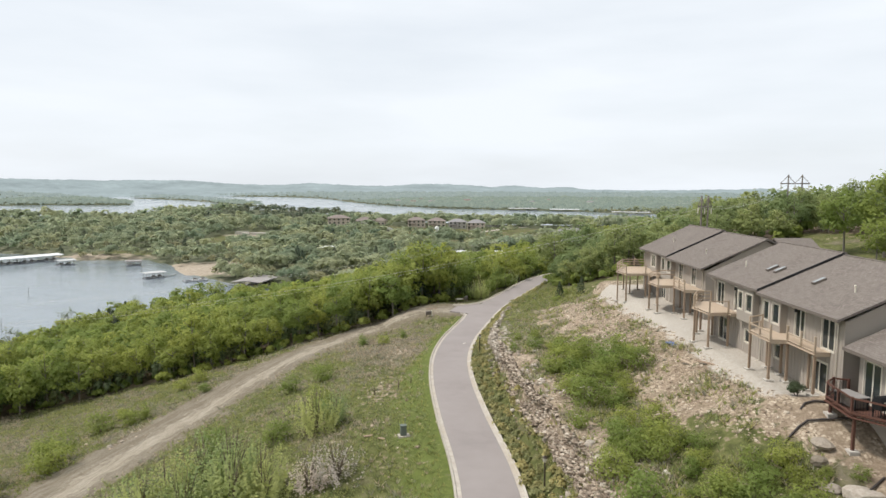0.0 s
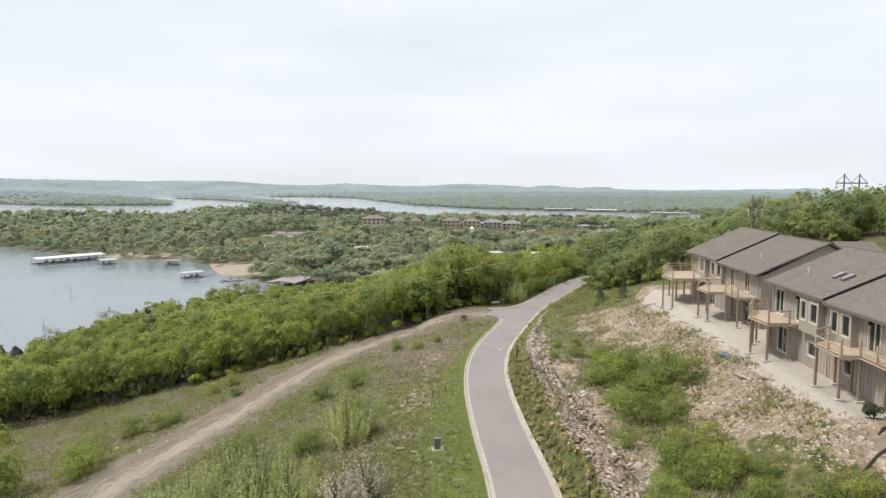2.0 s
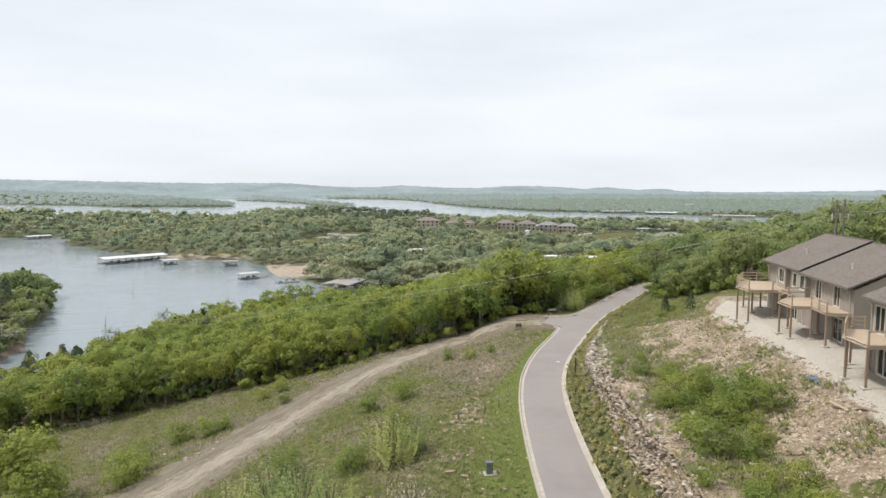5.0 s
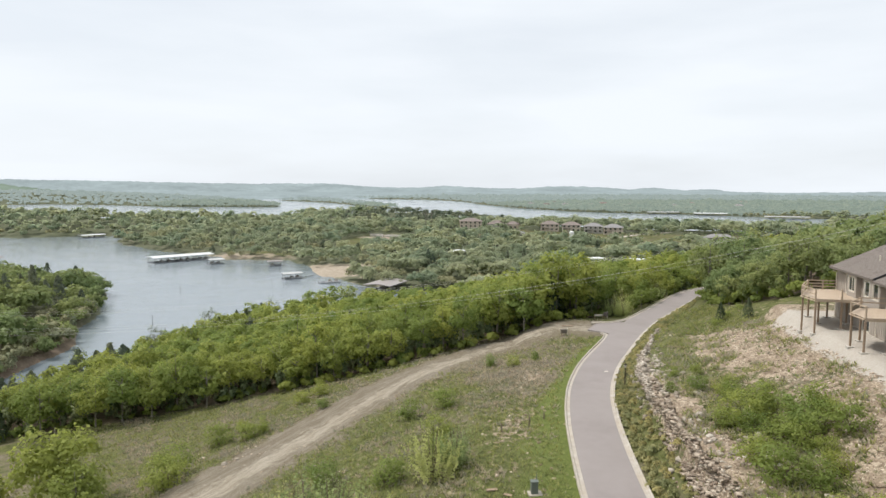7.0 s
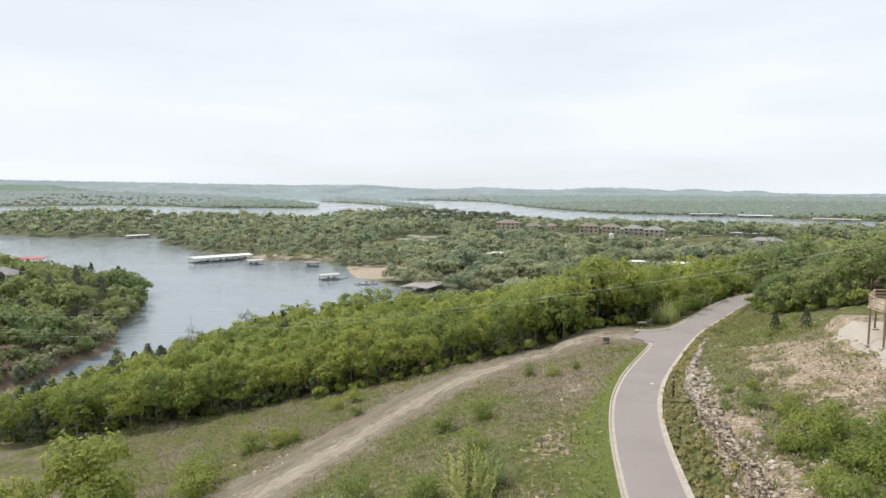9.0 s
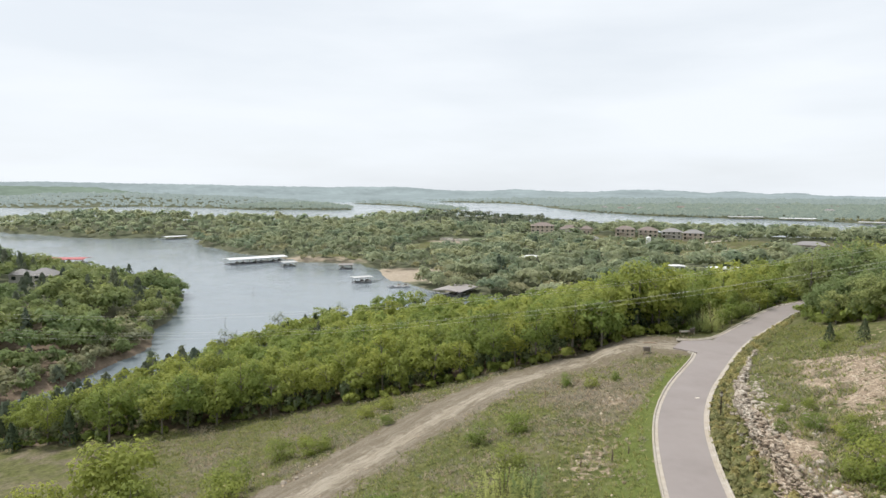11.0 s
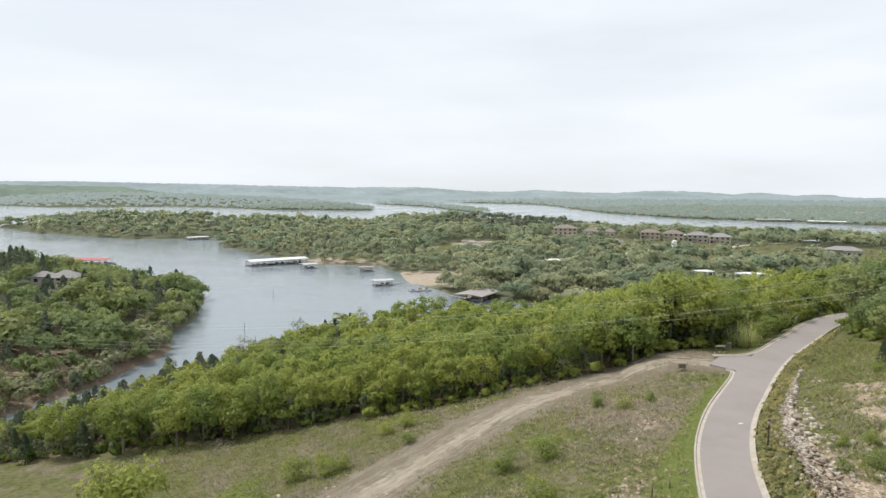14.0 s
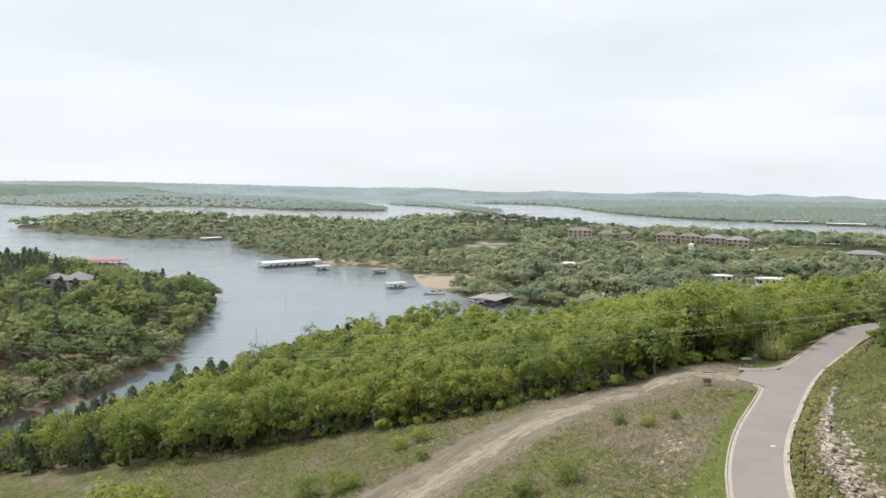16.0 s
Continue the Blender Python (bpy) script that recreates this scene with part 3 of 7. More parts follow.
def kerb(line, label):
    """A low rolled kerb with a gutter, on the given line."""
    tang = np.gradient(line, axis=0)
    tang /= np.linalg.norm(tang, axis=1)[:, None]
    nrm = np.stack([-tang[:, 1], tang[:, 0]], 1)
    prof = [(-0.36, -0.1), (-0.36, 0.035), (-0.06, 0.03), (0.0, 0.15), (0.14, 0.16), (0.17, -0.12)]
    verts, faces, n = [], [], len(prof)
    for p, q in zip(line, nrm):
        verts += [(*(p + q * o), bed(p[1]) + h) for o, h in prof]
    for k in range(len(line) - 1):
        for s in range(n - 1):
            a = k * n + s
            faces.append((a, a + 1, a + 1 + n, a + n))
    faces += [tuple(range(n)), tuple(range((len(line) - 1) * n, len(line) * n))[::-1]]
    return tagged(mesh_object("kerb", verts, faces, M_CONCRETE), label, "kerb", kind="structure")


_t = np.gradient(fine_road, axis=0)
_t /= np.linalg.norm(_t, axis=1)[:, None]
_nl = np.stack([-_t[:, 1], _t[:, 0]], 1)
west_edge, east_edge = fine_road + 2.42 * _nl, fine_road - 2.42 * _nl
low = west_edge[west_edge[:, 1] < 107.5]
kerb(along([*map(tuple, low[::6]), (3.6, 109.6), (3.7, 110.6), (3.1, 111.4)], 0.7), "pale concrete kerb with gutter beside mown grass")
high = west_edge[west_edge[:, 1] > 124]
kerb(along([(1.8, 119.0), (4.4, 119.7), (6.6, 121.5), *map(tuple, high[1::5])], 0.7), "pale concrete kerb on the wooded side")
kerb(along(east_edge[::5].tolist(), 0.8)[::-1], "pale concrete kerb below a rock cut")


# ---- foliage ----
def unit(v):
    return v / (np.linalg.norm(v, axis=-1, keepdims=True) + 1e-9)


def leaf_cards(rng, pos, nrm, size, soft):
    """A kite-shaped spray of leaves at each place, facing roughly along nrm and shaded softly round its bough."""
    n = len(pos)
    nrm = unit(nrm)
    u = unit(np.cross(nrm, rng.normal(size=(n, 3))))
    w = np.cross(nrm, u)
    s = size * rng.uniform(0.6, 1.4, (n, 1))
    fold = nrm * s * rng.uniform(-0.35, 0.35, (n, 1))
    k = rng.uniform(0.55, 0.9, (n, 1))
    v = np.stack([pos + u * s, pos + w * s * k + fold, pos - u * s * 0.9, pos - w * s * k + fold], 1).reshape(-1, 3)
    return v, np.arange(4 * n).reshape(-1, 4), np.repeat(unit(unit(soft) + 0.15 * nrm), 4, axis=0)


def crown(seed, rx, rz, lobes, per, size, up=0.35, spread=0.62, low=-0.45, ragged=0.0, lump=(0.28, 0.50)):
    """An uneven crown of leaf sprays on overlapping lobes, centred on the origin."""
    rng = np.random.RandomState(seed)
    c = unit(rng.normal(size=(lobes, 3))) * rng.uniform(0.25, 1, (lobes, 1)) ** 0.6 * spread
    c[:, 2] = np.maximum(c[:, 2], low)
    pos, nrm, soft = [], [], []
    for q in c:
        d = unit(rng.normal(size=(per, 3)))
        d[:, 2] = np.where(d[:, 2] < -0.45, -d[:, 2] * 0.4, d[:, 2])
        lr = rng.uniform(*lump)
        pos.append((q + d * lr * rng.uniform(0.7 - 0.4 * ragged, 1.1 + ragged, (per, 1))) * (rx, rx, rz))
        nrm.append(d + 0.35 * q + rng.normal(size=(per, 3)) * 0.32 + (0, 0, up))
        soft.append(d + 0.45 * q + (0, 0, 0.9 * up))
    return leaf_cards(rng, np.vstack(pos), np.vstack(nrm), size, np.vstack(soft))


def cedar(seed, r, h, n, size):
    """A pointed evergreen: sprays on a ragged cone, base at the origin."""
    rng = np.random.RandomState(seed)
    t = rng.uniform(0, 1, n) ** 0.75
    a = rng.uniform(0, math.tau, n)
    ragged = 1 + 0.25 * np.sin(3 * a + 5 * t * 6.28 + seed) + rng.normal(size=n) * 0.12
    rr = r * (1 - t) ** 0.8 * ragged + 0.08
    pos = np.stack([rr * np.cos(a), rr * np.sin(a), 0.06 * h + t * h * 0.94], 1)
    out = np.stack([np.cos(a), np.sin(a), np.full(n, 0.5)], 1)
    return leaf_cards(rng, pos, out + rng.normal(size=(n, 3)) * 0.35, size, out)


def shoots(seed, stems, leaves, h, r, size):
    """Upright wands with small leaves strung along them, base at the origin."""
    rng = np.random.RandomState(seed)
    a, q = rng.uniform(0, math.tau, stems), r * np.sqrt(rng.uniform(0, 1, stems))
    foot = np.stack([q * np.cos(a), q * np.sin(a), 0 * a], 1)
    tip = foot * rng.uniform(1.1, 1.6, (stems, 1)) + np.c_[rng.normal(size=(stems, 2)) * 0.12 * h, h * rng.uniform(0.55, 1.05, stems) * (1.05 - 0.35 * q / r)]
    t = rng.uniform(0.12, 1, (stems, leaves, 1))
    pos = (foot[:, None] * (1 - t) + tip[:, None] * t + rng.normal(size=(stems, leaves, 3)) * 0.075 * (1.3 - t) * r).reshape(-1, 3)
    out = pos * (1, 1, 0.25) + (0, 0, 0.35 * h)
    return leaf_cards(rng, pos, unit(out) + (0, 0, 0.5) + rng.normal(size=pos.shape) * 0.45, size, unit(out) + (0, 0, 1.2))


def trunk_bm(seed, h, r, crown_r, limbs=6):
    rng = random.Random(seed)
    bm = bmesh.new()
    lean = Vector((rng.uniform(-0.05, 0.05), rng.uniform(-0.05, 0.05), 0))
    pts = [Vector((0, 0, -0.4)) + lean * 0, Vector((0, 0, h * 0.25)) + lean * h * 0.2, Vector((0, 0, h * 0.55)) + lean * h * 0.7, Vector((0, 0, h * 0.88)) + lean * h]
    tube(bm, pts, [r * 1.25, r * 0.9, r * 0.6, r * 0.15], 6)
    for k in range(limbs):
        z = h * rng.uniform(0.3, 0.7)
        a = math.tau * (k / limbs + rng.uniform(-0.06, 0.06))
        d = Vector((math.cos(a), math.sin(a), 0))
        p = lean * z + Vector((0, 0, z))
        tube(bm, [p, p + d * crown_r * 0.4 + Vector((0, 0, h * 0.10)), p + d * crown_r * 0.8 + Vector((0, 0, h * 0.24))], [r * 0.4, r * 0.25, r * 0.06], 4)
    return bm


def bm_mesh(name, bm, mat):
    me = bpy.data.meshes.new(name)
    bmesh.ops.recalc_face_normals(bm, faces=bm.faces[:])
    bm.to_mesh(me)
    bm.free()
    me.materials.append(mat)
    return me


def plant(name, x, y, size, turn, meshes, label, category, group, z=None, leaf=None):
    """One tree or shrub of its own: an Empty at its foot with its parts."""
    ob = new(name)
    s = size
    ob.matrix_basis = Matrix.LocRotScale((x, y, height(x, y) if z is None else z), Euler((0, 0, turn)), (s, s, s))
    tagged(ob, label, category, group)
    for key, me in meshes:
        kid = new(key, me)
        kid.parent = ob
        if leaf and key == "crown":
            kid.material_slots[0].link, kid.material_slots[0].material = "OBJECT", leaf
    return ob


def many(name, proto, xs, ys, zs, sizes, turns, mat, tones, label, category):
    """Countless plants as one mesh: proto lists (verts, faces); each place takes one of them."""
    vs, fs, ts, ns, base = [], [], [], [], 0
    for k, (x, y, z, s, a) in enumerate(zip(xs, ys, zs, sizes, turns)):
        v, f, nv = (*proto[k % len(proto)], None)[:3]
        c, sn = math.cos(a) * s, math.sin(a) * s
        w = np.empty_like(v)
        w[:, 0], w[:, 1], w[:, 2] = v[:, 0] * c - v[:, 1] * sn + x, v[:, 0] * sn + v[:, 1] * c + y, v[:, 2] * s + z
        if nv is not None:
            c, sn = math.cos(a), math.sin(a)
            ns.append(np.stack([nv[:, 0] * c - nv[:, 1] * sn, nv[:, 0] * sn + nv[:, 1] * c, nv[:, 2]], 1))
        vs.append(w)
        fs.append(f + base)
        ts.append(np.full(len(v), tones[k]))
        base += len(v)
    return tagged(new(name, fast_mesh(name, np.vstack(vs), np.vstack(fs), mat, np.concatenate(ts), np.vstack(ns) if ns else None)), label, category, kind="stuff")


def raised(vf, z):
    return vf[0] + (0, 0, z), *vf[1:]


def clear_of(xs, ys, gap, rng=None):
    """Which of the places to keep so that no two stand nearer than gap."""
    keep, cells = [], {}
    for k, (x, y) in enumerate(zip(xs, ys)):
        c = (int(x // gap), int(y // gap))
        if any((x - xs[q]) ** 2 + (y - ys[q]) ** 2 < gap * gap for i in (-1, 0, 1) for j in (-1, 0, 1) for q in cells.get((c[0] + i, c[1] + j), ())):
            continue
        cells.setdefault(c, []).append(k)
        keep.append(k)
    return np.array(keep, int)


# tree kinds, one metre high units scaled on planting
OAKS, CEDARS, BUSHES = [], [], []
for k in range(7):
    hh = (7.2, 8.0, 6.4, 8.6, 7.6, 6.0, 9.0)[k]
    rx, rz = hh * (0.36, 0.33, 0.40, 0.30, 0.38, 0.42, 0.31)[k], hh * 0.45
    vf = raised(crown(100 + k, rx * 1.32, rz * 0.94, 38, 42, 0.185, low=-0.64, spread=0.78, lump=(0.19, 0.34)), hh * 0.57)
    OAKS.append((("trunk", bm_mesh("trunk", trunk_bm(k, hh, 0.12, rx), M_PALEBARK)), ("crown", leaf_mesh("crown", vf, M_LEAF))))
for k in range(3):
    vf = cedar(200 + k, (1.5, 1.2, 1.7)[k], (6.0, 5.0, 7.0)[k], 420, 0.26)
    bm = bmesh.new()
    tube(bm, [(0, 0, -0.3), (0, 0, 2), (0, 0, 4.5)], [0.12, 0.09, 0.03], 5)
    CEDARS.append((("trunk", bm_mesh("trunk", bm, M_BARK)), ("crown", leaf_mesh("crown", vf, M_CEDAR))))


def stems_bm(seed, n, h, r):
    rng = random.Random(seed)
    bm = bmesh.new()
    for _ in range(n):
        a, q = rng.uniform(0, math.tau), rng.uniform(0.3, 0.9) * r
        tube(bm, [(0.05 * math.cos(a), 0.05 * math.sin(a), -0.15), (0.45 * q * math.cos(a), 0.45 * q * math.sin(a), h * 0.5), (q * math.cos(a), q * math.sin(a), h * rng.uniform(0.8, 1.05))], [0.03, 0.02, 0.006], 4)
    return bm


M_BUSH = leaf_mat("bush_leaves", (0.19, 0.238, 0.052), (0.325, 0.378, 0.10), 0.5)
M_WILLOW = leaf_mat("pale_leaves", (0.33, 0.385, 0.15), (0.455, 0.51, 0.23), 0.6)
M_BLOSSOM = leaf_mat("blossom", (0.27, 0.24, 0.205), (0.54, 0.50, 0.455))
for k in range(4):
    vf = raised(crown(300 + k, 1.25, 1.15, 30, 42, 0.078, up=0.6, low=-0.5, ragged=0.42, spread=1.0), 0.9)
    BUSHES.append((("branchwork", bm_mesh("branchwork", stems_bm(k, 7, 1.3, 1.0), M_BARK)), ("leaves", leaf_mesh("leaves", vf, M_BUSH))))


# ---- the wood below the meadow ----
rng = np.random.RandomState(11)
n = 14000
xs, ys = rng.uniform(-125, 75, n), rng.uniform(66, 216, n)
zs, wd = land(xs, ys), wooded(xs, ys)
ok = (zs > 0.7) & (wd > 0.12) & ~inside(xs, ys, COVE_SIDE) & (near_line(xs, ys, ROAD_LINE)[0] > 7)
xs, ys, zs, wd = xs[ok], ys[ok], zs[ok], wd[ok]
keep = clear_of(xs, ys, 2.9)
xs, ys, zs, wd = xs[keep], ys[keep], zs[keep], wd[keep]
order = np.argsort(wd)
front = [k for k in order if -98 < xs[k] < 34][:165]
for k in front:
    dark = zs[k] < 3.2 and rng.rand() < 0.6
    kind = CEDARS[rng.randint(3)] if dark or rng.rand() < 0.05 else OAKS[rng.randint(7)]
    plant("cedar" if kind in CEDARS else "tree", xs[k], ys[k], rng.uniform(0.88, 1.22) * np.interp(xs[k], (-106, -80, -22, -12, 4, 8), (0.5, 1, 1, 1.18, 1.18, 0.9)), rng.uniform(0, 6.28), kind,
          "dark green cedar at the wood's edge" if kind in CEDARS else "leafy spring oak at the edge of the wood", "tree", "trees along the wood's edge", zs[k])
rest = np.array(sorted(set(range(len(xs))) - set(front)))
wood_protos = [raised(crown(400 + k, h * r * 1.3, h * 0.37, 26, 18, 0.30, up=0.5, spread=0.76, lump=(0.2, 0.36)), h * 0.62) for k, (h, r) in enumerate(((7.5, 0.38), (8.4, 0.34), (6.6, 0.42), (9, 0.33), (7, 0.4)))]
cedar_protos = [cedar(420 + k, 2.0, h, 130, 0.48) for k, h in enumerate((4.8, 5.6, 4.2))]
evergreen = (zs[rest] < 4.2) & (rng.rand(len(rest)) < 0.55) | (rng.rand(len(rest)) < 0.06)
lf, ev = rest[~evergreen], rest[evergreen]
many("wood", wood_protos, xs[lf], ys[lf], zs[lf], rng.uniform(0.86, 1.25, len(lf)) * np.interp(xs[lf], (-106, -80, -22, -12), (0.5, 1, 1, 1.2)), rng.uniform(0, 6.28, len(lf)), M_LEAF_WOOD, rng.rand(len(lf)), "bright green spring woodland sloping to the lake", "woods")
many("cedar_wood", cedar_protos, xs[ev], ys[ev], zs[ev], rng.uniform(0.7, 1.15, len(ev)), rng.uniform(0, 6.28, len(ev)), M_CEDAR_FAR, rng.rand(len(ev)), "dark cedars along the lake shore", "woods")
# dark saplings in the shade behind the first trunks
ux, uy = rng.uniform(-104, 36, 16000), rng.uniform(70, 180, 16000)
ud = wooded(ux, uy)
ok = (ud > 0.25 + 0.35 * ripple(ux, uy, 5, 17)) & (ud < 3.4) & (near_line(ux, uy, ROAD_LINE)[0] > 7.5)
ux, uy = ux[ok], uy[ok]
keep = clear_of(ux, uy, 1.35)
ux, uy = ux[keep], uy[keep]
under_protos = [raised(crown(470 + k, 1.15, 1.75, 7, 16, 0.2, low=-0.85), 1.75) for k in range(3)]
many("understory", under_protos, ux, uy, land(ux, uy), rng.uniform(0.55, 1.3, len(ux)), rng.uniform(0, 6, len(ux)), M_LEAF_SHADE, rng.rand(len(ux)), "dark green saplings and cedars under the trees", "undergrowth")
# thin budding trees that rise over the shore
for k, (x, y, sz) in enumerate(((-94.5, 143, 1.15), (-97.0, 169, 1.2), (-99.5, 125, 1.0), (-92.0, 196, 1.1), (-96.5, 152, 0.8), (-94.0, 163, 0.75))):
    vf = raised(crown(460 + k, 1.9, 2.6, 9, 26, 0.16, up=0.3, ragged=0.6, spread=0.9), 4.6)
    plant("tree", x, y, sz, rng.uniform(0, 6), (("trunk", bm_mesh("trunk", trunk_bm(40 + k, 7.0, 0.10, 1.9, 9), M_PALEBARK)), ("crown", leaf_mesh("crown", vf, M_BARE))), "thin budding tree with sparse leaves by the lake", "tree", "budding trees by the lake")
# a clump of tall oaks where the drive meets the lane
for x, y, sz, k in ((-4.0, 124.5, 1.5, 3), (-0.8, 127.0, 1.55, 1), (-8.0, 123.0, 1.35, 4), (-2.2, 131.0, 1.5, 6)):
    plant("tree", x, y, sz, rng.uniform(0, 6), OAKS[k], "tall full oak rising above the edge of the wood", "tree", "trees along the wood's edge")
# dark cedars on the shoulder above the inlet
for k in range(24):
    y = 164 + 44 * rng.rand()
    x = -93.5 + 0.14 * (y - 166) + 4.0 * rng.rand()
    if height(x, y) > 0.6:
        plant("cedar", x, y, rng.uniform(0.7, 1.05), rng.uniform(0, 6), CEDARS[k % 3], "dark green cedar on the shore above the inlet", "tree", "cedars above the inlet")
# trunks under the leaves
tv, tf, base = [], [], 0
for k in rest:
    if wd[k] < 6:
        r, h = rng.uniform(0.09, 0.16), rng.uniform(3, 4.5)
        a = np.arange(5) * 1.2566
        ring = np.stack([np.cos(a), np.sin(a)], 1)
        tv += [np.c_[ring * r + (xs[k], ys[k]), np.full(5, zs[k] - 0.3)], np.c_[ring * r * 0.6 + (xs[k], ys[k]), np.full(5, zs[k] + h)]]
        q = np.arange(5)
        tf.append(np.stack([q, (q + 1) % 5, (q + 1) % 5 + 5, q + 5], 1) + base)
        base += 10
tagged(new("wood_trunks", fast_mesh("wood_trunks", np.vstack(tv), np.vstack(tf), M_PALEBARK)), "thin grey-brown trunks standing in the wood", "trunks", kind="stuff")
# budding bushes at the foot of the wood
nb = 210
pos = EDGE_LINE[rng.randint(8, len(EDGE_LINE) - 8, nb)] + rng.normal(size=(nb, 2)) * (1.2, 1.0) + (0, 3.0)
lx = rng.uniform(-46, 5, 900)
ly = rng.uniform(100, 130, 900)
ok = np.abs(wooded(lx, ly) - 0.1) < 0.28
lx, ly = lx[ok], ly[ok]
keep = clear_of(lx, ly, 1.5)
foot = np.stack([lx[keep], ly[keep]], 1)
under = [raised(crown(440 + k, 0.9, 0.8, 6, 22, 0.2), 0.5) for k in range(3)]
many("undergrowth", under, pos[:, 0], pos[:, 1], land(pos[:, 0], pos[:, 1]), rng.uniform(0.5, 1.4, nb), rng.uniform(0, 6, nb), M_LEAF_WOOD, rng.rand(nb) * 0.5, "low green undergrowth at the wood's foot", "undergrowth")
many("foot_bushes", under, foot[:, 0], foot[:, 1], land(foot[:, 0], foot[:, 1]), rng.uniform(0.8, 1.9, len(foot)), rng.uniform(0, 6, len(foot)), M_LEAF_WOOD, 0.3 + 0.7 * rng.rand(len(foot)), "light green bushes at the foot of the wood", "undergrowth")

# ---- woods on the ridge behind the houses ----
n = 9000
xs, ys = rng.uniform(20, 150, n), rng.uniform(50, 212, n)
ok = inside(xs, ys, RIDGE) & (near_line(xs, ys, ROAD_LINE)[0] > 5)
xs, ys = xs[ok], ys[ok]
keep = clear_of(xs, ys, 3.5)
xs, ys = xs[keep], ys[keep]
zs = land(xs, ys)
ring = np.array(RIDGE + RIDGE[:1], float)
deep = near_line(xs, ys, ring)[0]
order = np.argsort(deep + 0.15 * np.hypot(xs - 30, ys - 110))
front = order[:68]
for k in front:
    plant("tree", xs[k], ys[k], rng.uniform(0.8, 1.08) * (1.3 if xs[k] > 54 and ys[k] < 100 else 1.28 if ys[k] > 132 else 1), rng.uniform(0, 6.28), OAKS[rng.randint(7)], "leafy spring tree on the ridge by the houses", "tree", "trees on the ridge", zs[k], M_LEAF_RIDGE)
rest = np.array(sorted(set(range(len(xs))) - set(front.tolist())))
ridge_protos = [raised(crown(450 + k, h * 0.4, h * 0.42, 12, 18, 0.42, up=0.5), h * 0.56) for k, h in enumerate((7.5, 8.4, 6.8))]
many("ridge_wood", ridge_protos, xs[rest], ys[rest], zs[rest], rng.uniform(0.75, 1.1, len(rest)) * np.where(ys[rest] > 135, 1.25, 1.0), rng.uniform(0, 6.28, len(rest)), M_LEAF_RIDGE_WOOD, rng.rand(len(rest)) * 0.8, "green woodland along the ridge", "woods")

ux, uy = rng.uniform(21, 112, 9000), rng.uniform(54, 168, 9000)
ok = inside(ux, uy, RIDGE) & (near_line(ux, uy, ring)[0] < 11) & (near_line(ux, uy, ROAD_LINE)[0] > 6)
ux, uy = ux[ok], uy[ok]
keep = clear_of(ux, uy, 1.9)
ux, uy = ux[keep], uy[keep]
many("ridge_understory", under_protos, ux, uy, land(ux, uy), rng.uniform(0.7, 1.3, len(ux)), rng.uniform(0, 6, len(ux)), M_LEAF_COVE, rng.rand(len(ux)), "green saplings under the ridge trees", "undergrowth")
edge = along(RIDGE[-1:] + RIDGE[:7], 1.6)
edge = edge + rng.normal(size=edge.shape) * 0.9 + (1.2, 0.8)
many("ridge_undergrowth", under, edge[:, 0], edge[:, 1], land(edge[:, 0], edge[:, 1]), rng.uniform(0.9, 2.2, len(edge)), rng.uniform(0, 6, len(edge)), M_LEAF_WOOD, rng.rand(len(edge)) * 0.5, "leafy undergrowth at the foot of the ridge wood", "undergrowth")

# ---- woods across the water ----
def wood_zone(n, r0, r1, gap, seed):
    rng = np.random.RandomState(seed)
    az, r = np.radians(rng.uniform(-40, 60, n)), np.sqrt(rng.uniform(r0 * r0, r1 * r1, n))
    x, y = -r * np.sin(az), r * np.cos(az)
    z = land(x, y)
    ok = (z > 0.55) & (open_ground(x, y) < 0)
    hillside = (np.hypot(x, y - 85) > 128) | inside(x, y, COVE_SIDE)
    ok &= hillside & ~((x < -38) & (x > -110) & (y > 200) & (y < 262)) & ~((y < 217) & (wooded(x, y) > -1) & ~inside(x, y, COVE_SIDE) & (x < 75)) & ~inside(x, y, RIDGE)
    x, y, z = x[ok], y[ok], z[ok]
    keep = clear_of(x, y, gap)
    return x[keep], y[keep], z[keep], rng


def fill(name, zone, protos, cedars, grow, dark_share, label, leaf=None):
    x, y, z, rng = zone
    low = (z < 3.0) & (rng.rand(len(x)) < 0.5)
    # the low hill by the far shore carries evergreens
    ev = (rng.rand(len(x)) < dark_share + 0.95 * np.exp(-(((x + 125) / 90) ** 2 + ((y - 610) / 85) ** 2) ** 4)) | (inside(x, y, COVE_SIDE) & (rng.rand(len(x)) < 0.16 + 0.4 * (z > 12)))
    sz, tn, to = rng.uniform(0.65, 1.15, len(x)) * (1 + 0.22 * ripple(x, y, 55, 53)) * grow * np.where(low, 0.7, 1), rng.uniform(0, 6.28, len(x)), np.clip(rng.rand(len(x)) * 0.55 + 0.25 + 0.42 * ripple(x, y, 48, 51), 0, 1)
    point = inside(x, y, COVE_SIDE) if leaf is None else np.zeros(len(x), bool)
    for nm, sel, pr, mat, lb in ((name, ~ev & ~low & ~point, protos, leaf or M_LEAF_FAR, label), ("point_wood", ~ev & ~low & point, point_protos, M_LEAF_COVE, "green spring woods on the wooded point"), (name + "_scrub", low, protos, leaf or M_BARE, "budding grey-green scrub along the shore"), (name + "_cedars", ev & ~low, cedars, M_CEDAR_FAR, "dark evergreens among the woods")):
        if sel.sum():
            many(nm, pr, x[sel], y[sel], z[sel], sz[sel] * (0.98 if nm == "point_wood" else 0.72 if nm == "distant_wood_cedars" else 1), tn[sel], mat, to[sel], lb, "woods")


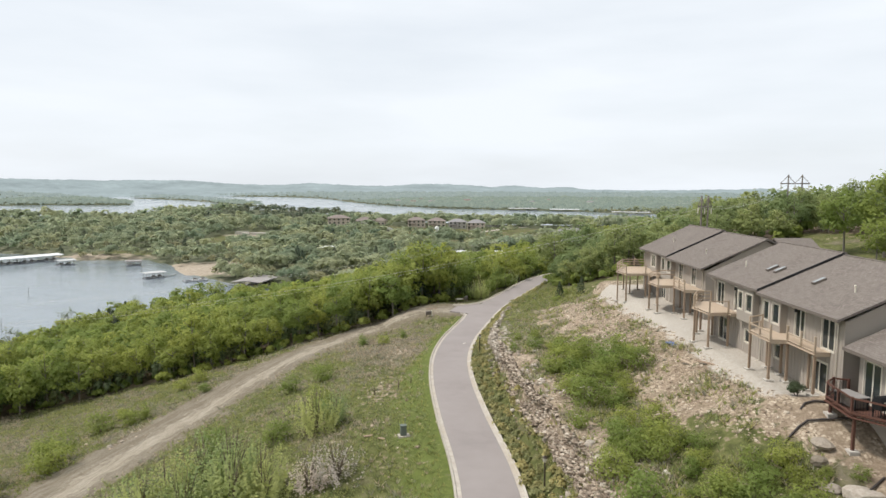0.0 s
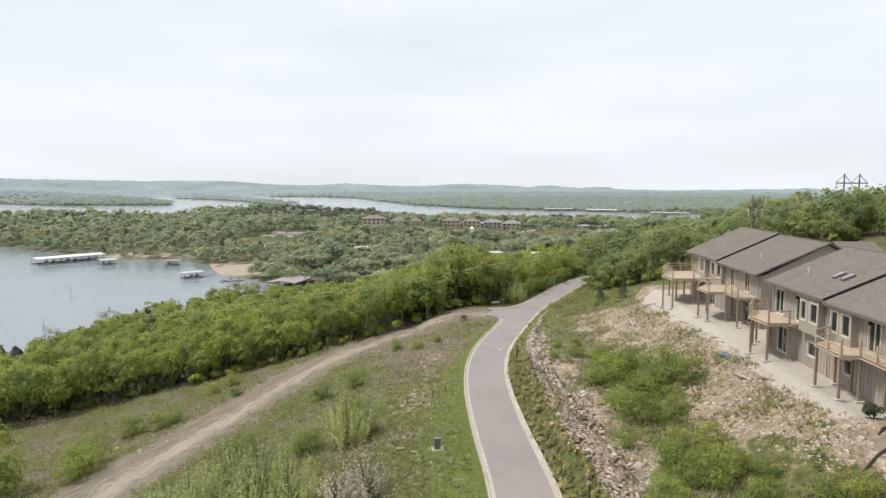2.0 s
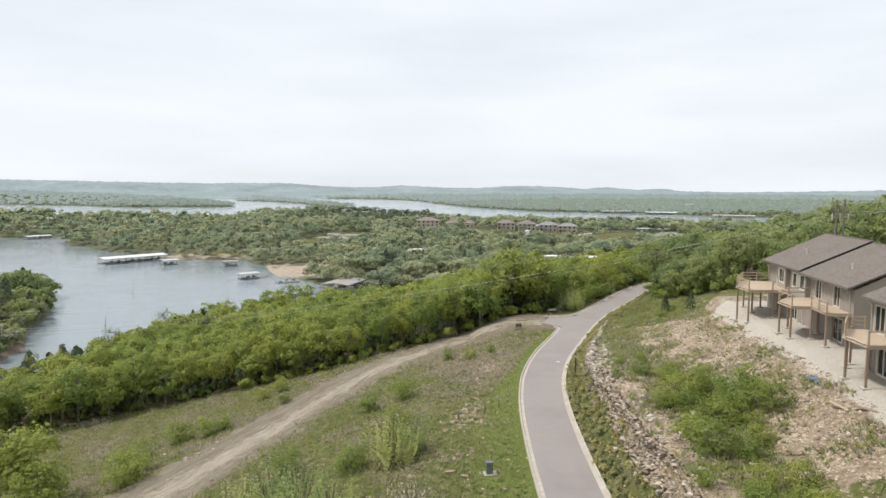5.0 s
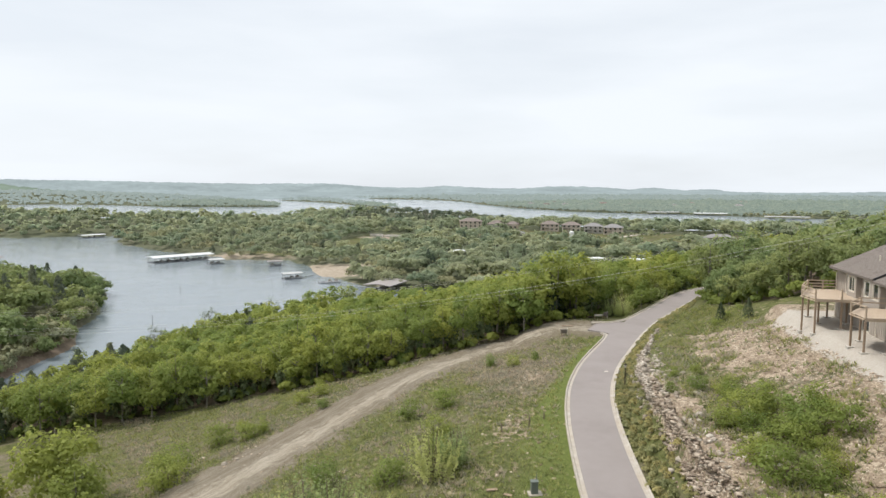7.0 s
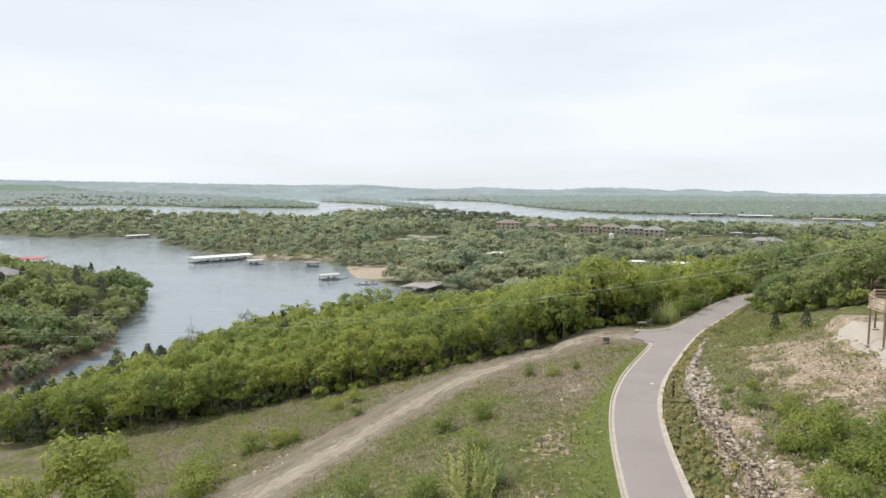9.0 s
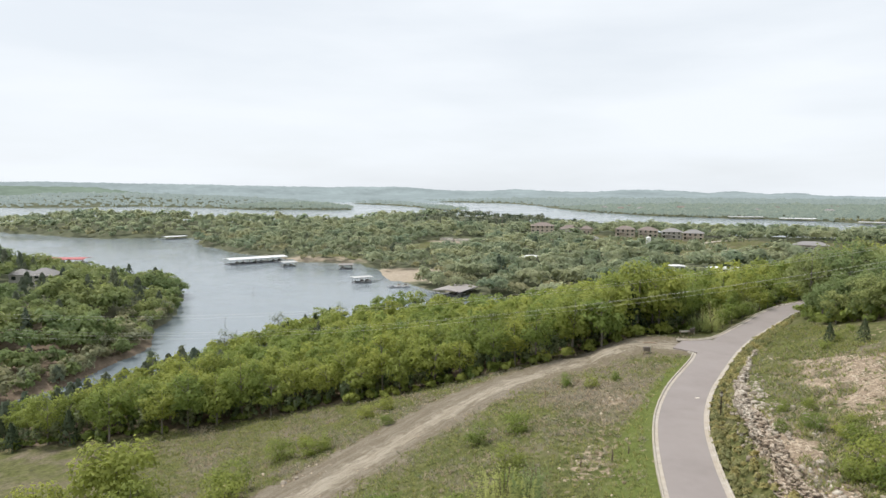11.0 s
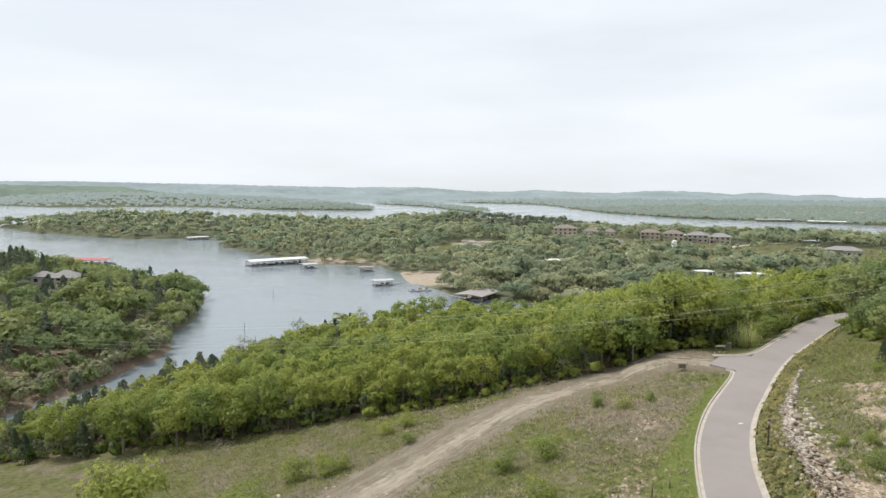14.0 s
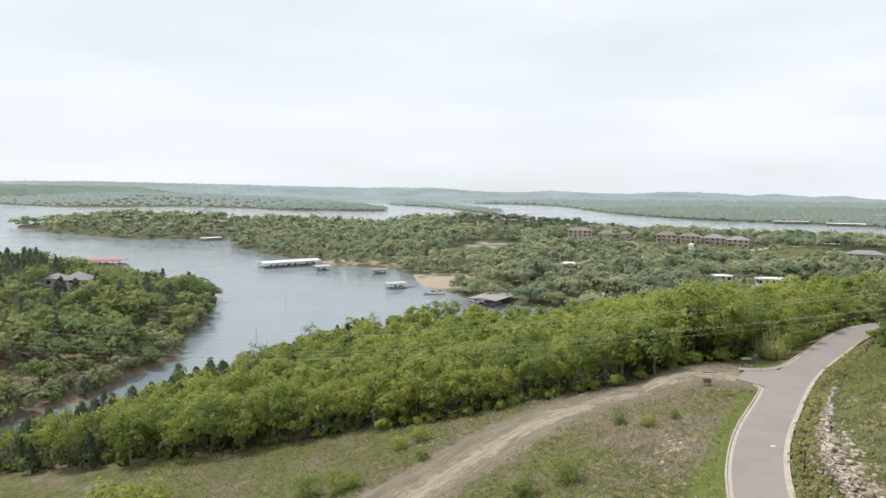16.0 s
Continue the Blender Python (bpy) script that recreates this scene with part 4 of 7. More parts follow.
mid = [raised(crown(500 + k, h * 0.62, h * 0.36, 10, 12, 0.80, up=0.8, spread=0.7), h * 0.52) for k, h in enumerate((8, 9, 7.2, 8.4))]
broad = [raised(crown(505 + k, h * 0.62, h * 0.36, 8, 8, 1.1, up=0.8, spread=0.7), h * 0.52) for k, h in enumerate((8, 9, 7.2, 8.4))]
midc = [cedar(520 + k, 2.6, h, 46, 0.95) for k, h in enumerate((5.6, 6.4))]
near_mid = [raised(crown(510 + k, h * 0.6, h * 0.37, 12, 15, 0.66, up=0.7, spread=0.7), h * 0.52) for k, h in enumerate((8, 9, 7.2, 8.4))]
near_midc = [cedar(525 + k, 1.8, h, 110, 0.5) for k, h in enumerate((7, 8))]
point_protos = [raised(crown(515 + k, h * 0.62, h * 0.40, 18, 18, 0.50, up=0.5, spread=0.72, lump=(0.22, 0.4)), h * 0.50) for k, h in enumerate((8, 9, 7.2, 8.4))]
coarse = [raised(crown(530 + k, 8, 4.6, 5, 5, 2.9, up=0.9), 4.0) for k in range(3)]
coarsec = [raised(crown(540 + k, 6, 5.5, 5, 5, 2.6), 4.5) for k in range(2)]
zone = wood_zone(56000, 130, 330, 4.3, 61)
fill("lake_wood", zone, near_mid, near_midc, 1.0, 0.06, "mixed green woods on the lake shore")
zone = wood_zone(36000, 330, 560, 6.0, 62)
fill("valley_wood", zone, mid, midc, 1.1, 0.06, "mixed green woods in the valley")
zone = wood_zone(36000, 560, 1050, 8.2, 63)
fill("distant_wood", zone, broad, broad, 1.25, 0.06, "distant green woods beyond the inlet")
# haze on these farthest woods is emission in their leaf material
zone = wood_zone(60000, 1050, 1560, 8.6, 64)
fill("backdrop_wood", zone, coarse, coarsec, 0.95, 0.0, "far wooded shores across the lake, hazed by a faint glow", M_LEAF_HAZE)
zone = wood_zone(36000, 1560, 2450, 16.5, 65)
fill("backdrop_far_wood", zone, coarse, coarsec, 1.05, 0.0, "farthest wooded shores, hazed blue by a faint glow", M_LEAF_HAZE_FAR)


# brush and pale saplings along the shore of the point
r3 = np.random.RandomState(68)
sx, sy = r3.uniform(-290, -112, 9000), r3.uniform(88, 250, 9000)
sd = near_line(sx, sy, np.array(COVE_SIDE[:11], float))[0]
ok = inside(sx, sy, COVE_SIDE) & (sd < 11) & (land(sx, sy) > 0.1) & (r3.rand(9000) < 1.2 - sd / 12)
sx, sy = sx[ok], sy[ok]
keep = clear_of(sx, sy, 1.7)
sx, sy = sx[keep], sy[keep]
brush = [raised(crown(570 + k, 2.1, 2.0, 9, 14, 0.32, up=0.4, low=-0.7), 1.9) for k in range(4)]
pale = r3.rand(len(sx)) < 0.45
for nm, s, mat, lb in (("shore_brush", ~pale, M_LEAF_COVE, "green brush along the shore of the point"), ("pale_shore_brush", pale, M_BARE, "pale budding saplings along the shore of the point")):
    many(nm, brush, sx[s], sy[s], land(sx[s], sy[s]), r3.uniform(0.6, 1.25, s.sum()), r3.uniform(0, 6, s.sum()), mat, r3.rand(s.sum()), lb, "brush")
# larger trees between the fields and the far water
tx, ty = r3.uniform(36, 190, 90), r3.uniform(512, 566, 90)
keep = clear_of(tx, ty, 7)
tx, ty = tx[keep], ty[keep]
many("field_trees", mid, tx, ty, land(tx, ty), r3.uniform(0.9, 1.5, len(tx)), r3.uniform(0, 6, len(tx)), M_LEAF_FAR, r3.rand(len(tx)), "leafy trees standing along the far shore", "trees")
tx, ty = r3.uniform(-50, 120, 26), r3.uniform(385, 500, 26)
keep = clear_of(tx, ty, 12)
tx, ty = tx[keep], ty[keep]
many("meadow_trees", mid, tx, ty, land(tx, ty), r3.uniform(0.4, 0.75, len(tx)), r3.uniform(0, 6, len(tx)), M_LEAF_FAR, r3.rand(len(tx)), "small trees scattered in the far meadow", "trees")


# low scrub in the fields across the inlet
r2 = np.random.RandomState(66)
fx, fy = r2.uniform(-60, 160, 2600), r2.uniform(340, 500, 2600)
ok = (open_ground(fx, fy) > 0.03) & (ripple(fx, fy, 30, 67) > 0.15)
fx, fy = fx[ok], fy[ok]
keep = clear_of(fx, fy, 2.5)
fx, fy = fx[keep], fy[keep]
scrub = [raised(crown(560 + k, 1.3, 1.0, 4, 8, 0.5, up=0.6), 0.7) for k in range(3)]
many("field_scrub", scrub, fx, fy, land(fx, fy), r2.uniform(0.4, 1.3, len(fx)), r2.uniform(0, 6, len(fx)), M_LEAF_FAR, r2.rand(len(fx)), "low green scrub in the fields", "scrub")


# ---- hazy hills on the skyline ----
def hills_mat(name, c, haze_glow, share):
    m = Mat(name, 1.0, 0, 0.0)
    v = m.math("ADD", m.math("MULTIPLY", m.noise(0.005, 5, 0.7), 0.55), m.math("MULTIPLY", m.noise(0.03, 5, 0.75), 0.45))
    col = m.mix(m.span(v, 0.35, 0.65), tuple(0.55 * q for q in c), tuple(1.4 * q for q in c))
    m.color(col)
    # the hills emit a pale colour that stands in for haze
    m.l.new(m.mix(m.span(v, 0.35, 0.65), tuple(0.82 * q for q in haze_glow), tuple(1.12 * q for q in haze_glow)), m.b.inputs["Emission Color"])
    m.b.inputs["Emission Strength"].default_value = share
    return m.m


def skyline(name, dist, tops, bumps, seed, mat, label, apron=0, apron_z=0):
    """A range of hills: tops gives the crest's height at azimuths from left to right."""
    az = np.radians(np.linspace(75, -55, 520))
    crest = np.interp(np.degrees(-az), [-a for a, _ in tops], [h for _, h in tops])
    arc = az * dist
    crest = crest + bumps * (ripple(arc, 0 * arc, 900, seed) * 0.8 + ripple(arc, 0 * arc, 260, seed + 1) * 0.3) + 2.5 * ripple(arc, 0 * arc, 45, seed + 2) + 1.2 * ripple(arc, 0 * arc, 18, seed + 3)
    rows = []
    if apron:
        # the rising plain in front of the hills, sharing their emitted haze
        rows.append(np.stack([-(apron - 60) * np.sin(az), (apron - 60) * np.cos(az), 0 * az - 1.5], 1))
        for r in (apron, (apron + dist) / 2):
            rows.append(np.stack([-r * np.sin(az), r * np.cos(az), apron_z + 3 * ripple(arc, 0 * arc + r, 420, seed + 9)], 1))
    for back, share in ((0, 0.0), (90, 0.30), (210, 0.62), (330, 0.86), (430, 1.0), (600, 0.7)):
        r = dist + back + 60 * ripple(arc, 0 * arc + back, 700, seed + 5)
        hh = np.maximum(crest, 4) * share + (0 if share in (0, 1) else 1) * 5 * ripple(arc, 0 * arc + back, 160, seed + 7)
        rows.append(np.stack([-r * np.sin(az), r * np.cos(az), np.maximum(hh - 1.5, apron_z if apron else -2.0)], 1))
    n = len(az)
    faces = [(k * n + j, k * n + j + 1, (k + 1) * n + j + 1, (k + 1) * n + j) for k in range(len(rows) - 1) for j in range(n - 1)]
    ob = mesh_object(name, np.vstack(rows).tolist(), faces, mat, True)
    return tagged(ob, label, "hills", kind="structure")


skyline("backdrop_hills_near", 2500, [(75, 60), (53.7, 57), (46.4, 53), (44.7, 51), (43, 39), (41, 28), (37, 15), (33, 8), (28, 4), (-55, 4)], 2, 71, hills_mat("hills_near", (0.05, 0.062, 0.048), (0.255, 0.325, 0.27), 0.8), "green wooded hills across the lake, hazed by a faint glow")
skyline("backdrop_hills_far", 3700, [(75, 84), (53, 80), (46.5, 82), (43, 78), (39, 74), (35, 68), (31.4, 66), (27.4, 60), (21.8, 65), (19.5, 58), (17.1, 42), (13.2, 39), (11.3, 52), (9.3, 43), (5, 33), (2.7, 46), (-0.3, 50), (-4.2, 31), (-5.7, 41), (-8.5, 28), (-10.5, 32), (-12.1, 18), (-16, 12), (-20.5, 20), (-25.6, 28), (-27.5, 17), (-31, 12), (-55, 18)], 1.5, 81, hills_mat("hills_far", (0.05, 0.06, 0.058), (0.385, 0.455, 0.475), 0.9), "blue-green hills on the skyline, hazed by a faint glow", 2420, 12.5)


# ---- houses ----
M_SIDING = plain("taupe_siding", (0.34, 0.30, 0.255), 0.8, 0.10, 3, bump=0.004)
M_TRIM = plain("cream_trim", (0.62, 0.57, 0.48), 0.7, 0.08, 3)
M_FASCIA = plain("brown_fascia", (0.16, 0.135, 0.115), 0.6, 0.12, 3)
M_GLASS = Mat("window_glass", 0.05, 0, 0.6).color((0.035, 0.042, 0.042)).m
M_NEWWOOD = plain("new_pine", (0.43, 0.34, 0.25), 0.75, 0.2, 6, bump=0.006, stretch=(1, 6, 1))
M_OLDWOOD = plain("weathered_post", (0.30, 0.22, 0.155), 0.85, 0.25, 5, bump=0.008)
M_DARKWOOD = plain("red_brown_stain", (0.115, 0.055, 0.040), 0.6, 0.25, 4, bump=0.004)
M_BLACK = plain("black_metal", (0.025, 0.025, 0.027), 0.45, 0.2, 6, metal=0.3)
M_PAD = plain("grey_gravel_pad", (0.46, 0.43, 0.38), 0.95, 0.22, 3, bump=0.02)


def shingle_mat():
    m = Mat("roof_shingles", 0.9, 0, 0.15)
    br = m.n.new("ShaderNodeTexBrick")
    br.inputs["Scale"].default_value = 1.0
    br.inputs["Brick Width"].default_value, br.inputs["Row Height"].default_value, br.inputs["Mortar Size"].default_value = 0.32, 0.145, 0.012
    br.inputs["Color1"].default_value, br.inputs["Color2"].default_value, br.inputs["Mortar"].default_value = (0.158, 0.135, 0.117, 1), (0.238, 0.206, 0.18, 1), (0.098, 0.085, 0.075, 1)
    sw = m.n.new("ShaderNodeMapping")
    sw.inputs["Rotation"].default_value = (0, 0, radians(90))
    m.l.new(m.coord, sw.inputs["Vector"])
    m.l.new(sw.outputs["Vector"], br.inputs["Vector"])
    wide, fine = m.noise(0.35, 5, 0.6), m.noise(9, 3, 0.8)
    c = m.mix(m.span(wide, 0.35, 0.65, 0.0, 0.55), br.outputs["Color"], (0.205, 0.182, 0.158))
    c = m.mix(m.span(fine, 0.3, 0.7, 0.0, 0.35), c, (0.12, 0.10, 0.09))
    m.color(c)
    m.bump(br.outputs["Fac"], -0.012)
    return m.m


M_SHINGLE = shingle_mat()


def pierced(bm, x0, x1, spans, z0, z1, holes):
    """A wall between x0 and x1 along y, with openings (ya, yb, za, zb) right through it."""
    ys = sorted({*spans, *(v for h in holes for v in h[:2])})
    zs = sorted({z0, z1, *(v for h in holes for v in h[2:])})
    for a, b in zip(ys, ys[1:]):
        for c, d in zip(zs, zs[1:]):
            ym, zm = (a + b) / 2, (c + d) / 2
            if not any(h[0] < ym < h[1] and h[2] < zm < h[3] for h in holes):
                block(bm, x0, x1, a, b, c, d)


def window(parent, x, ya, yb, za, zb, sliding):
    """A framed window or glass door in an opening of a wall that faces -x."""
    bm = bmesh.new()
    t = 0.09
    for y0, y1, z0, z1 in ((ya - t, ya, za - t, zb + t), (yb, yb + t, za - t, zb + t), (ya, yb, zb, zb + t), (ya, yb, za - t, za)):
        block(bm, x - 0.035, x + 0.10, y0, y1, z0, z1)
    w = part("glass_door" if sliding else "window", bm, M_TRIM, parent)
    cuts = [ya, (ya + yb) / 2, yb] if yb - ya > 1.3 or sliding else [ya, yb]
    for a, b in zip(cuts, cuts[1:]):
        bm = bmesh.new()
        block(bm, x + 0.05, x + 0.07, a + 0.03, b - 0.03, za + 0.03, zb - 0.03)
        part("pane", bm, M_GLASS, w)
        bm = bmesh.new()
        for y0, y1, z0, z1 in ((a, a + 0.05, za, zb), (b - 0.05, b, za, zb), (a + 0.05, b - 0.05, za, za + 0.06), (a + 0.05, b - 0.05, zb - 0.06, zb)):
            block(bm, x + 0.02, x + 0.085, y0, y1, z0, z1)
        part("sash", bm, M_TRIM, w)
    return w


def roof_unit(parent, x_eave, x_ridge, x_back, y0, y1, z_eave, z_ridge, lift, name="roof"):
    """A gabled roof with the ridge along y."""
    pitch = (z_ridge - z_eave) / (x_ridge - x_eave)
    z_back = z_ridge - pitch * (x_back - x_ridge)
    bm = bmesh.new()
    th = 0.16
    prof = [(x_eave, z_eave), (x_ridge, z_ridge), (x_back, z_back), (x_back, z_back - th), (x_ridge, z_ridge - th), (x_eave, z_eave - th)]
    rings = [[bm.verts.new((x, y, z + lift)) for x, z in prof] for y in (y0, y1)]
    n = len(prof)
    for k in range(n):
        bm.faces.new((rings[0][k], rings[0][(k + 1) % n], rings[1][(k + 1) % n], rings[1][k]))
    for ring in rings:
        bm.faces.new((ring[0], ring[1], ring[4], ring[5]))
        bm.faces.new((ring[1], ring[2], ring[3], ring[4]))
    r = part(name, bm, M_SHINGLE, parent, "weathered brown asphalt shingles")
    bm = bmesh.new()
    block(bm, x_eave - 0.10, x_eave + 0.0, y0, y1, z_eave - th - 0.06 + lift, z_eave - 0.01 + lift)
    part("gutter", bm, M_FASCIA, r, "dark brown gutter")
    bm = bmesh.new()
    k = 0
    while y0 + 0.3 * k < y1:
        beam(bm, (x_ridge - 0.13, y0 + 0.3 * k + 0.15, z_ridge + lift - 0.03), (x_ridge + 0.13, y0 + 0.3 * k + 0.15, z_ridge + lift - 0.03), 0.28, 0.10)
        k += 1
    part("ridge_cap", bm, M_SHINGLE, r)
    return r, pitch


def townhouse(y0, ym, y1, x_wall, x_ridge, z_eave, z_ridge, floor, openings, label, skylights=(), vents=(), lower_open=(), bays=()):
    """Two dwellings under two roofs, living rooms above a walk-out basement, facing -x."""
    h = thing("house", x_wall, (y0 + y1) / 2, PAD, 0, label, "house", "row of hillside houses")
    ox, oy, oz = x_wall, (y0 + y1) / 2, PAD
    a, b, m = y0 - oy, y1 - oy, ym - oy
    xr, ze, zr = x_ridge - ox, z_eave - oz, z_ridge - oz
    xb = xr * 2
    holes = [(p - oy, q - oy, floor + c, floor + d) for p, q, c, d in openings] + [(p - oy, q - oy, c, d) for p, q, c, d in lower_open]
    bm = bmesh.new()
    pierced(bm, 0, 0.2, [a, b], -0.5, ze - 0.2, holes)
    # battens over the siding's joints
    y = a + 0.2
    while y < b - 0.1:
        cut = sorted([(c - 0.14, d + 0.14) for p, q, c, d in holes if p - 0.13 < y < q + 0.13])
        z = -0.3
        for c, d in cut + [(ze - 0.3, 0)]:
            if c > z:
                block(bm, -0.025, 0.0, y - 0.03, y + 0.03, z, c)
            z = max(z, d)
        y += 0.41
    part("front_wall", bm, M_SIDING, h, "taupe board-and-batten siding")
    for end, t in ((a, 0.2), (b - 0.2, 0.2)):
        bm = bmesh.new()
        prof = [(0.2, -0.5), (xb, -0.5), (xb, ze - 0.25), (xr, zr - 0.25), (0.2, ze - 0.18)]
        lo, hi = [bm.verts.new((x, end, z)) for x, z in prof], [bm.verts.new((x, end + t, z)) for x, z in prof]
        bm.faces.new(lo)
        bm.faces.new(hi[::-1])
        for k in range(5):
            bm.faces.new((lo[k], hi[k], hi[(k + 1) % 5], lo[(k + 1) % 5]))
        part("gable_wall", bm, M_SIDING, h, "taupe lap siding")
    bm = bmesh.new()
    block(bm, xb, xb + 0.2, a, b, -0.5, ze - 0.25)
    part("back_wall", bm, M_SIDING, h)
    bm = bmesh.new()
    block(bm, 0.2, xb, a + 0.2, b - 0.2, floor - 0.25, floor - 0.02)
    part("floor_slab", bm, M_PAD, h)
    bm = bmesh.new()
    block(bm, 3.0, 3.1, a + 0.2, b - 0.2, -0.4, ze - 0.3)
    part("inner_wall", bm, M_TRIM, h)
    xe = -0.62
    pitch = (zr - ze) / (xr - xe)
    near, _ = roof_unit(h, xe, xr, xb + 0.6, a - 0.35, m - 0.01, ze, zr, 0.0)
    far, _ = roof_unit(h, xe, xr, xb + 0.6, m + 0.01, b + 0.35, ze, zr, 0.17)
    bm = bmesh.new()
    beam(bm, (xe, m + 0.02, ze + 0.10), (xr, m + 0.02, zr + 0.10), 0.05, 0.20)
    part("flashing", bm, M_BLACK, h, "dark metal flashing at the roof step")
    for y, up in skylights:
        r, z = up * (xr - xe) + xe, ze + up * (zr - ze) + (0.17 if y > ym else 0)
        bm = bmesh.new()
        d = Vector((1, 0, pitch)).normalized()
        beam(bm, Vector((r, y - oy, z + 0.08)) - d * 0.47, Vector((r, y - oy, z + 0.08)) + d * 0.47, 0.42, 0.18)
        sk = part("skylight", bm, M_FASCIA, h, "narrow roof light with pale glazing")
        bm = bmesh.new()
        beam(bm, Vector((r, y - oy, z + 0.18)) - d * 0.42, Vector((r, y - oy, z + 0.18)) + d * 0.42, 0.33, 0.03)
        part("glazing", bm, M_SKYGLASS, sk)
    for y, up in vents:
        r, z = up * (xr - xe) + xe, ze + up * (zr - ze) + (0.17 if y > ym else 0)
        bm = bmesh.new()
        tube(bm, [(r, y - oy, z - 0.1), (r, y - oy, z + 0.38), (r - 0.05, y - oy, z + 0.45)], [0.07, 0.07, 0.075], 8)
        part("vent_pipe", bm, M_TRIM, h, "pale plastic vent pipe")
    for p, q, c, d in openings:
        window(h, 0, p - oy, q - oy, floor + c, floor + d, d - c > 1.8)
    for p, q, wins in bays:
        bm = bmesh.new()
        pierced(bm, -0.5, -0.38, [p - oy, q - oy], floor - 0.35, ze - 0.12, [(u - oy, v - oy, floor + 0.55, floor + 1.95) for u, v in wins])
        bmesh.ops.remove_doubles(bm, verts=bm.verts[:], dist=0.002)
        bay = part("bay", bm, M_SIDING, h, "shallow projecting window bay")
        for e in (p - oy, q - oy - 0.12):
            bm = bmesh.new()
            block(bm, -0.38, -0.026, e, e + 0.12, floor - 0.35, ze - 0.12)
            part("bay_side", bm, M_SIDING, bay)
        bm = bmesh.new()
        block(bm, -0.38, -0.026, p - oy + 0.12, q - oy - 0.12, floor - 0.35, floor - 0.25)
        part("bay_floor", bm, M_SIDING, bay)
        for u, v in wins:
            window(h, -0.5, u - oy, v - oy, floor + 0.55, floor + 1.95, False)
    for p, q, c, d in lower_open:
        window(h, 0, p - oy, q - oy, c, d, d - c > 1.8)
    for end in (a, m, b):
        bm = bmesh.new()
        block(bm, -0.03, 0.02, end - 0.07, end + 0.07, -0.4, ze - 0.3)
        part("corner_board", bm, M_SIDING, h)
        bm = bmesh.new()
        q = min(max(end, a + 0.3), b - 0.3) + 0.22
        tube(bm, [(-0.5, q, ze - 0.2), (-0.12, q, ze - 0.5), (-0.10, q, 0.1), (-0.4, q, 0.0)], 0.045, 6)
        part("downspout", bm, M_TRIM, h)
    for y in ((a + m) / 2 + 0.4, (m + b) / 2 + 0.4):
        bm = bmesh.new()
        block(bm, -0.16, -0.02, y - 0.08, y + 0.08, floor + 1.75, floor + 2.0)
        part("wall_lamp", bm, M_BLACK, h, "small dark wall lantern")
    return h


M_SKYGLASS = Mat("roof_glazing", 0.12, 0, 0.6).color((0.26, 0.27, 0.265)).m
PAD = 27.45
FLOOR = 3.02
townhouse(40.0, 50.2, 59.3, 24.6, 30.5, 32.9, 35.75, FLOOR,
          [(41.0, 42.4, 0.05, 2.0), (44.5, 45.7, 0.05, 2.0), (54.0, 55.3, 0.05, 2.0), (57.5, 58.9, 0.05, 2.0)],
          "taupe hillside duplex with brown shingle roof and skylights", skylights=((52.2, 0.41), (53.4, 0.41), (46.9, 0.43)), vents=((56.9, 0.33), (42.6, 0.42)), bays=((46.8, 49.5, ((47.0, 47.95), (48.5, 49.3))), (51.0, 53.8, ((51.2, 52.2), (52.85, 53.6)))),
          lower_open=((41.6, 43.4, 0.1, 2.1), (47.2, 48.3, 0.9, 1.9), (52.0, 53.2, 0.9, 1.9), (56.6, 58.2, 0.1, 2.1)))
townhouse(66.2, 76.2, 86.4, 26.4, 32.3, 32.7, 35.7, FLOOR,
          [(68.8, 70.0, 0.05, 2.0), (72.6, 73.8, 0.05, 2.0), (82.7, 83.9, 0.05, 2.0)],
          "taupe hillside duplex with brown shingle roof and timber decks", vents=((70.5, 0.35), (81.5, 0.4)), bays=((75.0, 78.5, ((75.3, 76.4), (77.2, 78.2))), (80.2, 82.4, ((80.6, 81.9),))), lower_open=((68.0, 69.8, 0.1, 2.1), (78.0, 79.5, 0.1, 2.1)))


def back_wing(x0, x1, y0, y1, ze, zr, label):
    """A garage wing behind the row, with its ridge along x."""
    h = thing("house", x0, (y0 + y1) / 2, PAD, 0, label, "house", "row of hillside houses")
    w, d, e, r = x1 - x0, (y1 - y0) / 2, ze - PAD, zr - PAD
    bm = bmesh.new()
    block(bm, 0, w, -d + 0.4, d - 0.4, -0.5, e)
    part("wall", bm, M_SIDING, h)
    bm = bmesh.new()
    prof = [(-d, e), (0, r), (d, e), (d, e - 0.16), (0, r - 0.16), (-d, e - 0.16)]
    rings = [[bm.verts.new((x, y, z)) for y, z in prof] for x in (-1.5, w + 0.4)]
    for k in range(6):
        bm.faces.new((rings[0][k], rings[0][(k + 1) % 6], rings[1][(k + 1) % 6], rings[1][k]))
    for ring in rings:
        bm.faces.new((ring[0], ring[1], ring[4], ring[5]))
        bm.faces.new((ring[1], ring[2], ring[3], ring[4]))
    part("roof", bm, M_SHINGLE, h)
    return h


back_wing(41.4, 44.0, 75, 85, 32.4, 34.7, "low garage wing with brown shingle roof behind the duplex")


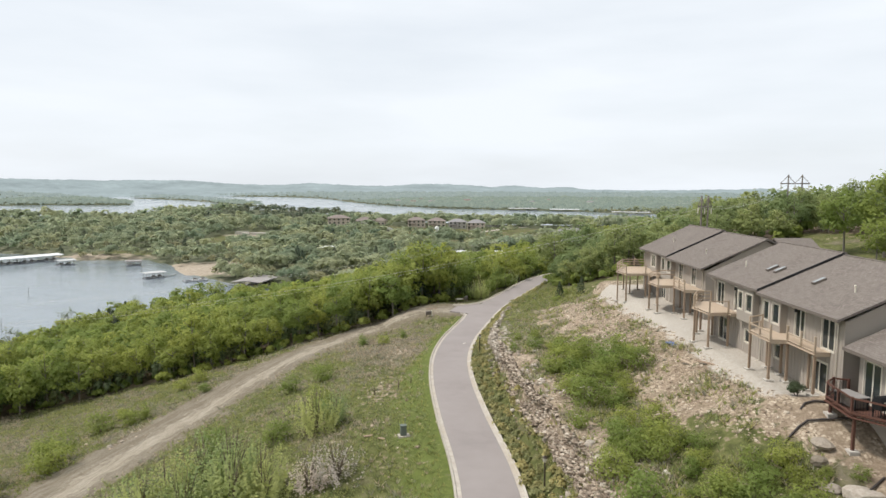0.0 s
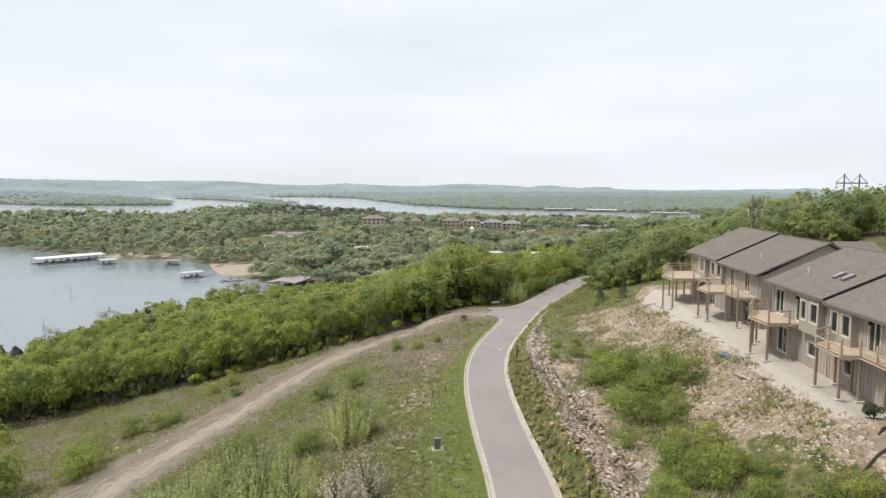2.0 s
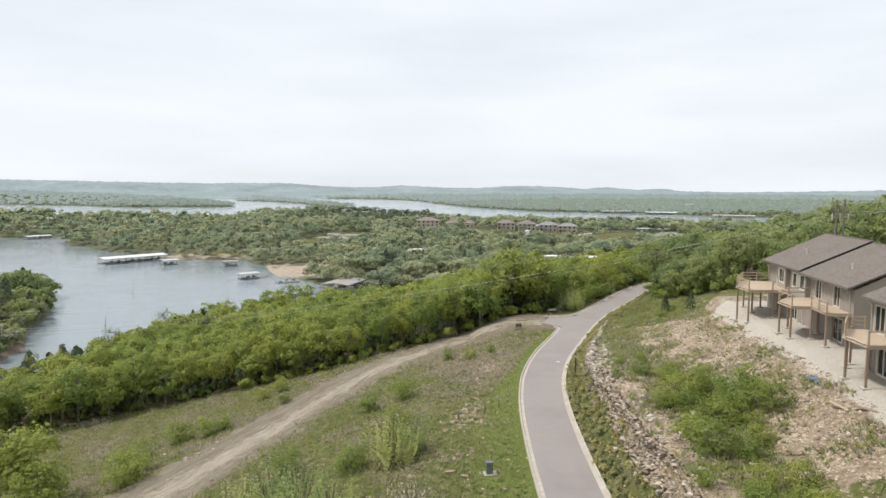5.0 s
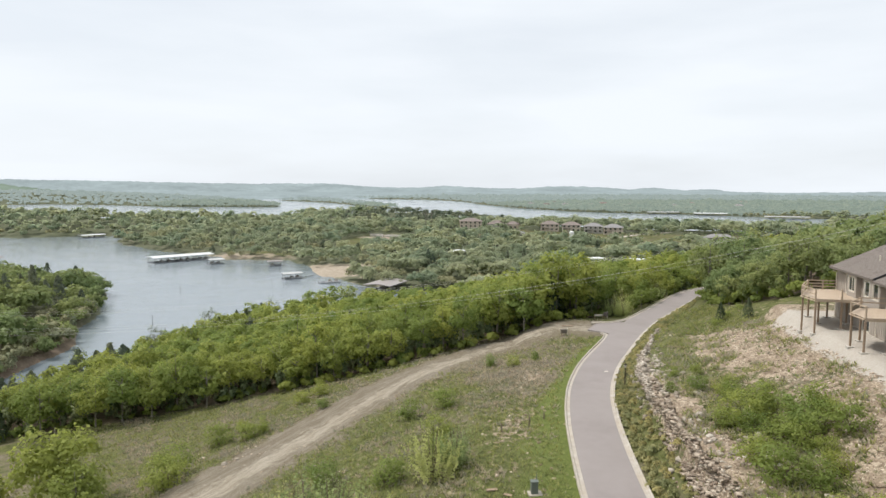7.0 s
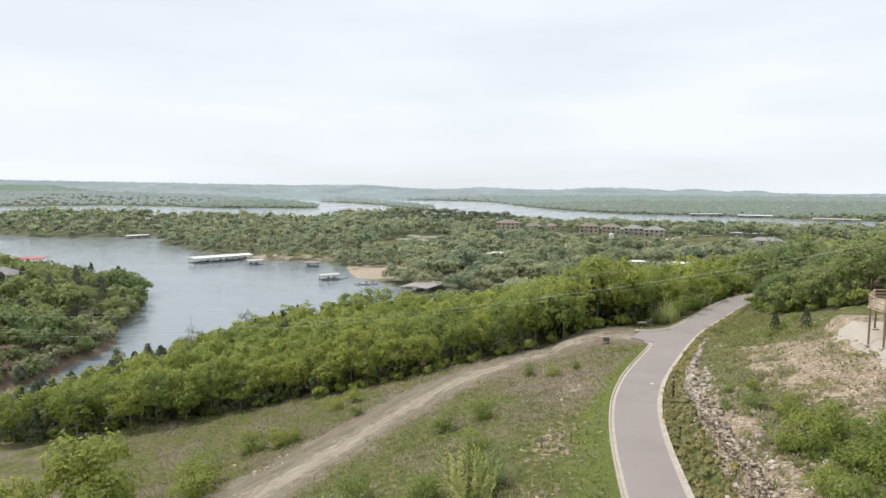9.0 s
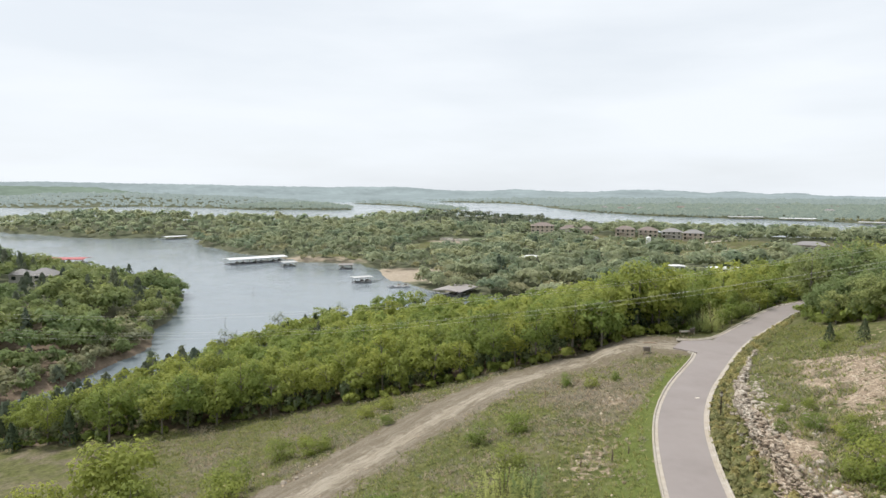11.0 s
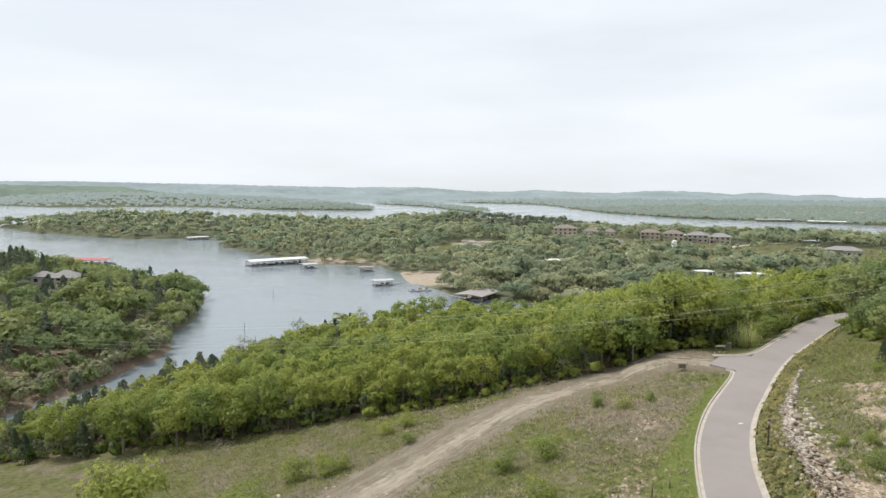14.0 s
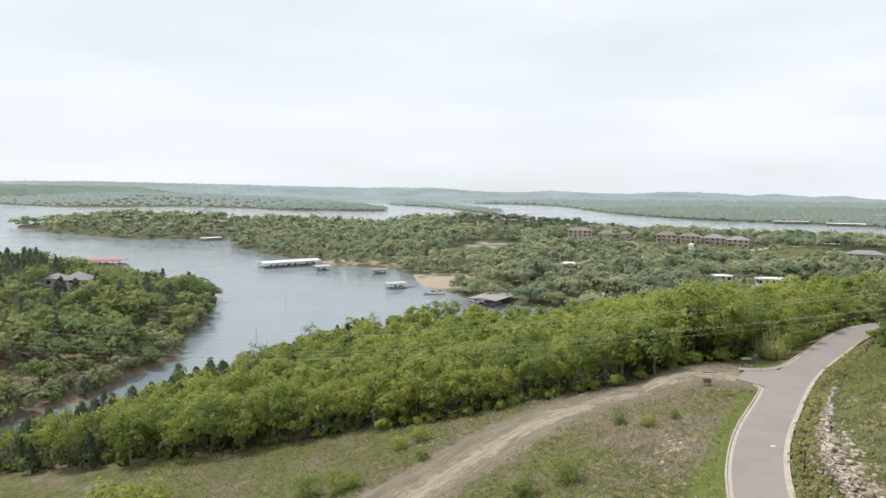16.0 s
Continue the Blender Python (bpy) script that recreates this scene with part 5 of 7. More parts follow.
def deck(outline, z, posts, rails, rail_posts, mat, post_mat, label, balusters=False, group="decks on the lake side"):
    """A raised timber deck; all numbers in the world."""
    cx, cy = sum(p[0] for p in outline) / len(outline), sum(p[1] for p in outline) / len(outline)
    base = height(cx, cy)
    d = thing("deck", cx, cy, base, 0, label, "deck", group)
    L = [(x - cx, y - cy) for x, y in outline]
    zz = z - base
    # boards laid along y, clipped to the outline
    xs = [p[0] for p in L]
    x = min(xs)
    while x < max(xs) - 0.02:
        mid_x, cuts = x + 0.07, []
        for (ax, ay), (bx, by) in zip(L, L[1:] + L[:1]):
            if (ax > mid_x) != (bx > mid_x):
                cuts.append(ay + (by - ay) * (mid_x - ax) / (bx - ax))
        cuts.sort()
        for a, b in zip(cuts[::2], cuts[1::2]):
            bm = bmesh.new()
            block(bm, x, x + 0.134, a - 0.03, b + 0.03, zz - 0.035, zz)
            part("board", bm, mat, d)
        x += 0.142
    bm = bmesh.new()
    for (ax, ay), (bx, by) in zip(L, L[1:] + L[:1]):
        beam(bm, (ax, ay, zz - 0.16), (bx, by, zz - 0.16), 0.05, 0.24) if abs(by - ay) < abs(bx - ax) else beam(bm, (ax, ay, zz - 0.16), (bx, by, zz - 0.16), 0.24, 0.05)
    part("rim_joist", bm, mat, d)
    for px, py in posts:
        g = height(px, py) - base
        bm = bmesh.new()
        block(bm, px - cx - 0.075, px - cx + 0.075, py - cy - 0.075, py - cy + 0.075, g + 0.05, zz - 0.05)
        p = part("post", bm, post_mat, d)
        bm = bmesh.new()
        block(bm, px - cx - 0.28, px - cx + 0.28, py - cy - 0.28, py - cy + 0.28, g - 0.2, g + 0.12)
        part("footing", bm, M_PAD, p, "pale concrete footing")
    for px, py in rail_posts:
        bm = bmesh.new()
        block(bm, px - cx - 0.06, px - cx + 0.06, py - cy - 0.06, py - cy + 0.06, zz, zz + 1.0)
        part("rail_post", bm, mat, d)
    for (ax, ay), (bx, by), zs in rails:
        for dz in zs:
            bm = bmesh.new()
            beam(bm, (ax - cx, ay - cy, zz + dz), (bx - cx, by - cy, zz + dz), 0.06, 0.10)
            part("rail", bm, mat, d)
        if balusters:
            n = max(2, int(math.dist((ax, ay), (bx, by)) / 0.14))
            bm = bmesh.new()
            for k in range(1, n):
                t = k / n
                x, y = ax + (bx - ax) * t - cx, ay + (by - ay) * t - cy
                beam(bm, (x, y, zz + 0.08), (x, y, zz + 0.92), 0.022, sides=5)
            part("balusters", bm, M_BLACK, d, "thin black metal balusters")
    return d


top2 = (0.93, 0.5)
DECK = PAD + FLOOR - 0.03
deck([(24.55, 41.3), (24.55, 48.9), (23.9, 48.9), (22.5, 48.0), (22.45, 44.8), (23.6, 44.7), (23.6, 41.3)], DECK, [(22.55, 47.9), (22.5, 44.9), (23.65, 44.75), (23.65, 41.4), (24.2, 48.6), (24.2, 46.6), (24.2, 43.0)],
     [((23.9, 48.9), (22.5, 48.0), (0.93, 0.45)), ((22.5, 48.0), (22.45, 44.8), (0.5,)), ((23.6, 44.7), (23.6, 41.3), (0.5,))], [(23.85, 48.85), (22.5, 47.95), (22.5, 46.4), (22.5, 44.85), (23.6, 44.75), (23.6, 43.0), (23.6, 41.35)], M_NEWWOOD, M_OLDWOOD, "unfinished new timber deck on tall posts")
deck([(24.55, 54.2), (24.55, 59.8), (23.2, 60.0), (21.85, 57.3), (22.1, 54.4), (23.8, 54.6), (23.8, 54.2)], DECK, [(21.95, 57.1), (22.15, 54.5), (23.8, 54.6), (24.2, 58.8), (23.2, 59.8), (24.0, 61.0)],
     [((21.85, 57.3), (23.2, 60.0), (0.93, 0.62, 0.3)), ((22.1, 54.4), (23.8, 54.6), (0.93,)), ((23.2, 60.0), (24.5, 59.8), (0.93, 0.62, 0.3))], [(21.9, 57.25), (22.5, 58.6), (23.2, 59.9), (22.15, 54.45), (23.75, 54.55), (24.4, 59.8)], M_NEWWOOD, M_OLDWOOD, "new timber deck with partly built railing")
deck([(26.35, 66.4), (26.35, 74.6), (24.2, 74.6), (22.5, 72.1), (22.7, 69.5), (24.4, 69.6), (24.4, 66.4)], DECK, [(22.6, 72.0), (22.75, 69.6), (24.45, 69.5), (24.45, 66.5), (24.2, 74.3), (26.0, 72.0), (26.0, 69.0)],
     [((24.2, 74.6), (26.3, 74.6), top2), ((22.5, 72.1), (24.2, 74.6), top2), ((22.7, 69.5), (22.5, 72.1), (0.93,)), ((24.4, 66.4), (24.4, 69.6), (0.93, 0.5))], [(22.55, 72.1), (22.75, 69.55), (24.2, 74.5), (24.4, 69.55), (24.4, 68.0), (24.4, 66.45)], M_NEWWOOD, M_OLDWOOD, "new timber deck on tall posts above gravel")
deck([(26.35, 78.9), (26.35, 86.0), (23.4, 86.0), (21.5, 81.6), (21.9, 78.9), (24.4, 79.2)], DECK, [(21.65, 81.6), (22.0, 79.0), (23.4, 82.4), (24.4, 79.3), (23.5, 85.7), (25.3, 85.6), (26.0, 82.4)],
     [((21.5, 81.6), (23.4, 86.0), (0.93, 0.62, 0.3)), ((23.4, 86.0), (26.3, 86.0), (0.93, 0.62, 0.3)), ((21.9, 78.9), (21.5, 81.6), top2)], [(21.55, 81.6), (21.95, 78.95), (22.4, 83.8), (23.4, 85.9), (24.35, 79.2), (24.9, 86.0)], M_NEWWOOD, M_OLDWOOD, "new timber deck with stair railing at the row's end")

# the nearest house, with a stained deck
e_house = thing("house", 25.0, 30.8, 25.6, 0, "taupe house with brown shingle roof and glass doors", "house", "row of hillside houses")
bm = bmesh.new()
pierced(bm, 0, 0.2, [-8, 8.2], -0.5, 5.5, [(6.2, 7.7, 2.65, 5.1), (4.0, 5.7, 2.65, 5.1), (0.5, 2.8, 2.65, 5.1), (-3, -1.2, 3.2, 4.7)])
part("front_wall", bm, M_SIDING, e_house)
for y in (-8, 8.0):
    bm = bmesh.new()
    block(bm, 0.2, 11, y, y + 0.2, -0.5, 5.5)
    part("gable_wall", bm, M_SIDING, e_house)
bm = bmesh.new()
block(bm, 3, 3.1, -7.8, 8.0, 0, 5.2)
part("inner_wall", bm, M_TRIM, e_house)
roof_unit(e_house, -0.7, 5.8, 12, -8.4, 8.7, 5.68, 8.6, 0.0)
for a, b, c, d in ((6.2, 7.7, 2.65, 5.1), (4.0, 5.7, 2.65, 5.1), (0.5, 2.8, 2.65, 5.1), (-3, -1.2, 3.2, 4.7)):
    window(e_house, 0, a, b, c, d, c < 3)
EZ = 28.2
deck([(24.95, 31.5), (24.95, 39.6), (24.2, 40.1), (23.2, 39.2), (22.9, 36.2), (24.2, 34.6), (24.2, 31.5)], EZ, [(23.4, 39.0), (23.1, 36.2), (24.3, 34.4), (24.6, 38.5)],
     [((24.2, 40.2), (23.2, 39.2), (0.93, 0.1)), ((23.2, 39.2), (22.9, 36.2), (0.93, 0.1)), ((22.9, 36.2), (24.2, 34.6), (0.93, 0.1)), ((24.2, 34.6), (24.2, 31.6), (0.93, 0.1)), ((24.9, 39.7), (24.2, 40.1), (0.93, 0.1))],
     [(24.2, 40.15), (23.25, 39.15), (23.05, 37.7), (22.95, 36.25), (24.2, 34.65), (24.2, 32.5), (24.85, 39.7)], M_DARKWOOD, M_DARKWOOD, "dark red-brown stained deck with black balusters", True)


def grill(x, y, z):
    g = thing("barbecue_grill", x, y, z, 20, "black barbecue grill on the stained deck", "grill")
    bm = bmesh.new()
    block(bm, -0.55, 0.55, -0.3, 0.3, 0.45, 0.85)
    part("firebox", bm, M_BLACK, g, bevel=0.04)
    bm = bmesh.new()
    tube(bm, [(-0.5, 0, 0.86), (0.5, 0, 0.86)], 0.33, 12)
    part("lid", bm, M_BLACK, g)
    for a in (-0.45, 0.45):
        for b in (-0.22, 0.22):
            bm = bmesh.new()
            beam(bm, (a, b, 0), (a, b, 0.46), 0.05)
            part("leg", bm, M_BLACK, g)
    bm = bmesh.new()
    tube(bm, [(-0.4, -0.36, 0.95), (0.4, -0.36, 0.95)], 0.02, 6)
    part("handle", bm, M_TRIM, g)


M_TABLE = plain("grey_table", (0.27, 0.255, 0.24), 0.5, 0.15, 4)


def patio_box(x, y, z):
    t = thing("patio_table", x, y, z, 10, "covered grey patio table on the stained deck", "table")
    bm = bmesh.new()
    block(bm, -0.5, 0.5, -0.85, 0.85, 0.70, 0.76)
    part("tabletop", bm, M_TABLE, t, bevel=0.02)
    for a in (-0.42, 0.42):
        for b in (-0.75, 0.75):
            bm = bmesh.new()
            beam(bm, (a, b, 0), (a, b, 0.7), 0.07)
            part("leg", bm, M_BLACK, t)
    bm = bmesh.new()
    block(bm, -0.4, 0.4, -0.7, 0.7, 0.12, 0.68)
    part("cover", bm, M_FASCIA, t)


grill(24.4, 35.8, EZ)
patio_box(23.75, 37.6, EZ)


# ---- shrubs and single trees ----
rng = np.random.RandomState(77)


def shrub(x, y, s, label="bright green bush on the rocky slope", group="bushes on the slope"):
    plant("bush", x, y, s * rng.uniform(0.7, 1.2), rng.uniform(0, 6.28), BUSHES[rng.randint(4)], label, "bush", group)


UPPER_THICKET = [(11.0, 70.0), (13.4, 66.5), (16.4, 62.5), (17.2, 55.4), (15.4, 52.2), (12.4, 47.0), (10.2, 50.1), (10.2, 58.2)]
LOWER_THICKET = [(9.6, 37.0), (10.6, 42.0), (12.0, 45.5), (13.4, 48.0), (15.6, 44.6), (16.6, 40.0), (19.0, 36.4), (19.4, 33.0), (17.0, 29.0), (11.0, 28.0)]
for poly, gap, small, large in ((UPPER_THICKET, 1.5, 0.45, 1.3), (LOWER_THICKET, 1.3, 0.45, 1.05)):
    bx, by = rng.uniform(8, 21, 700), rng.uniform(27, 72, 700)
    ok = inside(bx, by, poly) & (ripple(bx, by, 9, 79) > -0.5)
    bx, by = bx[ok], by[ok]
    for k in clear_of(bx, by, gap):
        shrub(bx[k], by[k], rng.uniform(small, large))
for x, y, s in ((7.6, 69.3, 0.45), (9.9, 70.2, 0.6), (8.6, 74.5, 0.5), (10.8, 75.5, 0.45), (12.9, 71.1, 0.6), (17.4, 100.5, 0.5), (19.4, 103.5, 0.6), (21.4, 107.0, 0.7), (9.8, 46.0, 0.8)):
    shrub(x, y, s)
for x, y, s in ((-44.1, 83.2, 1.2), (-40.6, 84.0, 1.2), (-39.3, 85.6, 1.1), (-39.0, 97.0, 1.3), (-37.0, 99.0, 1.2), (-44.3, 73.5, 1.6), (-42.6, 69.8, 1.5), (-18.2, 77.6, 0.95), (-14.9, 80.8, 1.1), (-8.6, 95.6, 0.9), (-11.8, 97.0, 0.8),
                (-43, 87.5, 0.9), (-12.6, 66.2, 1.2), (-13.5, 70.5, 1.2), (-33.5, 91.5, 0.7), (-69, 82.5, 0.9), (-15.8, 60.5, 1.0), (-6.0, 98.6, 0.7), (-22, 62.5, 1.0)):
    shrub(x, y, s, "green bush standing in rough meadow grass", "bushes in the meadow")
for x, y, s in ((18.2, 102.5, 0.42), (20.8, 99.0, 0.45)):
    plant("cedar", x, y, s, rng.uniform(0, 6), CEDARS[rng.randint(3)], "small dark cedar growing on the slope", "tree", "young cedars")
plant("bush", 22.7, 41.6, 0.55, 1.0, (BUSHES[0][0], ("leaves", leaf_mesh("leaves", raised(crown(305, 1.25, 1.0, 14, 90, 0.1), 0.9), M_CEDAR))), "round dark green shrub beside the gravel", "bush", "bushes on the slope")
vf = raised(crown(360, 3.0, 2.7, 60, 46, 0.15, low=-0.7, spread=0.8, lump=(0.2, 0.34)), 3.3)
ROUND_OAK = (OAKS[5][0], ("crown", leaf_mesh("crown", vf, M_LEAF)))
plant("tree", -52.0, 65.9, 1.6, 1.0, ROUND_OAK, "round leafy oak standing alone below the drive", "tree", "lone trees")
plant("tree", -58.6, 62.5, 1.0, 2.0, OAKS[2], "leafy oak beside a larger round oak below the drive", "tree", "lone trees")
plant("tree", -47.4, 62.9, 1.0, 4.0, ROUND_OAK, "leafy oak beside a larger round oak below the drive", "tree", "lone trees")
for x, y, s, k in ((55.0, 82.5, 1.28, 3), (58.5, 80.0, 1.25, 4), (53.0, 87.5, 1.15, 1), (51.5, 78.5, 0.8, 0)):
    plant("tree", x, y, s, rng.uniform(0, 6), OAKS[k], "tall leafy oak on the grassy bank behind the houses", "tree", "lone trees")
for x, y, s in ((20.8, 34.8, 0.4), (22.4, 34.2, 0.35), (20.2, 31.4, 0.55), (21.6, 30.2, 0.5), (23.2, 32.8, 0.35), (19.4, 30.0, 0.6)):
    shrub(x, y, s)
# pale willowy shrubs and one in blossom below the camera
PALE = []
for k in range(2):
    vf = shoots(330 + k, 76, 48, 4.1, 1.45, 0.070)
    PALE.append((("branchwork", bm_mesh("branchwork", stems_bm(20 + k, 14, 3.8, 1.4), M_BARK)), ("leaves", leaf_mesh("leaves", vf, M_WILLOW))))
vf = shoots(340, 70, 22, 2.9, 1.3, 0.06)
BLOOM = (("branchwork", bm_mesh("branchwork", stems_bm(30, 18, 2.8, 1.5), M_BARK)), ("blossom", leaf_mesh("blossom", vf, M_BLOSSOM)))
for x, y, s in ((-18.5, 50.5, 1.45), (-16.2, 49.0, 1.5), (-20.5, 52.0, 1.2), (-14.0, 49.5, 1.2), (-11.9, 60.5, 1.2), (-23.5, 50, 1.2), (-22.5, 47.0, 1.2), (-25.5, 47.5, 1.1), (-19.0, 46.5, 1.2), (-15.5, 46.5, 1.3), (-13.2, 47.0, 1.1), (-17.2, 52.5, 1.3), (-21.0, 48.5, 1.3), (-10.4, 62.4, 0.9)):
    plant("willow_shrub", x, y, s, rng.uniform(0, 6), PALE[rng.randint(2)], "pale yellow-green willowy shrub with thin stems", "shrub", "pale shrubs")
for k, (x, y, s) in enumerate(((7.6, 129, 0.9), (9.4, 132, 1.0), (11.2, 136, 1.2), (8.0, 134, 1.2), (13.4, 141, 1.1), (10.6, 140, 1.3), (15.0, 146, 1.0), (12.4, 147, 1.3), (17.4, 150, 1.1), (6.0, 131.5, 1.0), (19.6, 155, 1.1), (15.4, 152, 1.2))):
    if k % 3:
        plant("tree", x, y, s * 0.5, rng.uniform(0, 6), OAKS[rng.randint(7)], "young leafy tree at the bend of the lane", "tree", "saplings at the bend")
    else:
        plant("willow_shrub", x, y, s, rng.uniform(0, 6), PALE[rng.randint(2)], "pale green sapling at the bend of the lane", "shrub", "saplings at the bend")
plant("blossoming_shrub", -8.2, 49.6, 1.3, 0.3, BLOOM, "shrub with whitish blossom and bare grey twigs", "shrub", "blossoming shrubs")
plant("blossoming_shrub", -10.2, 48.8, 1.15, 2.3, BLOOM, "shrub with whitish blossom and bare grey twigs", "shrub", "blossoming shrubs")

# low olive plants between the kerb and the rock cut
line = fine_road[(fine_road[:, 1] > 30) & (fine_road[:, 1] < 140)]
idx = rng.randint(0, len(line), 6000)
off = 3.2 + 1.7 * rng.rand(6000) ** 1.5
pos = line[idx] - _nl[(fine_road[:, 1] > 30) & (fine_road[:, 1] < 140)][idx] * off[:, None] + rng.normal(size=(6000, 2)) * 0.12
keep = clear_of(pos[:, 0], pos[:, 1], 0.55)
row = along(line[::4].tolist(), 0.46)
row_t = unit(np.gradient(row, axis=0))
row = (row + np.stack([row_t[:, 1], -row_t[:, 0]], 1) * (3.02 + 0.14 * rng.normal(size=(len(row), 1))))[rng.rand(len(row)) < 0.55 + 0.4 * smooth(row[:, 1], 66, 80)]
pos = np.vstack([pos[keep], row])
low_protos = [raised(crown(350 + k, 0.42, 0.34, 6, 15, 0.075, up=0.8), 0.16) for k in range(3)]
M_OLIVE_T = leaf_mat("verge_leaves", (0.28, 0.275, 0.115), (0.42, 0.395, 0.19), 0.45, "tone")
many("verge_plants", low_protos, pos[:, 0], pos[:, 1], land(pos[:, 0], pos[:, 1]), rng.uniform(0.8, 1.7, len(pos)), rng.uniform(0, 6, len(pos)), M_OLIVE_T, rng.rand(len(pos)), "low olive-yellow plants along the kerb", "plants")


# ---- grass ----
def tufts(name, xs, ys, size, mat, tone, label, blades=5):
    n = len(xs)
    zs = land(xs, ys)
    a = rng.uniform(0, math.tau, (n, blades))
    ln = size * rng.uniform(0.6, 1.3, (n, blades))
    lean = rng.uniform(0.5, 1.5, (n, blades))
    root = np.stack([xs[:, None] + 0.12 * np.cos(a) * size, ys[:, None] + 0.12 * np.sin(a) * size, np.broadcast_to(zs[:, None] - 0.03, a.shape)], -1)
    tip = root + np.stack([np.cos(a) * ln * lean, np.sin(a) * ln * lean, ln], -1)
    side = np.stack([-np.sin(a), np.cos(a), 0 * a], -1) * (0.16 * size)
    v = np.stack([root - side, root + side, tip], 2).reshape(-1, 3)
    t = np.repeat(tone, blades * 3)
    return tagged(new(name, fast_mesh(name, v, np.arange(len(v)).reshape(-1, 3), mat, t)), label, "grass", kind="stuff")


M_GRASS = leaf_mat("meadow_grass", (0.22, 0.25, 0.085), (0.34, 0.355, 0.14), 0.5, "tone")
M_STRAW = leaf_mat("dry_grass", (0.30, 0.265, 0.195), (0.45, 0.405, 0.31), 0.5, "tone")
n = 40000
xs, ys = rng.uniform(-75, 4, n), rng.uniform(36, 122, n)
dr, side, _ = near_line(xs, ys, ROAD_LINE)
dt, tside, _ = near_line(xs, ys, TRACK_LINE)
ok = (side > 0) & (dr > 3.2) & (dt > np.where(tside > 0, 4.4 + 1.5 * rng.rand(n), 5.5 + 3.5 * rng.rand(n))) & (wooded(xs, ys) < 0.3) & (xs > -0.9 * ys)
xs, ys, dr, dt = xs[ok], ys[ok], dr[ok], dt[ok]
drier = ripple(xs, ys, 9, 91) * 0.35 + 0.55 * np.exp(-(((xs + 6) / 9) ** 2 + ((ys - 90) / 14) ** 2)) + 0.5 * np.exp(-((dt / 6) ** 2)) - 0.5 * np.exp(-((dr / 6) ** 2)) + rng.normal(size=len(xs)) * 0.15 > 0.16
tufts("meadow_grass", xs[~drier], ys[~drier], 0.27, M_GRASS, rng.rand((~drier).sum()), "rough green meadow grass")
tufts("dry_meadow_grass", xs[drier], ys[drier], 0.32, M_STRAW, rng.rand(drier.sum()), "dry straw-coloured meadow grass")
n = 19000
xs, ys = rng.uniform(6, 24, n), rng.uniform(28, 128, n)
dr, side, _ = near_line(xs, ys, ROAD_LINE)
ok = (side < 0) & (dr > 4.3) & ((ripple(xs, ys, 7, 93) + 0.9 * smooth(ys + 0.6 * xs, 98, 114) - 0.15 * smooth(xs, 10, 13.5) * smooth(ys, 66, 78) + 0.7 * ((xs < 13) & (dr > 8)) - 0.06 * (xs > 15) - 0.10 * (xs > 17.5) + rng.normal(size=n) * 0.4) > 0.25) & (xs < 21.5)
xs, ys = xs[ok], ys[ok]
sel = rng.rand(len(xs)) < 0.6 + 0.3 * smooth(ys, 85, 100)
tufts("slope_grass", xs[sel], ys[sel], 0.36, M_GRASS, rng.rand(sel.sum()), "tufts of green grass on the stony slope")
tufts("slope_dry_grass", xs[~sel], ys[~sel], 0.36, M_STRAW, rng.rand((~sel).sum()), "tufts of dry grass on the stony slope")


# ---- stones ----
def stone_shape(seed, flat=0.6):
    r = np.random.RandomState(seed)
    bm = bmesh.new()
    bmesh.ops.create_cube(bm, size=1.5)
    bmesh.ops.triangulate(bm, faces=bm.faces[:])
    bm.verts.index_update()
    v = np.array([q.co[:] for q in bm.verts])
    f = np.array([[q.index for q in p.verts] for p in bm.faces])
    bm.free()
    v = v * r.uniform(0.65, 1.25, (len(v), 1)) * (1.0, r.uniform(0.6, 0.95), flat)
    return v, f


def stone_mat(name, lo, mid_c, hi, own):
    m = Mat(name, 0.92, 0, 0.15)
    r = m.island() if own else m.chance()
    c = m.ramp(m.math("ADD", m.math("MULTIPLY", r, 0.75), m.math("MULTIPLY", m.noise(1.7, 5, 0.7), 0.25)), (0.15, lo), (0.5, mid_c), (0.9, hi))
    c = m.mix(m.span(m.noise(5, 5, 0.75), 0.42, 0.68, 0, 0.6), c, m.mix(1.0, c, (0.55, 0.5, 0.45), "MULTIPLY"))
    m.color(c)
    m.bump(m.noise(6, 5, 0.7), 0.04)
    return m.m


M_LEDGE = stone_mat("cut_rock", (0.21, 0.165, 0.125), (0.37, 0.305, 0.235), (0.56, 0.49, 0.40), True)
M_STONE = stone_mat("field_stone", (0.24, 0.185, 0.135), (0.42, 0.34, 0.255), (0.62, 0.545, 0.44), True)
M_BOULDER = stone_mat("boulder_stone", (0.21, 0.18, 0.14), (0.31, 0.27, 0.22), (0.44, 0.395, 0.335), False)
STONES = [stone_shape(k, 0.5 + 0.07 * k) for k in range(6)]


def litter_stones(name, xs, ys, sizes, label):
    zs = land(xs, ys) - 0.12 * sizes
    many(name, STONES, xs, ys, zs, sizes, rng.uniform(0, 6, len(xs)), M_STONE, np.zeros(len(xs)), label, "stones")


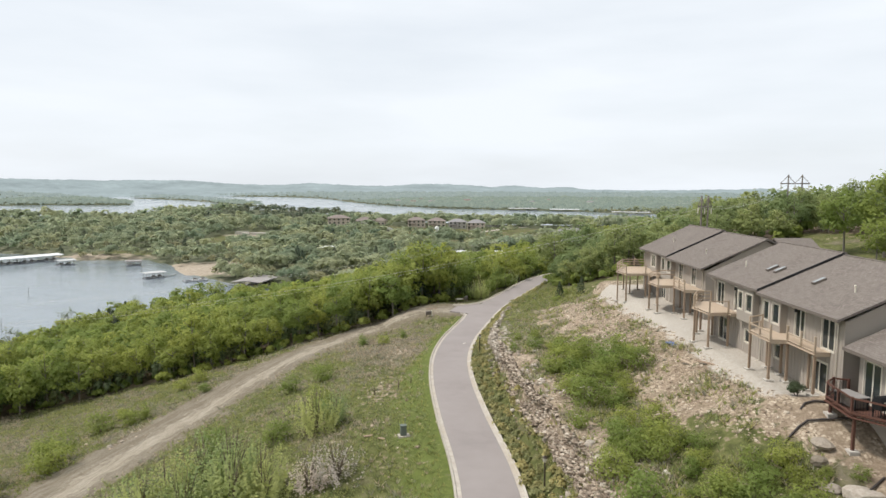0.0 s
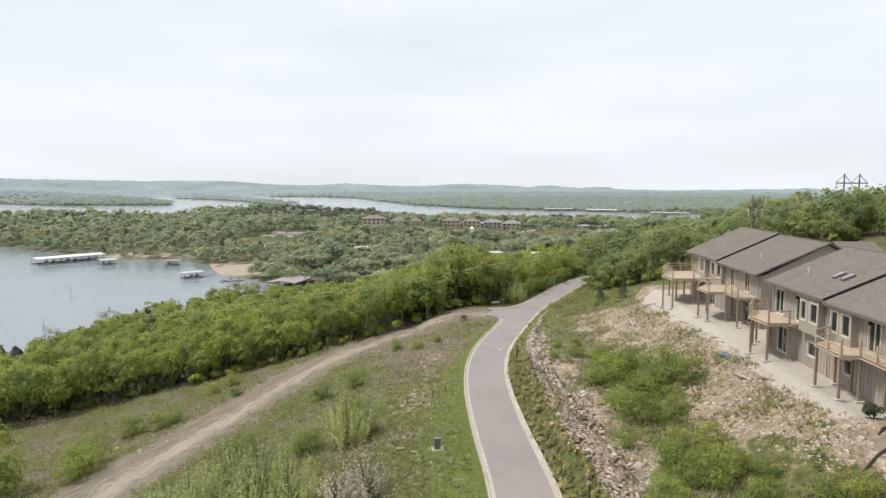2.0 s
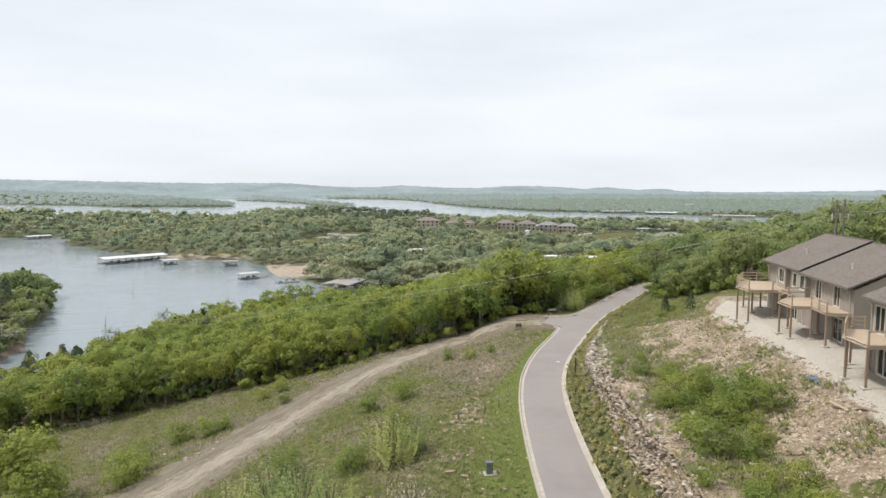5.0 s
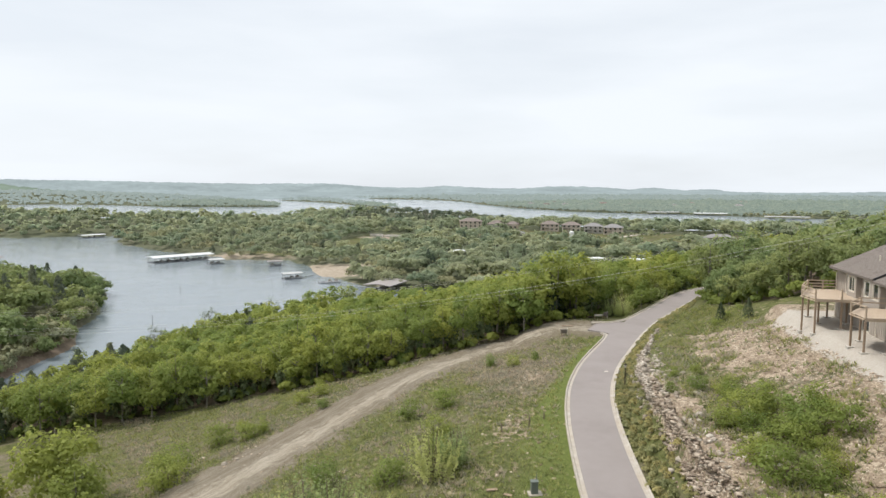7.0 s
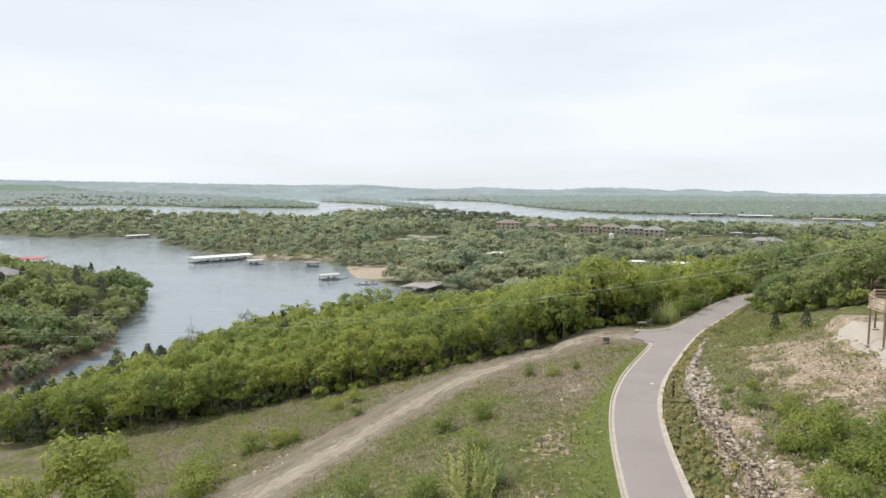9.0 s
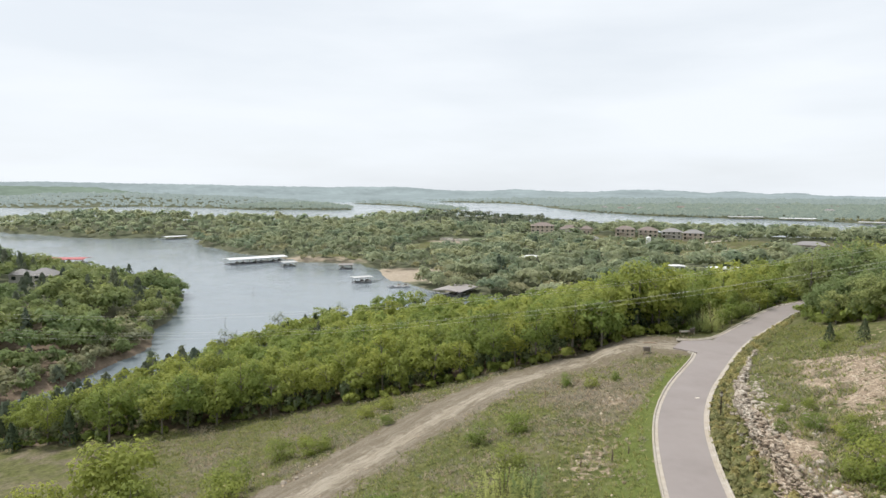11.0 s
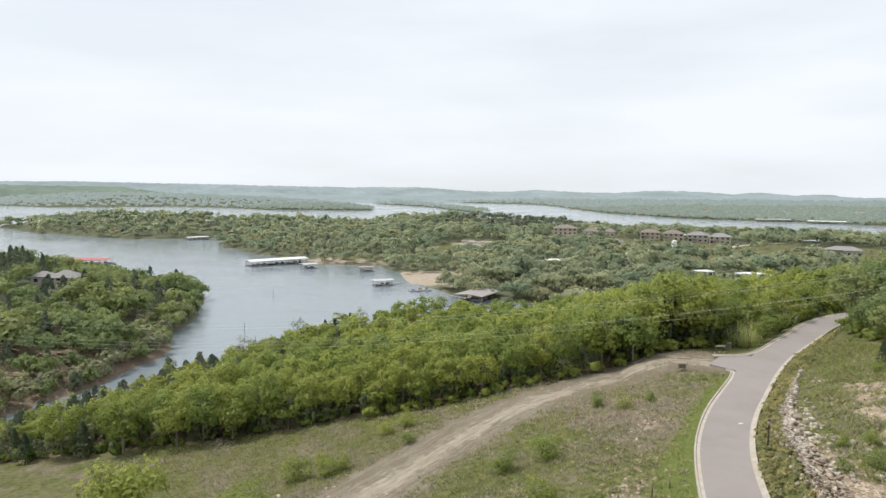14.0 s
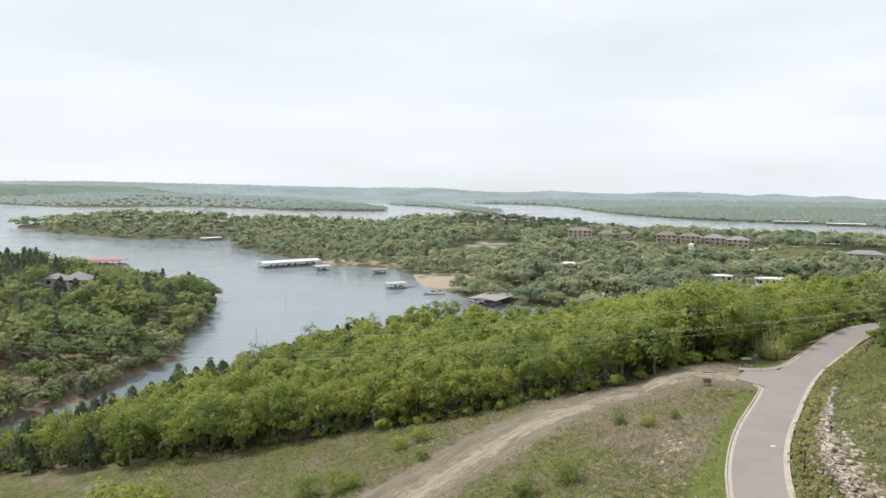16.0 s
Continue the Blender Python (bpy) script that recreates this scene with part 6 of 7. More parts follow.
n = 19000
xs, ys = rng.uniform(6, 21.6, n), rng.uniform(28, 100, n)
dr, side, _ = near_line(xs, ys, ROAD_LINE)
band = 0.30 * smooth(dr, 4.6, 5.4) * (1 - smooth(dr, 7, 9)) * (1 - smooth(ys, 62, 76)) + 0.75 * smooth(xs, 13, 18) * smooth(ys + 1.6 * np.maximum(0, xs - 15), 42, 50) * (1 - smooth(ys + 0.6 * xs, 98, 108)) + 0.12
ok = (side < 0) & (dr > 4.2) & (rng.rand(n) < band + 0.3 * ripple(xs, ys, 6, 95))
xs, ys = xs[ok], ys[ok]
litter_stones("slope_stones", xs, ys, 0.05 + 0.13 * rng.rand(len(xs)) ** 3.0, "scattered tan limestone rubble on the slope")
# pale blocks along the rim and the foot of the rock cut and among the bushes
M_PALESTONE = stone_mat("pale_limestone", (0.27, 0.23, 0.18), (0.42, 0.37, 0.305), (0.60, 0.55, 0.47), True)
near_road = fine_road[(fine_road[:, 1] > 34) & (fine_road[:, 1] < 92)]
pk = rng.randint(0, len(near_road), 620)
away = np.where(rng.rand(620) < 0.62, rng.normal(6.5, 0.45, 620), rng.normal(4.9, 0.25, 620))
away = np.where((rng.rand(620) < 0.3) & (near_road[pk, 1] < 70), rng.uniform(7, 11, 620), away)
clump = ripple(near_road[pk, 0], near_road[pk, 1], 7, 97) + 0.5 * smooth(near_road[pk, 1], 62, 74) > -0.15
rim = (near_road[pk] - _nl[(fine_road[:, 1] > 34) & (fine_road[:, 1] < 92)][pk] * away[:, None] + rng.normal(size=(620, 2)) * 0.3)[clump]
sz = 0.10 + 0.24 * rng.rand(len(rim)) ** 2.2
many("rim_stones", STONES, rim[:, 0], rim[:, 1], land(rim[:, 0], rim[:, 1]) + 0.1 * sz, sz, rng.uniform(0, 6, len(rim)), M_PALESTONE, np.zeros(len(rim)), "whitish limestone blocks along the rim of the rock cut", "stones")
# pale stones lying out in the meadow and along the drive
cx = np.array([(-6.5, 73), (-5.6, 69), (-5, 91), (-3.2, 57.5), (-38, 78), (-36, 97), (-8, 86), (-30, 108), (-46, 78)])
pick = cx[rng.randint(0, len(cx), 420)] + rng.normal(size=(420, 2)) * (1.5, 2.2)
litter_stones("meadow_stones", pick[:, 0], pick[:, 1], 0.06 + 0.2 * rng.rand(420) ** 3, "pale stones lying in the meadow")
spread = rng.uniform(0, 1, (900, 2)) * (60, 70) + (-62, 45)
ok = (near_line(spread[:, 0], spread[:, 1], ROAD_LINE)[0] > 3.5) & (near_line(spread[:, 0], spread[:, 1], TRACK_LINE)[0] > 3.5) & (wooded(spread[:, 0], spread[:, 1]) < 0)
spread = spread[ok]
litter_stones("drive_stones", spread[:, 0], spread[:, 1], 0.05 + 0.10 * rng.rand(len(spread)) ** 3, "small stones scattered in rough grass")

# broken ledges of the rock cut
sel = (fine_road[:, 1] > 29) & (fine_road[:, 1] < 108)
ln = along(fine_road[sel][::3].tolist(), 0.21)
tg = np.gradient(ln, axis=0)
tg /= np.linalg.norm(tg, axis=1)[:, None]
right = np.stack([tg[:, 1], -tg[:, 0]], 1)
vs = []
cube = np.array([(x, y, z) for z in (-1, 1) for x, y in ((-1, -1), (1, -1), (1, 1), (-1, 1))], float)
cf = np.array([(3, 2, 1, 0), (4, 5, 6, 7), (0, 1, 5, 4), (1, 2, 6, 5), (2, 3, 7, 6), (3, 0, 4, 7)])
for k in range(len(ln)):
    lo_p, hi_p = ln[k] + right[k] * 4.8, ln[k] + right[k] * 6.6
    z_lo, z_hi = height(*lo_p), height(*hi_p)
    for level in range(max(2, int((z_hi - z_lo) / 0.095))):
        if rng.rand() < 0.2:
            continue
        g = z_lo + (level + 0.4 + rng.uniform(-0.5, 0.5)) * 0.095
        share = (g - z_lo) / max(0.3, z_hi - z_lo)
        d = 5.15 + (0.6 - 0.35 * min(1, max(0, (ln[k][1] - 66) / 12))) * share + 0.22 * math.sin(k * 0.035 + level * 0.25) + 0.12 * math.sin(k * 0.15) + rng.normal() * 0.08
        p = ln[k] + right[k] * d + tg[k] * rng.normal() * 0.25
        sz = np.array((rng.uniform(0.08, 0.2), rng.uniform(0.04, 0.11) + 0.25 * rng.rand() ** 4, rng.uniform(0.02, 0.045) + 0.09 * rng.rand() ** 4))
        a = math.atan2(tg[k][1], tg[k][0]) - math.pi / 2 + rng.normal() * 0.8
        v = cube * sz * (1 + 0.34 * np.clip(rng.normal(size=(8, 3)), -1.6, 1.6))
        v[:, 2] += 0.09 * rng.normal() * v[:, 1] + 0.15 * rng.normal() * v[:, 0]
        w = np.stack([v[:, 0] * math.cos(a) - v[:, 1] * math.sin(a) + p[0], v[:, 0] * math.sin(a) + v[:, 1] * math.cos(a) + p[1], v[:, 2] + g], 1)
        vs.append(w)
uv = [w[:, 1].mean() > 72 + 5 * math.sin(7 * w[0, 0]) for w in vs]
for pale, mat, lb in ((False, M_LEDGE, "broken limestone ledges of a roadside rock cut"), (True, M_PALESTONE, "pale broken limestone ledges where the rock cut runs out")):
    some = [w for w, p in zip(vs, uv) if p == pale]
    tagged(new("rock_ledges", fast_mesh("rock_ledges", np.vstack(some), np.vstack([cf + 8 * k for k in range(len(some))]), mat)), lb, "rock", kind="stuff")


def boulder(x, y, s, flat, seed):
    bm = bmesh.new()
    bmesh.ops.create_icosphere(bm, subdivisions=2, radius=1)
    r = random.Random(seed)
    ph = [r.uniform(0, 6) for _ in range(6)]
    for q in bm.verts:
        c = q.co
        k = 1 + 0.20 * math.sin(2.1 * c.x + ph[0]) + 0.16 * math.sin(2.7 * c.y + ph[1]) + 0.12 * math.sin(4 * c.z + ph[2]) + r.uniform(-0.07, 0.07)
        q.co = Vector((c.x * k, c.y * k * 0.75, c.z * k * flat)) * s
    me = bm_mesh("boulder", bm, M_BOULDER)
    ob = new("boulder", me)
    ob.matrix_basis = pose(x, y, height(x, y) + 0.25 * s * flat, 0, 0, r.uniform(0, 360))
    return tagged(ob, "weathered pale limestone boulder lying on the slope", "boulder", "boulders")


for k, (x, y, s, fl) in enumerate(((21.8, 36.9, 0.75, 0.5), (21.0, 35.9, 0.55, 0.45), (21.9, 33.0, 1.0, 0.55), (22.6, 31.6, 0.9, 0.5), (20.6, 33.6, 0.5, 0.5), (7.2, 84.3, 0.5, 0.5), (7.6, 82.8, 0.55, 0.5), (6.8, 83.2, 0.4, 0.5), (8.2, 81.2, 0.45, 0.5),
                                    (9.6, 76.0, 0.35, 0.5), (10.2, 73.6, 0.4, 0.5), (10.6, 71.0, 0.35, 0.5), (9.0, 63.2, 0.4, 0.5), (9.8, 55.6, 0.4, 0.45), (9.9, 43.0, 0.45, 0.5), (6.4, 80.8, 0.3, 0.6), (-39, 75.6, 0.4, 0.6), (-38.2, 76.6, 0.3, 0.6), (11.2, 68.4, 0.35, 0.5))):
    boulder(x, y, s, fl, k)


# ---- lamps, boxes and pipes ----
M_POST = plain("dark_bronze", (0.055, 0.043, 0.035), 0.5, 0.2, 5, metal=0.4)
M_LANTERN = Mat("lantern_glass", 0.2, 0, 0.5).color((0.50, 0.47, 0.40)).m
M_BOXGREEN = plain("grey_green_steel", (0.13, 0.15, 0.13), 0.5, 0.15, 4)


def lamp_post(x, y):
    l = thing("lamp_post", x, y, height(x, y), 0, "short dark bronze lamp post beside the kerb", "lamp post", "lamp posts on the lane")
    bm = bmesh.new()
    tube(bm, [(0, 0, -0.2), (0, 0, 0.3), (0, 0, 2.15)], [0.09, 0.065, 0.055], 8)
    part("pole", bm, M_POST, l)
    bm = bmesh.new()
    tube(bm, [(0, 0, 2.12), (0, 0, 2.2), (0, 0, 2.45)], [0.07, 0.13, 0.16], 6)
    part("lantern", bm, M_LANTERN, l, "frosted lantern")
    bm = bmesh.new()
    tube(bm, [(0, 0, 2.45), (0, 0, 2.52), (0, 0, 2.62)], [0.20, 0.12, 0.02], 6)
    part("cap", bm, M_POST, l)


lamp_post(4.75, 83.6)
lamp_post(7.2, 44.9)


def pedestal(x, y, rz):
    p = thing("utility_box", x, y, height(x, y), rz, "grey-green utility box on a small concrete pad", "utility box")
    bm = bmesh.new()
    block(bm, -0.45, 0.55, -0.4, 0.4, -0.15, 0.08)
    part("pad", bm, M_CONCRETE, p)
    bm = bmesh.new()
    block(bm, -0.25, 0.25, -0.22, 0.22, 0.08, 0.95)
    part("cabinet", bm, M_BOXGREEN, p, bevel=0.03)
    bm = bmesh.new()
    slab(bm, [(-0.28, -0.25), (0.28, -0.25), (0.28, 0.25), (-0.28, 0.25)], 0.95, 1.0)
    part("lid", bm, M_BOXGREEN, p)
    bm = bmesh.new()
    beam(bm, (0.18, 0.16, 0.9), (0.22, 0.2, 1.55), 0.04)
    part("marker", bm, M_BOXGREEN, p)


pedestal(-3.4, 56.2, 15)


def mailbox(x, y, rz, label):
    p = thing("letter_box", x, y, height(x, y), rz, label, "letter box")
    bm = bmesh.new()
    block(bm, -0.45, 0.45, -0.25, 0.25, 0.35, 0.95)
    part("box", bm, M_FASCIA, p, bevel=0.04)
    for a in (-0.35, 0.35):
        bm = bmesh.new()
        beam(bm, (a, 0, -0.2), (a, 0, 0.36), 0.09)
        part("leg", bm, M_OLDWOOD, p)
    bm = bmesh.new()
    block(bm, 0.52, 0.62, -0.06, 0.06, -0.2, 1.05)
    part("marker_post", bm, M_TRIM, p, "pale marker post")


mailbox(-2.4, 110.6, 20, "dark brown box with a pale marker post in dry grass")
mailbox(4.4, 126.0, 60, "dark brown box at the verge by the wood")
sign = thing("road_sign", 3.2, 125.2, height(3.2, 125.2), 200, "low white sign board on two posts", "sign")
bm = bmesh.new()
block(bm, -0.8, 0.8, -0.03, 0.03, 0.45, 0.75)
part("board", bm, M_TRIM, sign)
for a in (-0.7, 0.7):
    bm = bmesh.new()
    beam(bm, (a, 0.05, -0.2), (a, 0.05, 0.8), 0.08)
    part("leg", bm, M_OLDWOOD, sign)
stake = thing("marker_stake", -13.4, 90.2, height(-13.4, 90.2), 0, "thin wooden stake standing beside the gravel drive", "stake")
bm = bmesh.new()
beam(bm, (0, 0, -0.2), (0.05, 0, 1.6), 0.07)
part("stake", bm, M_OLDWOOD, stake)
M_PIPE = plain("black_pipe", (0.05, 0.042, 0.038), 0.6, 0.2, 5)
for pts in ([(24.0, 39.9, 0.10), (23.1, 40.2, 0.12), (22.5, 40.2, 0.1), (22.1, 39.9, 0.0)], [(24.5, 38.3, 0.1), (22.8, 38.6, 0.12), (21.9, 38.7, 0.14), (21.2, 38.4, 0.1), (20.2, 37.7, 0.08), (19.0, 36.4, 0.05)], [(23.5, 34.0, 0.1), (21.6, 32.8, 0.2), (20.0, 32.6, 0.1)]):
    g = [Vector((x, y, height(x, y) + z)) for x, y, z in pts]
    bm = bmesh.new()
    tube(bm, [g[0].lerp(g[1], k / 3) for k in range(3)] + [q for a, b in zip(g[1:], g[2:]) for q in (a, a.lerp(b, 0.5))] + [g[-1]], 0.065, 8)
    tagged(new("drain_pipe", bm_mesh("drain_pipe", bm, M_PIPE)), "black corrugated drain pipe lying on rubble", "pipe", "drain pipes")
bm = bmesh.new()
block(bm, -0.15, 0.15, -1.0, 1.0, 0.0, 0.06)
plank = new("plank", bm_mesh("plank", bm, M_NEWWOOD))
plank.matrix_basis = pose(20.0, 52.6, height(20.0, 52.6) + 0.08, 10, 0, 35)
tagged(plank, "loose pale timber plank on the stony slope", "plank")


M_TARP = plain("blue_tarp", (0.11, 0.15, 0.27), 0.6, 0.2, 5)
bm = bmesh.new()
bmesh.ops.create_grid(bm, x_segments=6, y_segments=5, size=0.5)
for q in bm.verts:
    q.co.z = 0.10 * math.sin(7 * q.co.x) * math.cos(5 * q.co.y) + 0.12
    q.co.x *= 0.8 + 0.3 * math.sin(9 * q.co.y)
bmesh.ops.solidify(bm, geom=bm.faces[:], thickness=0.02)
tarp = new("tarp", bm_mesh("tarp", bm, M_TARP))
tarp.matrix_basis = pose(20.3, 57.9, height(20.3, 57.9) - 0.02, 8, 0, 30)
tagged(tarp, "crumpled scrap of blue tarpaulin on the stony slope", "tarpaulin")
for x, y, rz, w, label in ((-6.5, 56.5, 25, 0.42, "pale board lying in the grass near a utility box"), (-5.3, 56.0, -10, 0.3, "short pale board lying in the grass near a utility box"), (20.9, 51.2, -48, 0.95, "loose bleached board on the stony slope"), (-2.0, 116.9, 15, 1.0, "pale stone slab at the end of the drive")):
    bm = bmesh.new()
    block(bm, -w, w, -0.14, 0.14, 0.0, 0.07)
    b = new("board", bm_mesh("board", bm, M_OLDWOOD))
    b.matrix_basis = pose(x, y, height(x, y) + 0.06, 3, 2, rz)
    tagged(b, label, "board")
bm = bmesh.new()
block(bm, -0.22, 0.22, -0.14, 0.14, 0.0, 0.02)
scrap = new("paper_scrap", bm_mesh("paper_scrap", bm, M_TRIM))
scrap.matrix_basis = pose(3.0, 89.8, bed(89.8) + 0.022, 0, 0, 20)
tagged(scrap, "white scrap of paper lying on the asphalt", "paper")
for x, y, h in ((-4.9, 71.9, 1.1), (-7.4, 70.5, 0.8), (-3.6, 73.5, 0.7)):
    bm = bmesh.new()
    tube(bm, [(0, 0, -0.2), (0.06, 0.02, h * 0.6), (0.02, 0.12, h)], [0.09, 0.07, 0.03], 6)
    q = new("dead_stump", bm_mesh("dead_stump", bm, M_BARK))
    q.matrix_basis = pose(x, y, height(x, y))
    tagged(q, "dark dead stump standing in dry meadow grass", "stump", "stumps in the meadow")


# ---- power line ----
M_POLE = plain("grey_pole", (0.20, 0.175, 0.15), 0.85, 0.25, 3)


def h_frame(x, y, top, half, rz, label):
    z = height(x, y)
    p = thing("power_pylon", x, y, z, rz, label, "pylon", "power line pylons")
    h = top - z
    for s in (-1, 1):
        bm = bmesh.new()
        tube(bm, [(s * half, 0, -0.5), (s * half, 0, h)], [0.17, 0.12], 8)
        part("pole", bm, M_POLE, p)
    bm = bmesh.new()
    beam(bm, (-half * 2.1, 0, h - 1.6), (half * 2.1, 0, h - 1.6), 0.16, 0.2)
    part("crossarm", bm, M_POLE, p)
    for s in (-1, 1):
        bm = bmesh.new()
        beam(bm, (s * half, 0.05, h - 0.2), (s * half * 2.1, 0.05, h - 1.55), 0.08)
        part("brace", bm, M_POLE, p)
        bm = bmesh.new()
        beam(bm, (s * half, 0.12, h - 4.2), (-s * half, 0.12, h - 7.2), 0.12)
        part("brace", bm, M_POLE, p)
        bm = bmesh.new()
        beam(bm, (s * half, 0.05, h - 0.2), (0, 0.05, h - 1.55), 0.08)
        part("brace", bm, M_POLE, p)
    for q in (-2, 0, 2):
        bm = bmesh.new()
        tube(bm, [(q * half, 0, h - 1.7), (q * half, 0, h - 2.0), (q * half, 0, h - 2.7)], [0.03, 0.09, 0.07], 6)
        part("insulator", bm, M_TRIM, p)
    return p


h_frame(63.2, 120, 43.0, 1.25, 0, "grey timber H-frame power pylon with cross braces")
h_frame(38.3, 97.5, 39.5, 0.48, 0, "pair of grey timber power poles behind the houses")
M_WIRE = plain("aluminium_wire", (0.5, 0.5, 0.46), 0.6, 0.1, 3)
for k, (dy, dz, sag) in enumerate(((-1.6, 0.0, 16.0), (0.0, 0.35, 16.3), (1.6, 0.0, 16.0), (-0.9, 1.6, 14.8), (0.9, 1.6, 14.8))):
    a, b = Vector((38.3, 97 + dy, 37.6 + dz)), Vector((-241, 92 + 2 * dy, 31.0 + dz))
    bm = bmesh.new()
    tube(bm, [a.lerp(b, t) - Vector((0, 0, sag * 4 * t * (1 - t))) for t in [q / 48 for q in range(49)]], 0.008, 4)
    tagged(new("power_wire", bm_mesh("power_wire", bm, M_WIRE)), "thin grey power wire sagging across the valley", "wire", "power wires")
    bm = bmesh.new()
    c = Vector((63.2 + dy * 0.8, 120, 41.2 + dz * 0.6))
    tube(bm, [a.lerp(c, t) - Vector((0, 0, 1.2 * 4 * t * (1 - t))) for t in [q / 8 for q in range(9)]], 0.014, 4)
    tagged(new("power_wire", bm_mesh("power_wire", bm, M_WIRE)), "thin grey power wire between the pylons", "wire", "power wires")
far_post = h_frame(-240.5, 92, 33.5, 1.6, 90, "grey timber H-frame power pylon in the woods")


# ---- docks on the lake ----
M_ROOFWHITE = plain("white_metal_roof", (0.66, 0.67, 0.66), 0.5, 0.06, 1.5)
M_ROOFTAN = plain("faded_metal_roof", (0.29, 0.265, 0.25), 0.6, 0.12, 1.5)
M_ROOFPALE = plain("pale_grey_roof", (0.46, 0.46, 0.45), 0.5, 0.08, 1.5)
M_ROOFRED = plain("red_metal_roof", (0.43, 0.12, 0.115), 0.5, 0.12, 1.5)
M_FLOAT = plain("dock_float", (0.24, 0.25, 0.26), 0.8, 0.2, 2)
M_HULL = plain("white_hull", (0.62, 0.62, 0.60), 0.3, 0.08, 2)


def dock(x, y, rz, length, width, roof_mat, label, roof_z=3.0, bays=4, boats=True, ramp=None):
    """A floating covered dock of slips; length along its own x."""
    d = thing("boat_dock", x, y, 0, rz, label, "dock", "docks on the lake")
    L, W = length / 2, width / 2
    for y0, y1 in ((-W, -W + 1.2), (W - 1.2, W)):
        bm = bmesh.new()
        block(bm, -L, L, y0, y1, -0.3, 0.42)
        part("walkway", bm, M_FLOAT, d)
    for k in range(bays + 1):
        q = -L + 0.4 + k * (2 * L - 0.8) / bays
        bm = bmesh.new()
        block(bm, q - 0.4, q + 0.4, -W + 1.2, W - 1.2, -0.25, 0.40)
        part("finger", bm, M_FLOAT, d)
        if roof_mat:
            for s in (-W + 0.6, W - 0.6):
                bm = bmesh.new()
                beam(bm, (q, s, 0.4), (q, s, roof_z), 0.16)
                part("post", bm, M_POLE, d)
    if roof_mat:
        bm = bmesh.new()
        prof = [(-W - 0.5, roof_z), (0, roof_z + 0.05 * width), (W + 0.5, roof_z), (W + 0.5, roof_z - 0.3), (0, roof_z + 0.05 * width - 0.25), (-W - 0.5, roof_z - 0.3)]
        rings = [[bm.verts.new((a, b, c)) for b, c in prof] for a in (-L - 0.6, L + 0.6)]
        for k in range(6):
            bm.faces.new((rings[0][k], rings[0][(k + 1) % 6], rings[1][(k + 1) % 6], rings[1][k]))
        for ring in rings:
            bm.faces.new((ring[0], ring[1], ring[4], ring[5]))
            bm.faces.new((ring[1], ring[2], ring[3], ring[4]))
        part("roof", bm, roof_mat, d)
    if ramp:
        bm = bmesh.new()
        beam(bm, (L * ramp[0], W * ramp[1], 0.35), (ramp[2], ramp[3], 0.6), 0.9, 0.15)
        part("gangway", bm, M_FLOAT, d)
    if boats:
        m, c, s = pose(x, y, 0, 0, 0, rz), 0, 2 * L / bays
        for k in range(bays):
            if (k * 7 + int(abs(x))) % 3 == 0:
                continue
            b = thing("boat", 0, 0, 0, 0, "small white motor boat moored in a slip", "boat", "boats in the docks")
            b.matrix_basis = m @ pose(-L + s * (k + 0.5), 0, 0.05, 0, 0, 90)
            bl = min(width * 0.62, 6.0) / 2
            bm = bmesh.new()
            ring_lo, ring_hi = [], []
            for px, py in ((-bl, -0.8), (bl * 0.4, -0.9), (bl, 0), (bl * 0.4, 0.9), (-bl, 0.8)):
                ring_lo.append(bm.verts.new((px * 0.9, py * 0.7, -0.1)))
                ring_hi.append(bm.verts.new((px, py, 0.75)))
            bm.faces.new(ring_lo[::-1])
            bm.faces.new(ring_hi)
            for q in range(5):
                bm.faces.new((ring_lo[q], ring_lo[(q + 1) % 5], ring_hi[(q + 1) % 5], ring_hi[q]))
            part("hull", bm, M_HULL, b)
            bm = bmesh.new()
            block(bm, -bl * 0.4, bl * 0.3, -0.6, 0.6, 0.75, 1.25)
            part("cover", bm, M_FASCIA, b)


dock(-216, 341, 57, 33, 10, M_ROOFWHITE, "long covered boat dock with a white metal roof", 3.2, 9)
dock(-190, 332, 50, 7, 6.5, M_ROOFPALE, "small covered boat dock with a pale roof", 2.6, 2)
dock(-155, 331, 20, 6.5, 5.5, M_ROOFTAN, "small covered boat dock near the beach", 2.6, 2)
dock(-126, 287, 45, 8, 4.6, M_ROOFPALE, "covered boat dock with a pale roof and a gangway", 2.6, 3, True, (1, 0, 11, 3))
dock(-105, 279, 35, 9, 5, None, "open dock with boats moored along it", 2.6, 3)
dock(-75, 264, 80, 17, 11, M_ROOFTAN, "covered boat dock with a faded tan roof", 3.1, 4, True, (0, 1, 2, 14))
dock(-314, 304, 25, 22, 11, M_ROOFRED, "covered boat dock with a red metal roof", 3.0, 6)
dock(-384, 478, 70, 18, 7, M_ROOFWHITE, "low covered dock below the wooded point", 2.4, 4)
dock(128, 1078, 8, 46, 13, M_ROOFPALE, "long marina dock with a pale roof across the lake", 3.6, 8, False)
dock(190, 1040, -12, 44, 13, M_ROOFWHITE, "long marina dock with a white roof across the lake", 3.6, 8, False)
dock(268, 950, -18, 52, 12, M_ROOFPALE, "long marina dock with a pale roof across the lake", 3.4, 8, False)
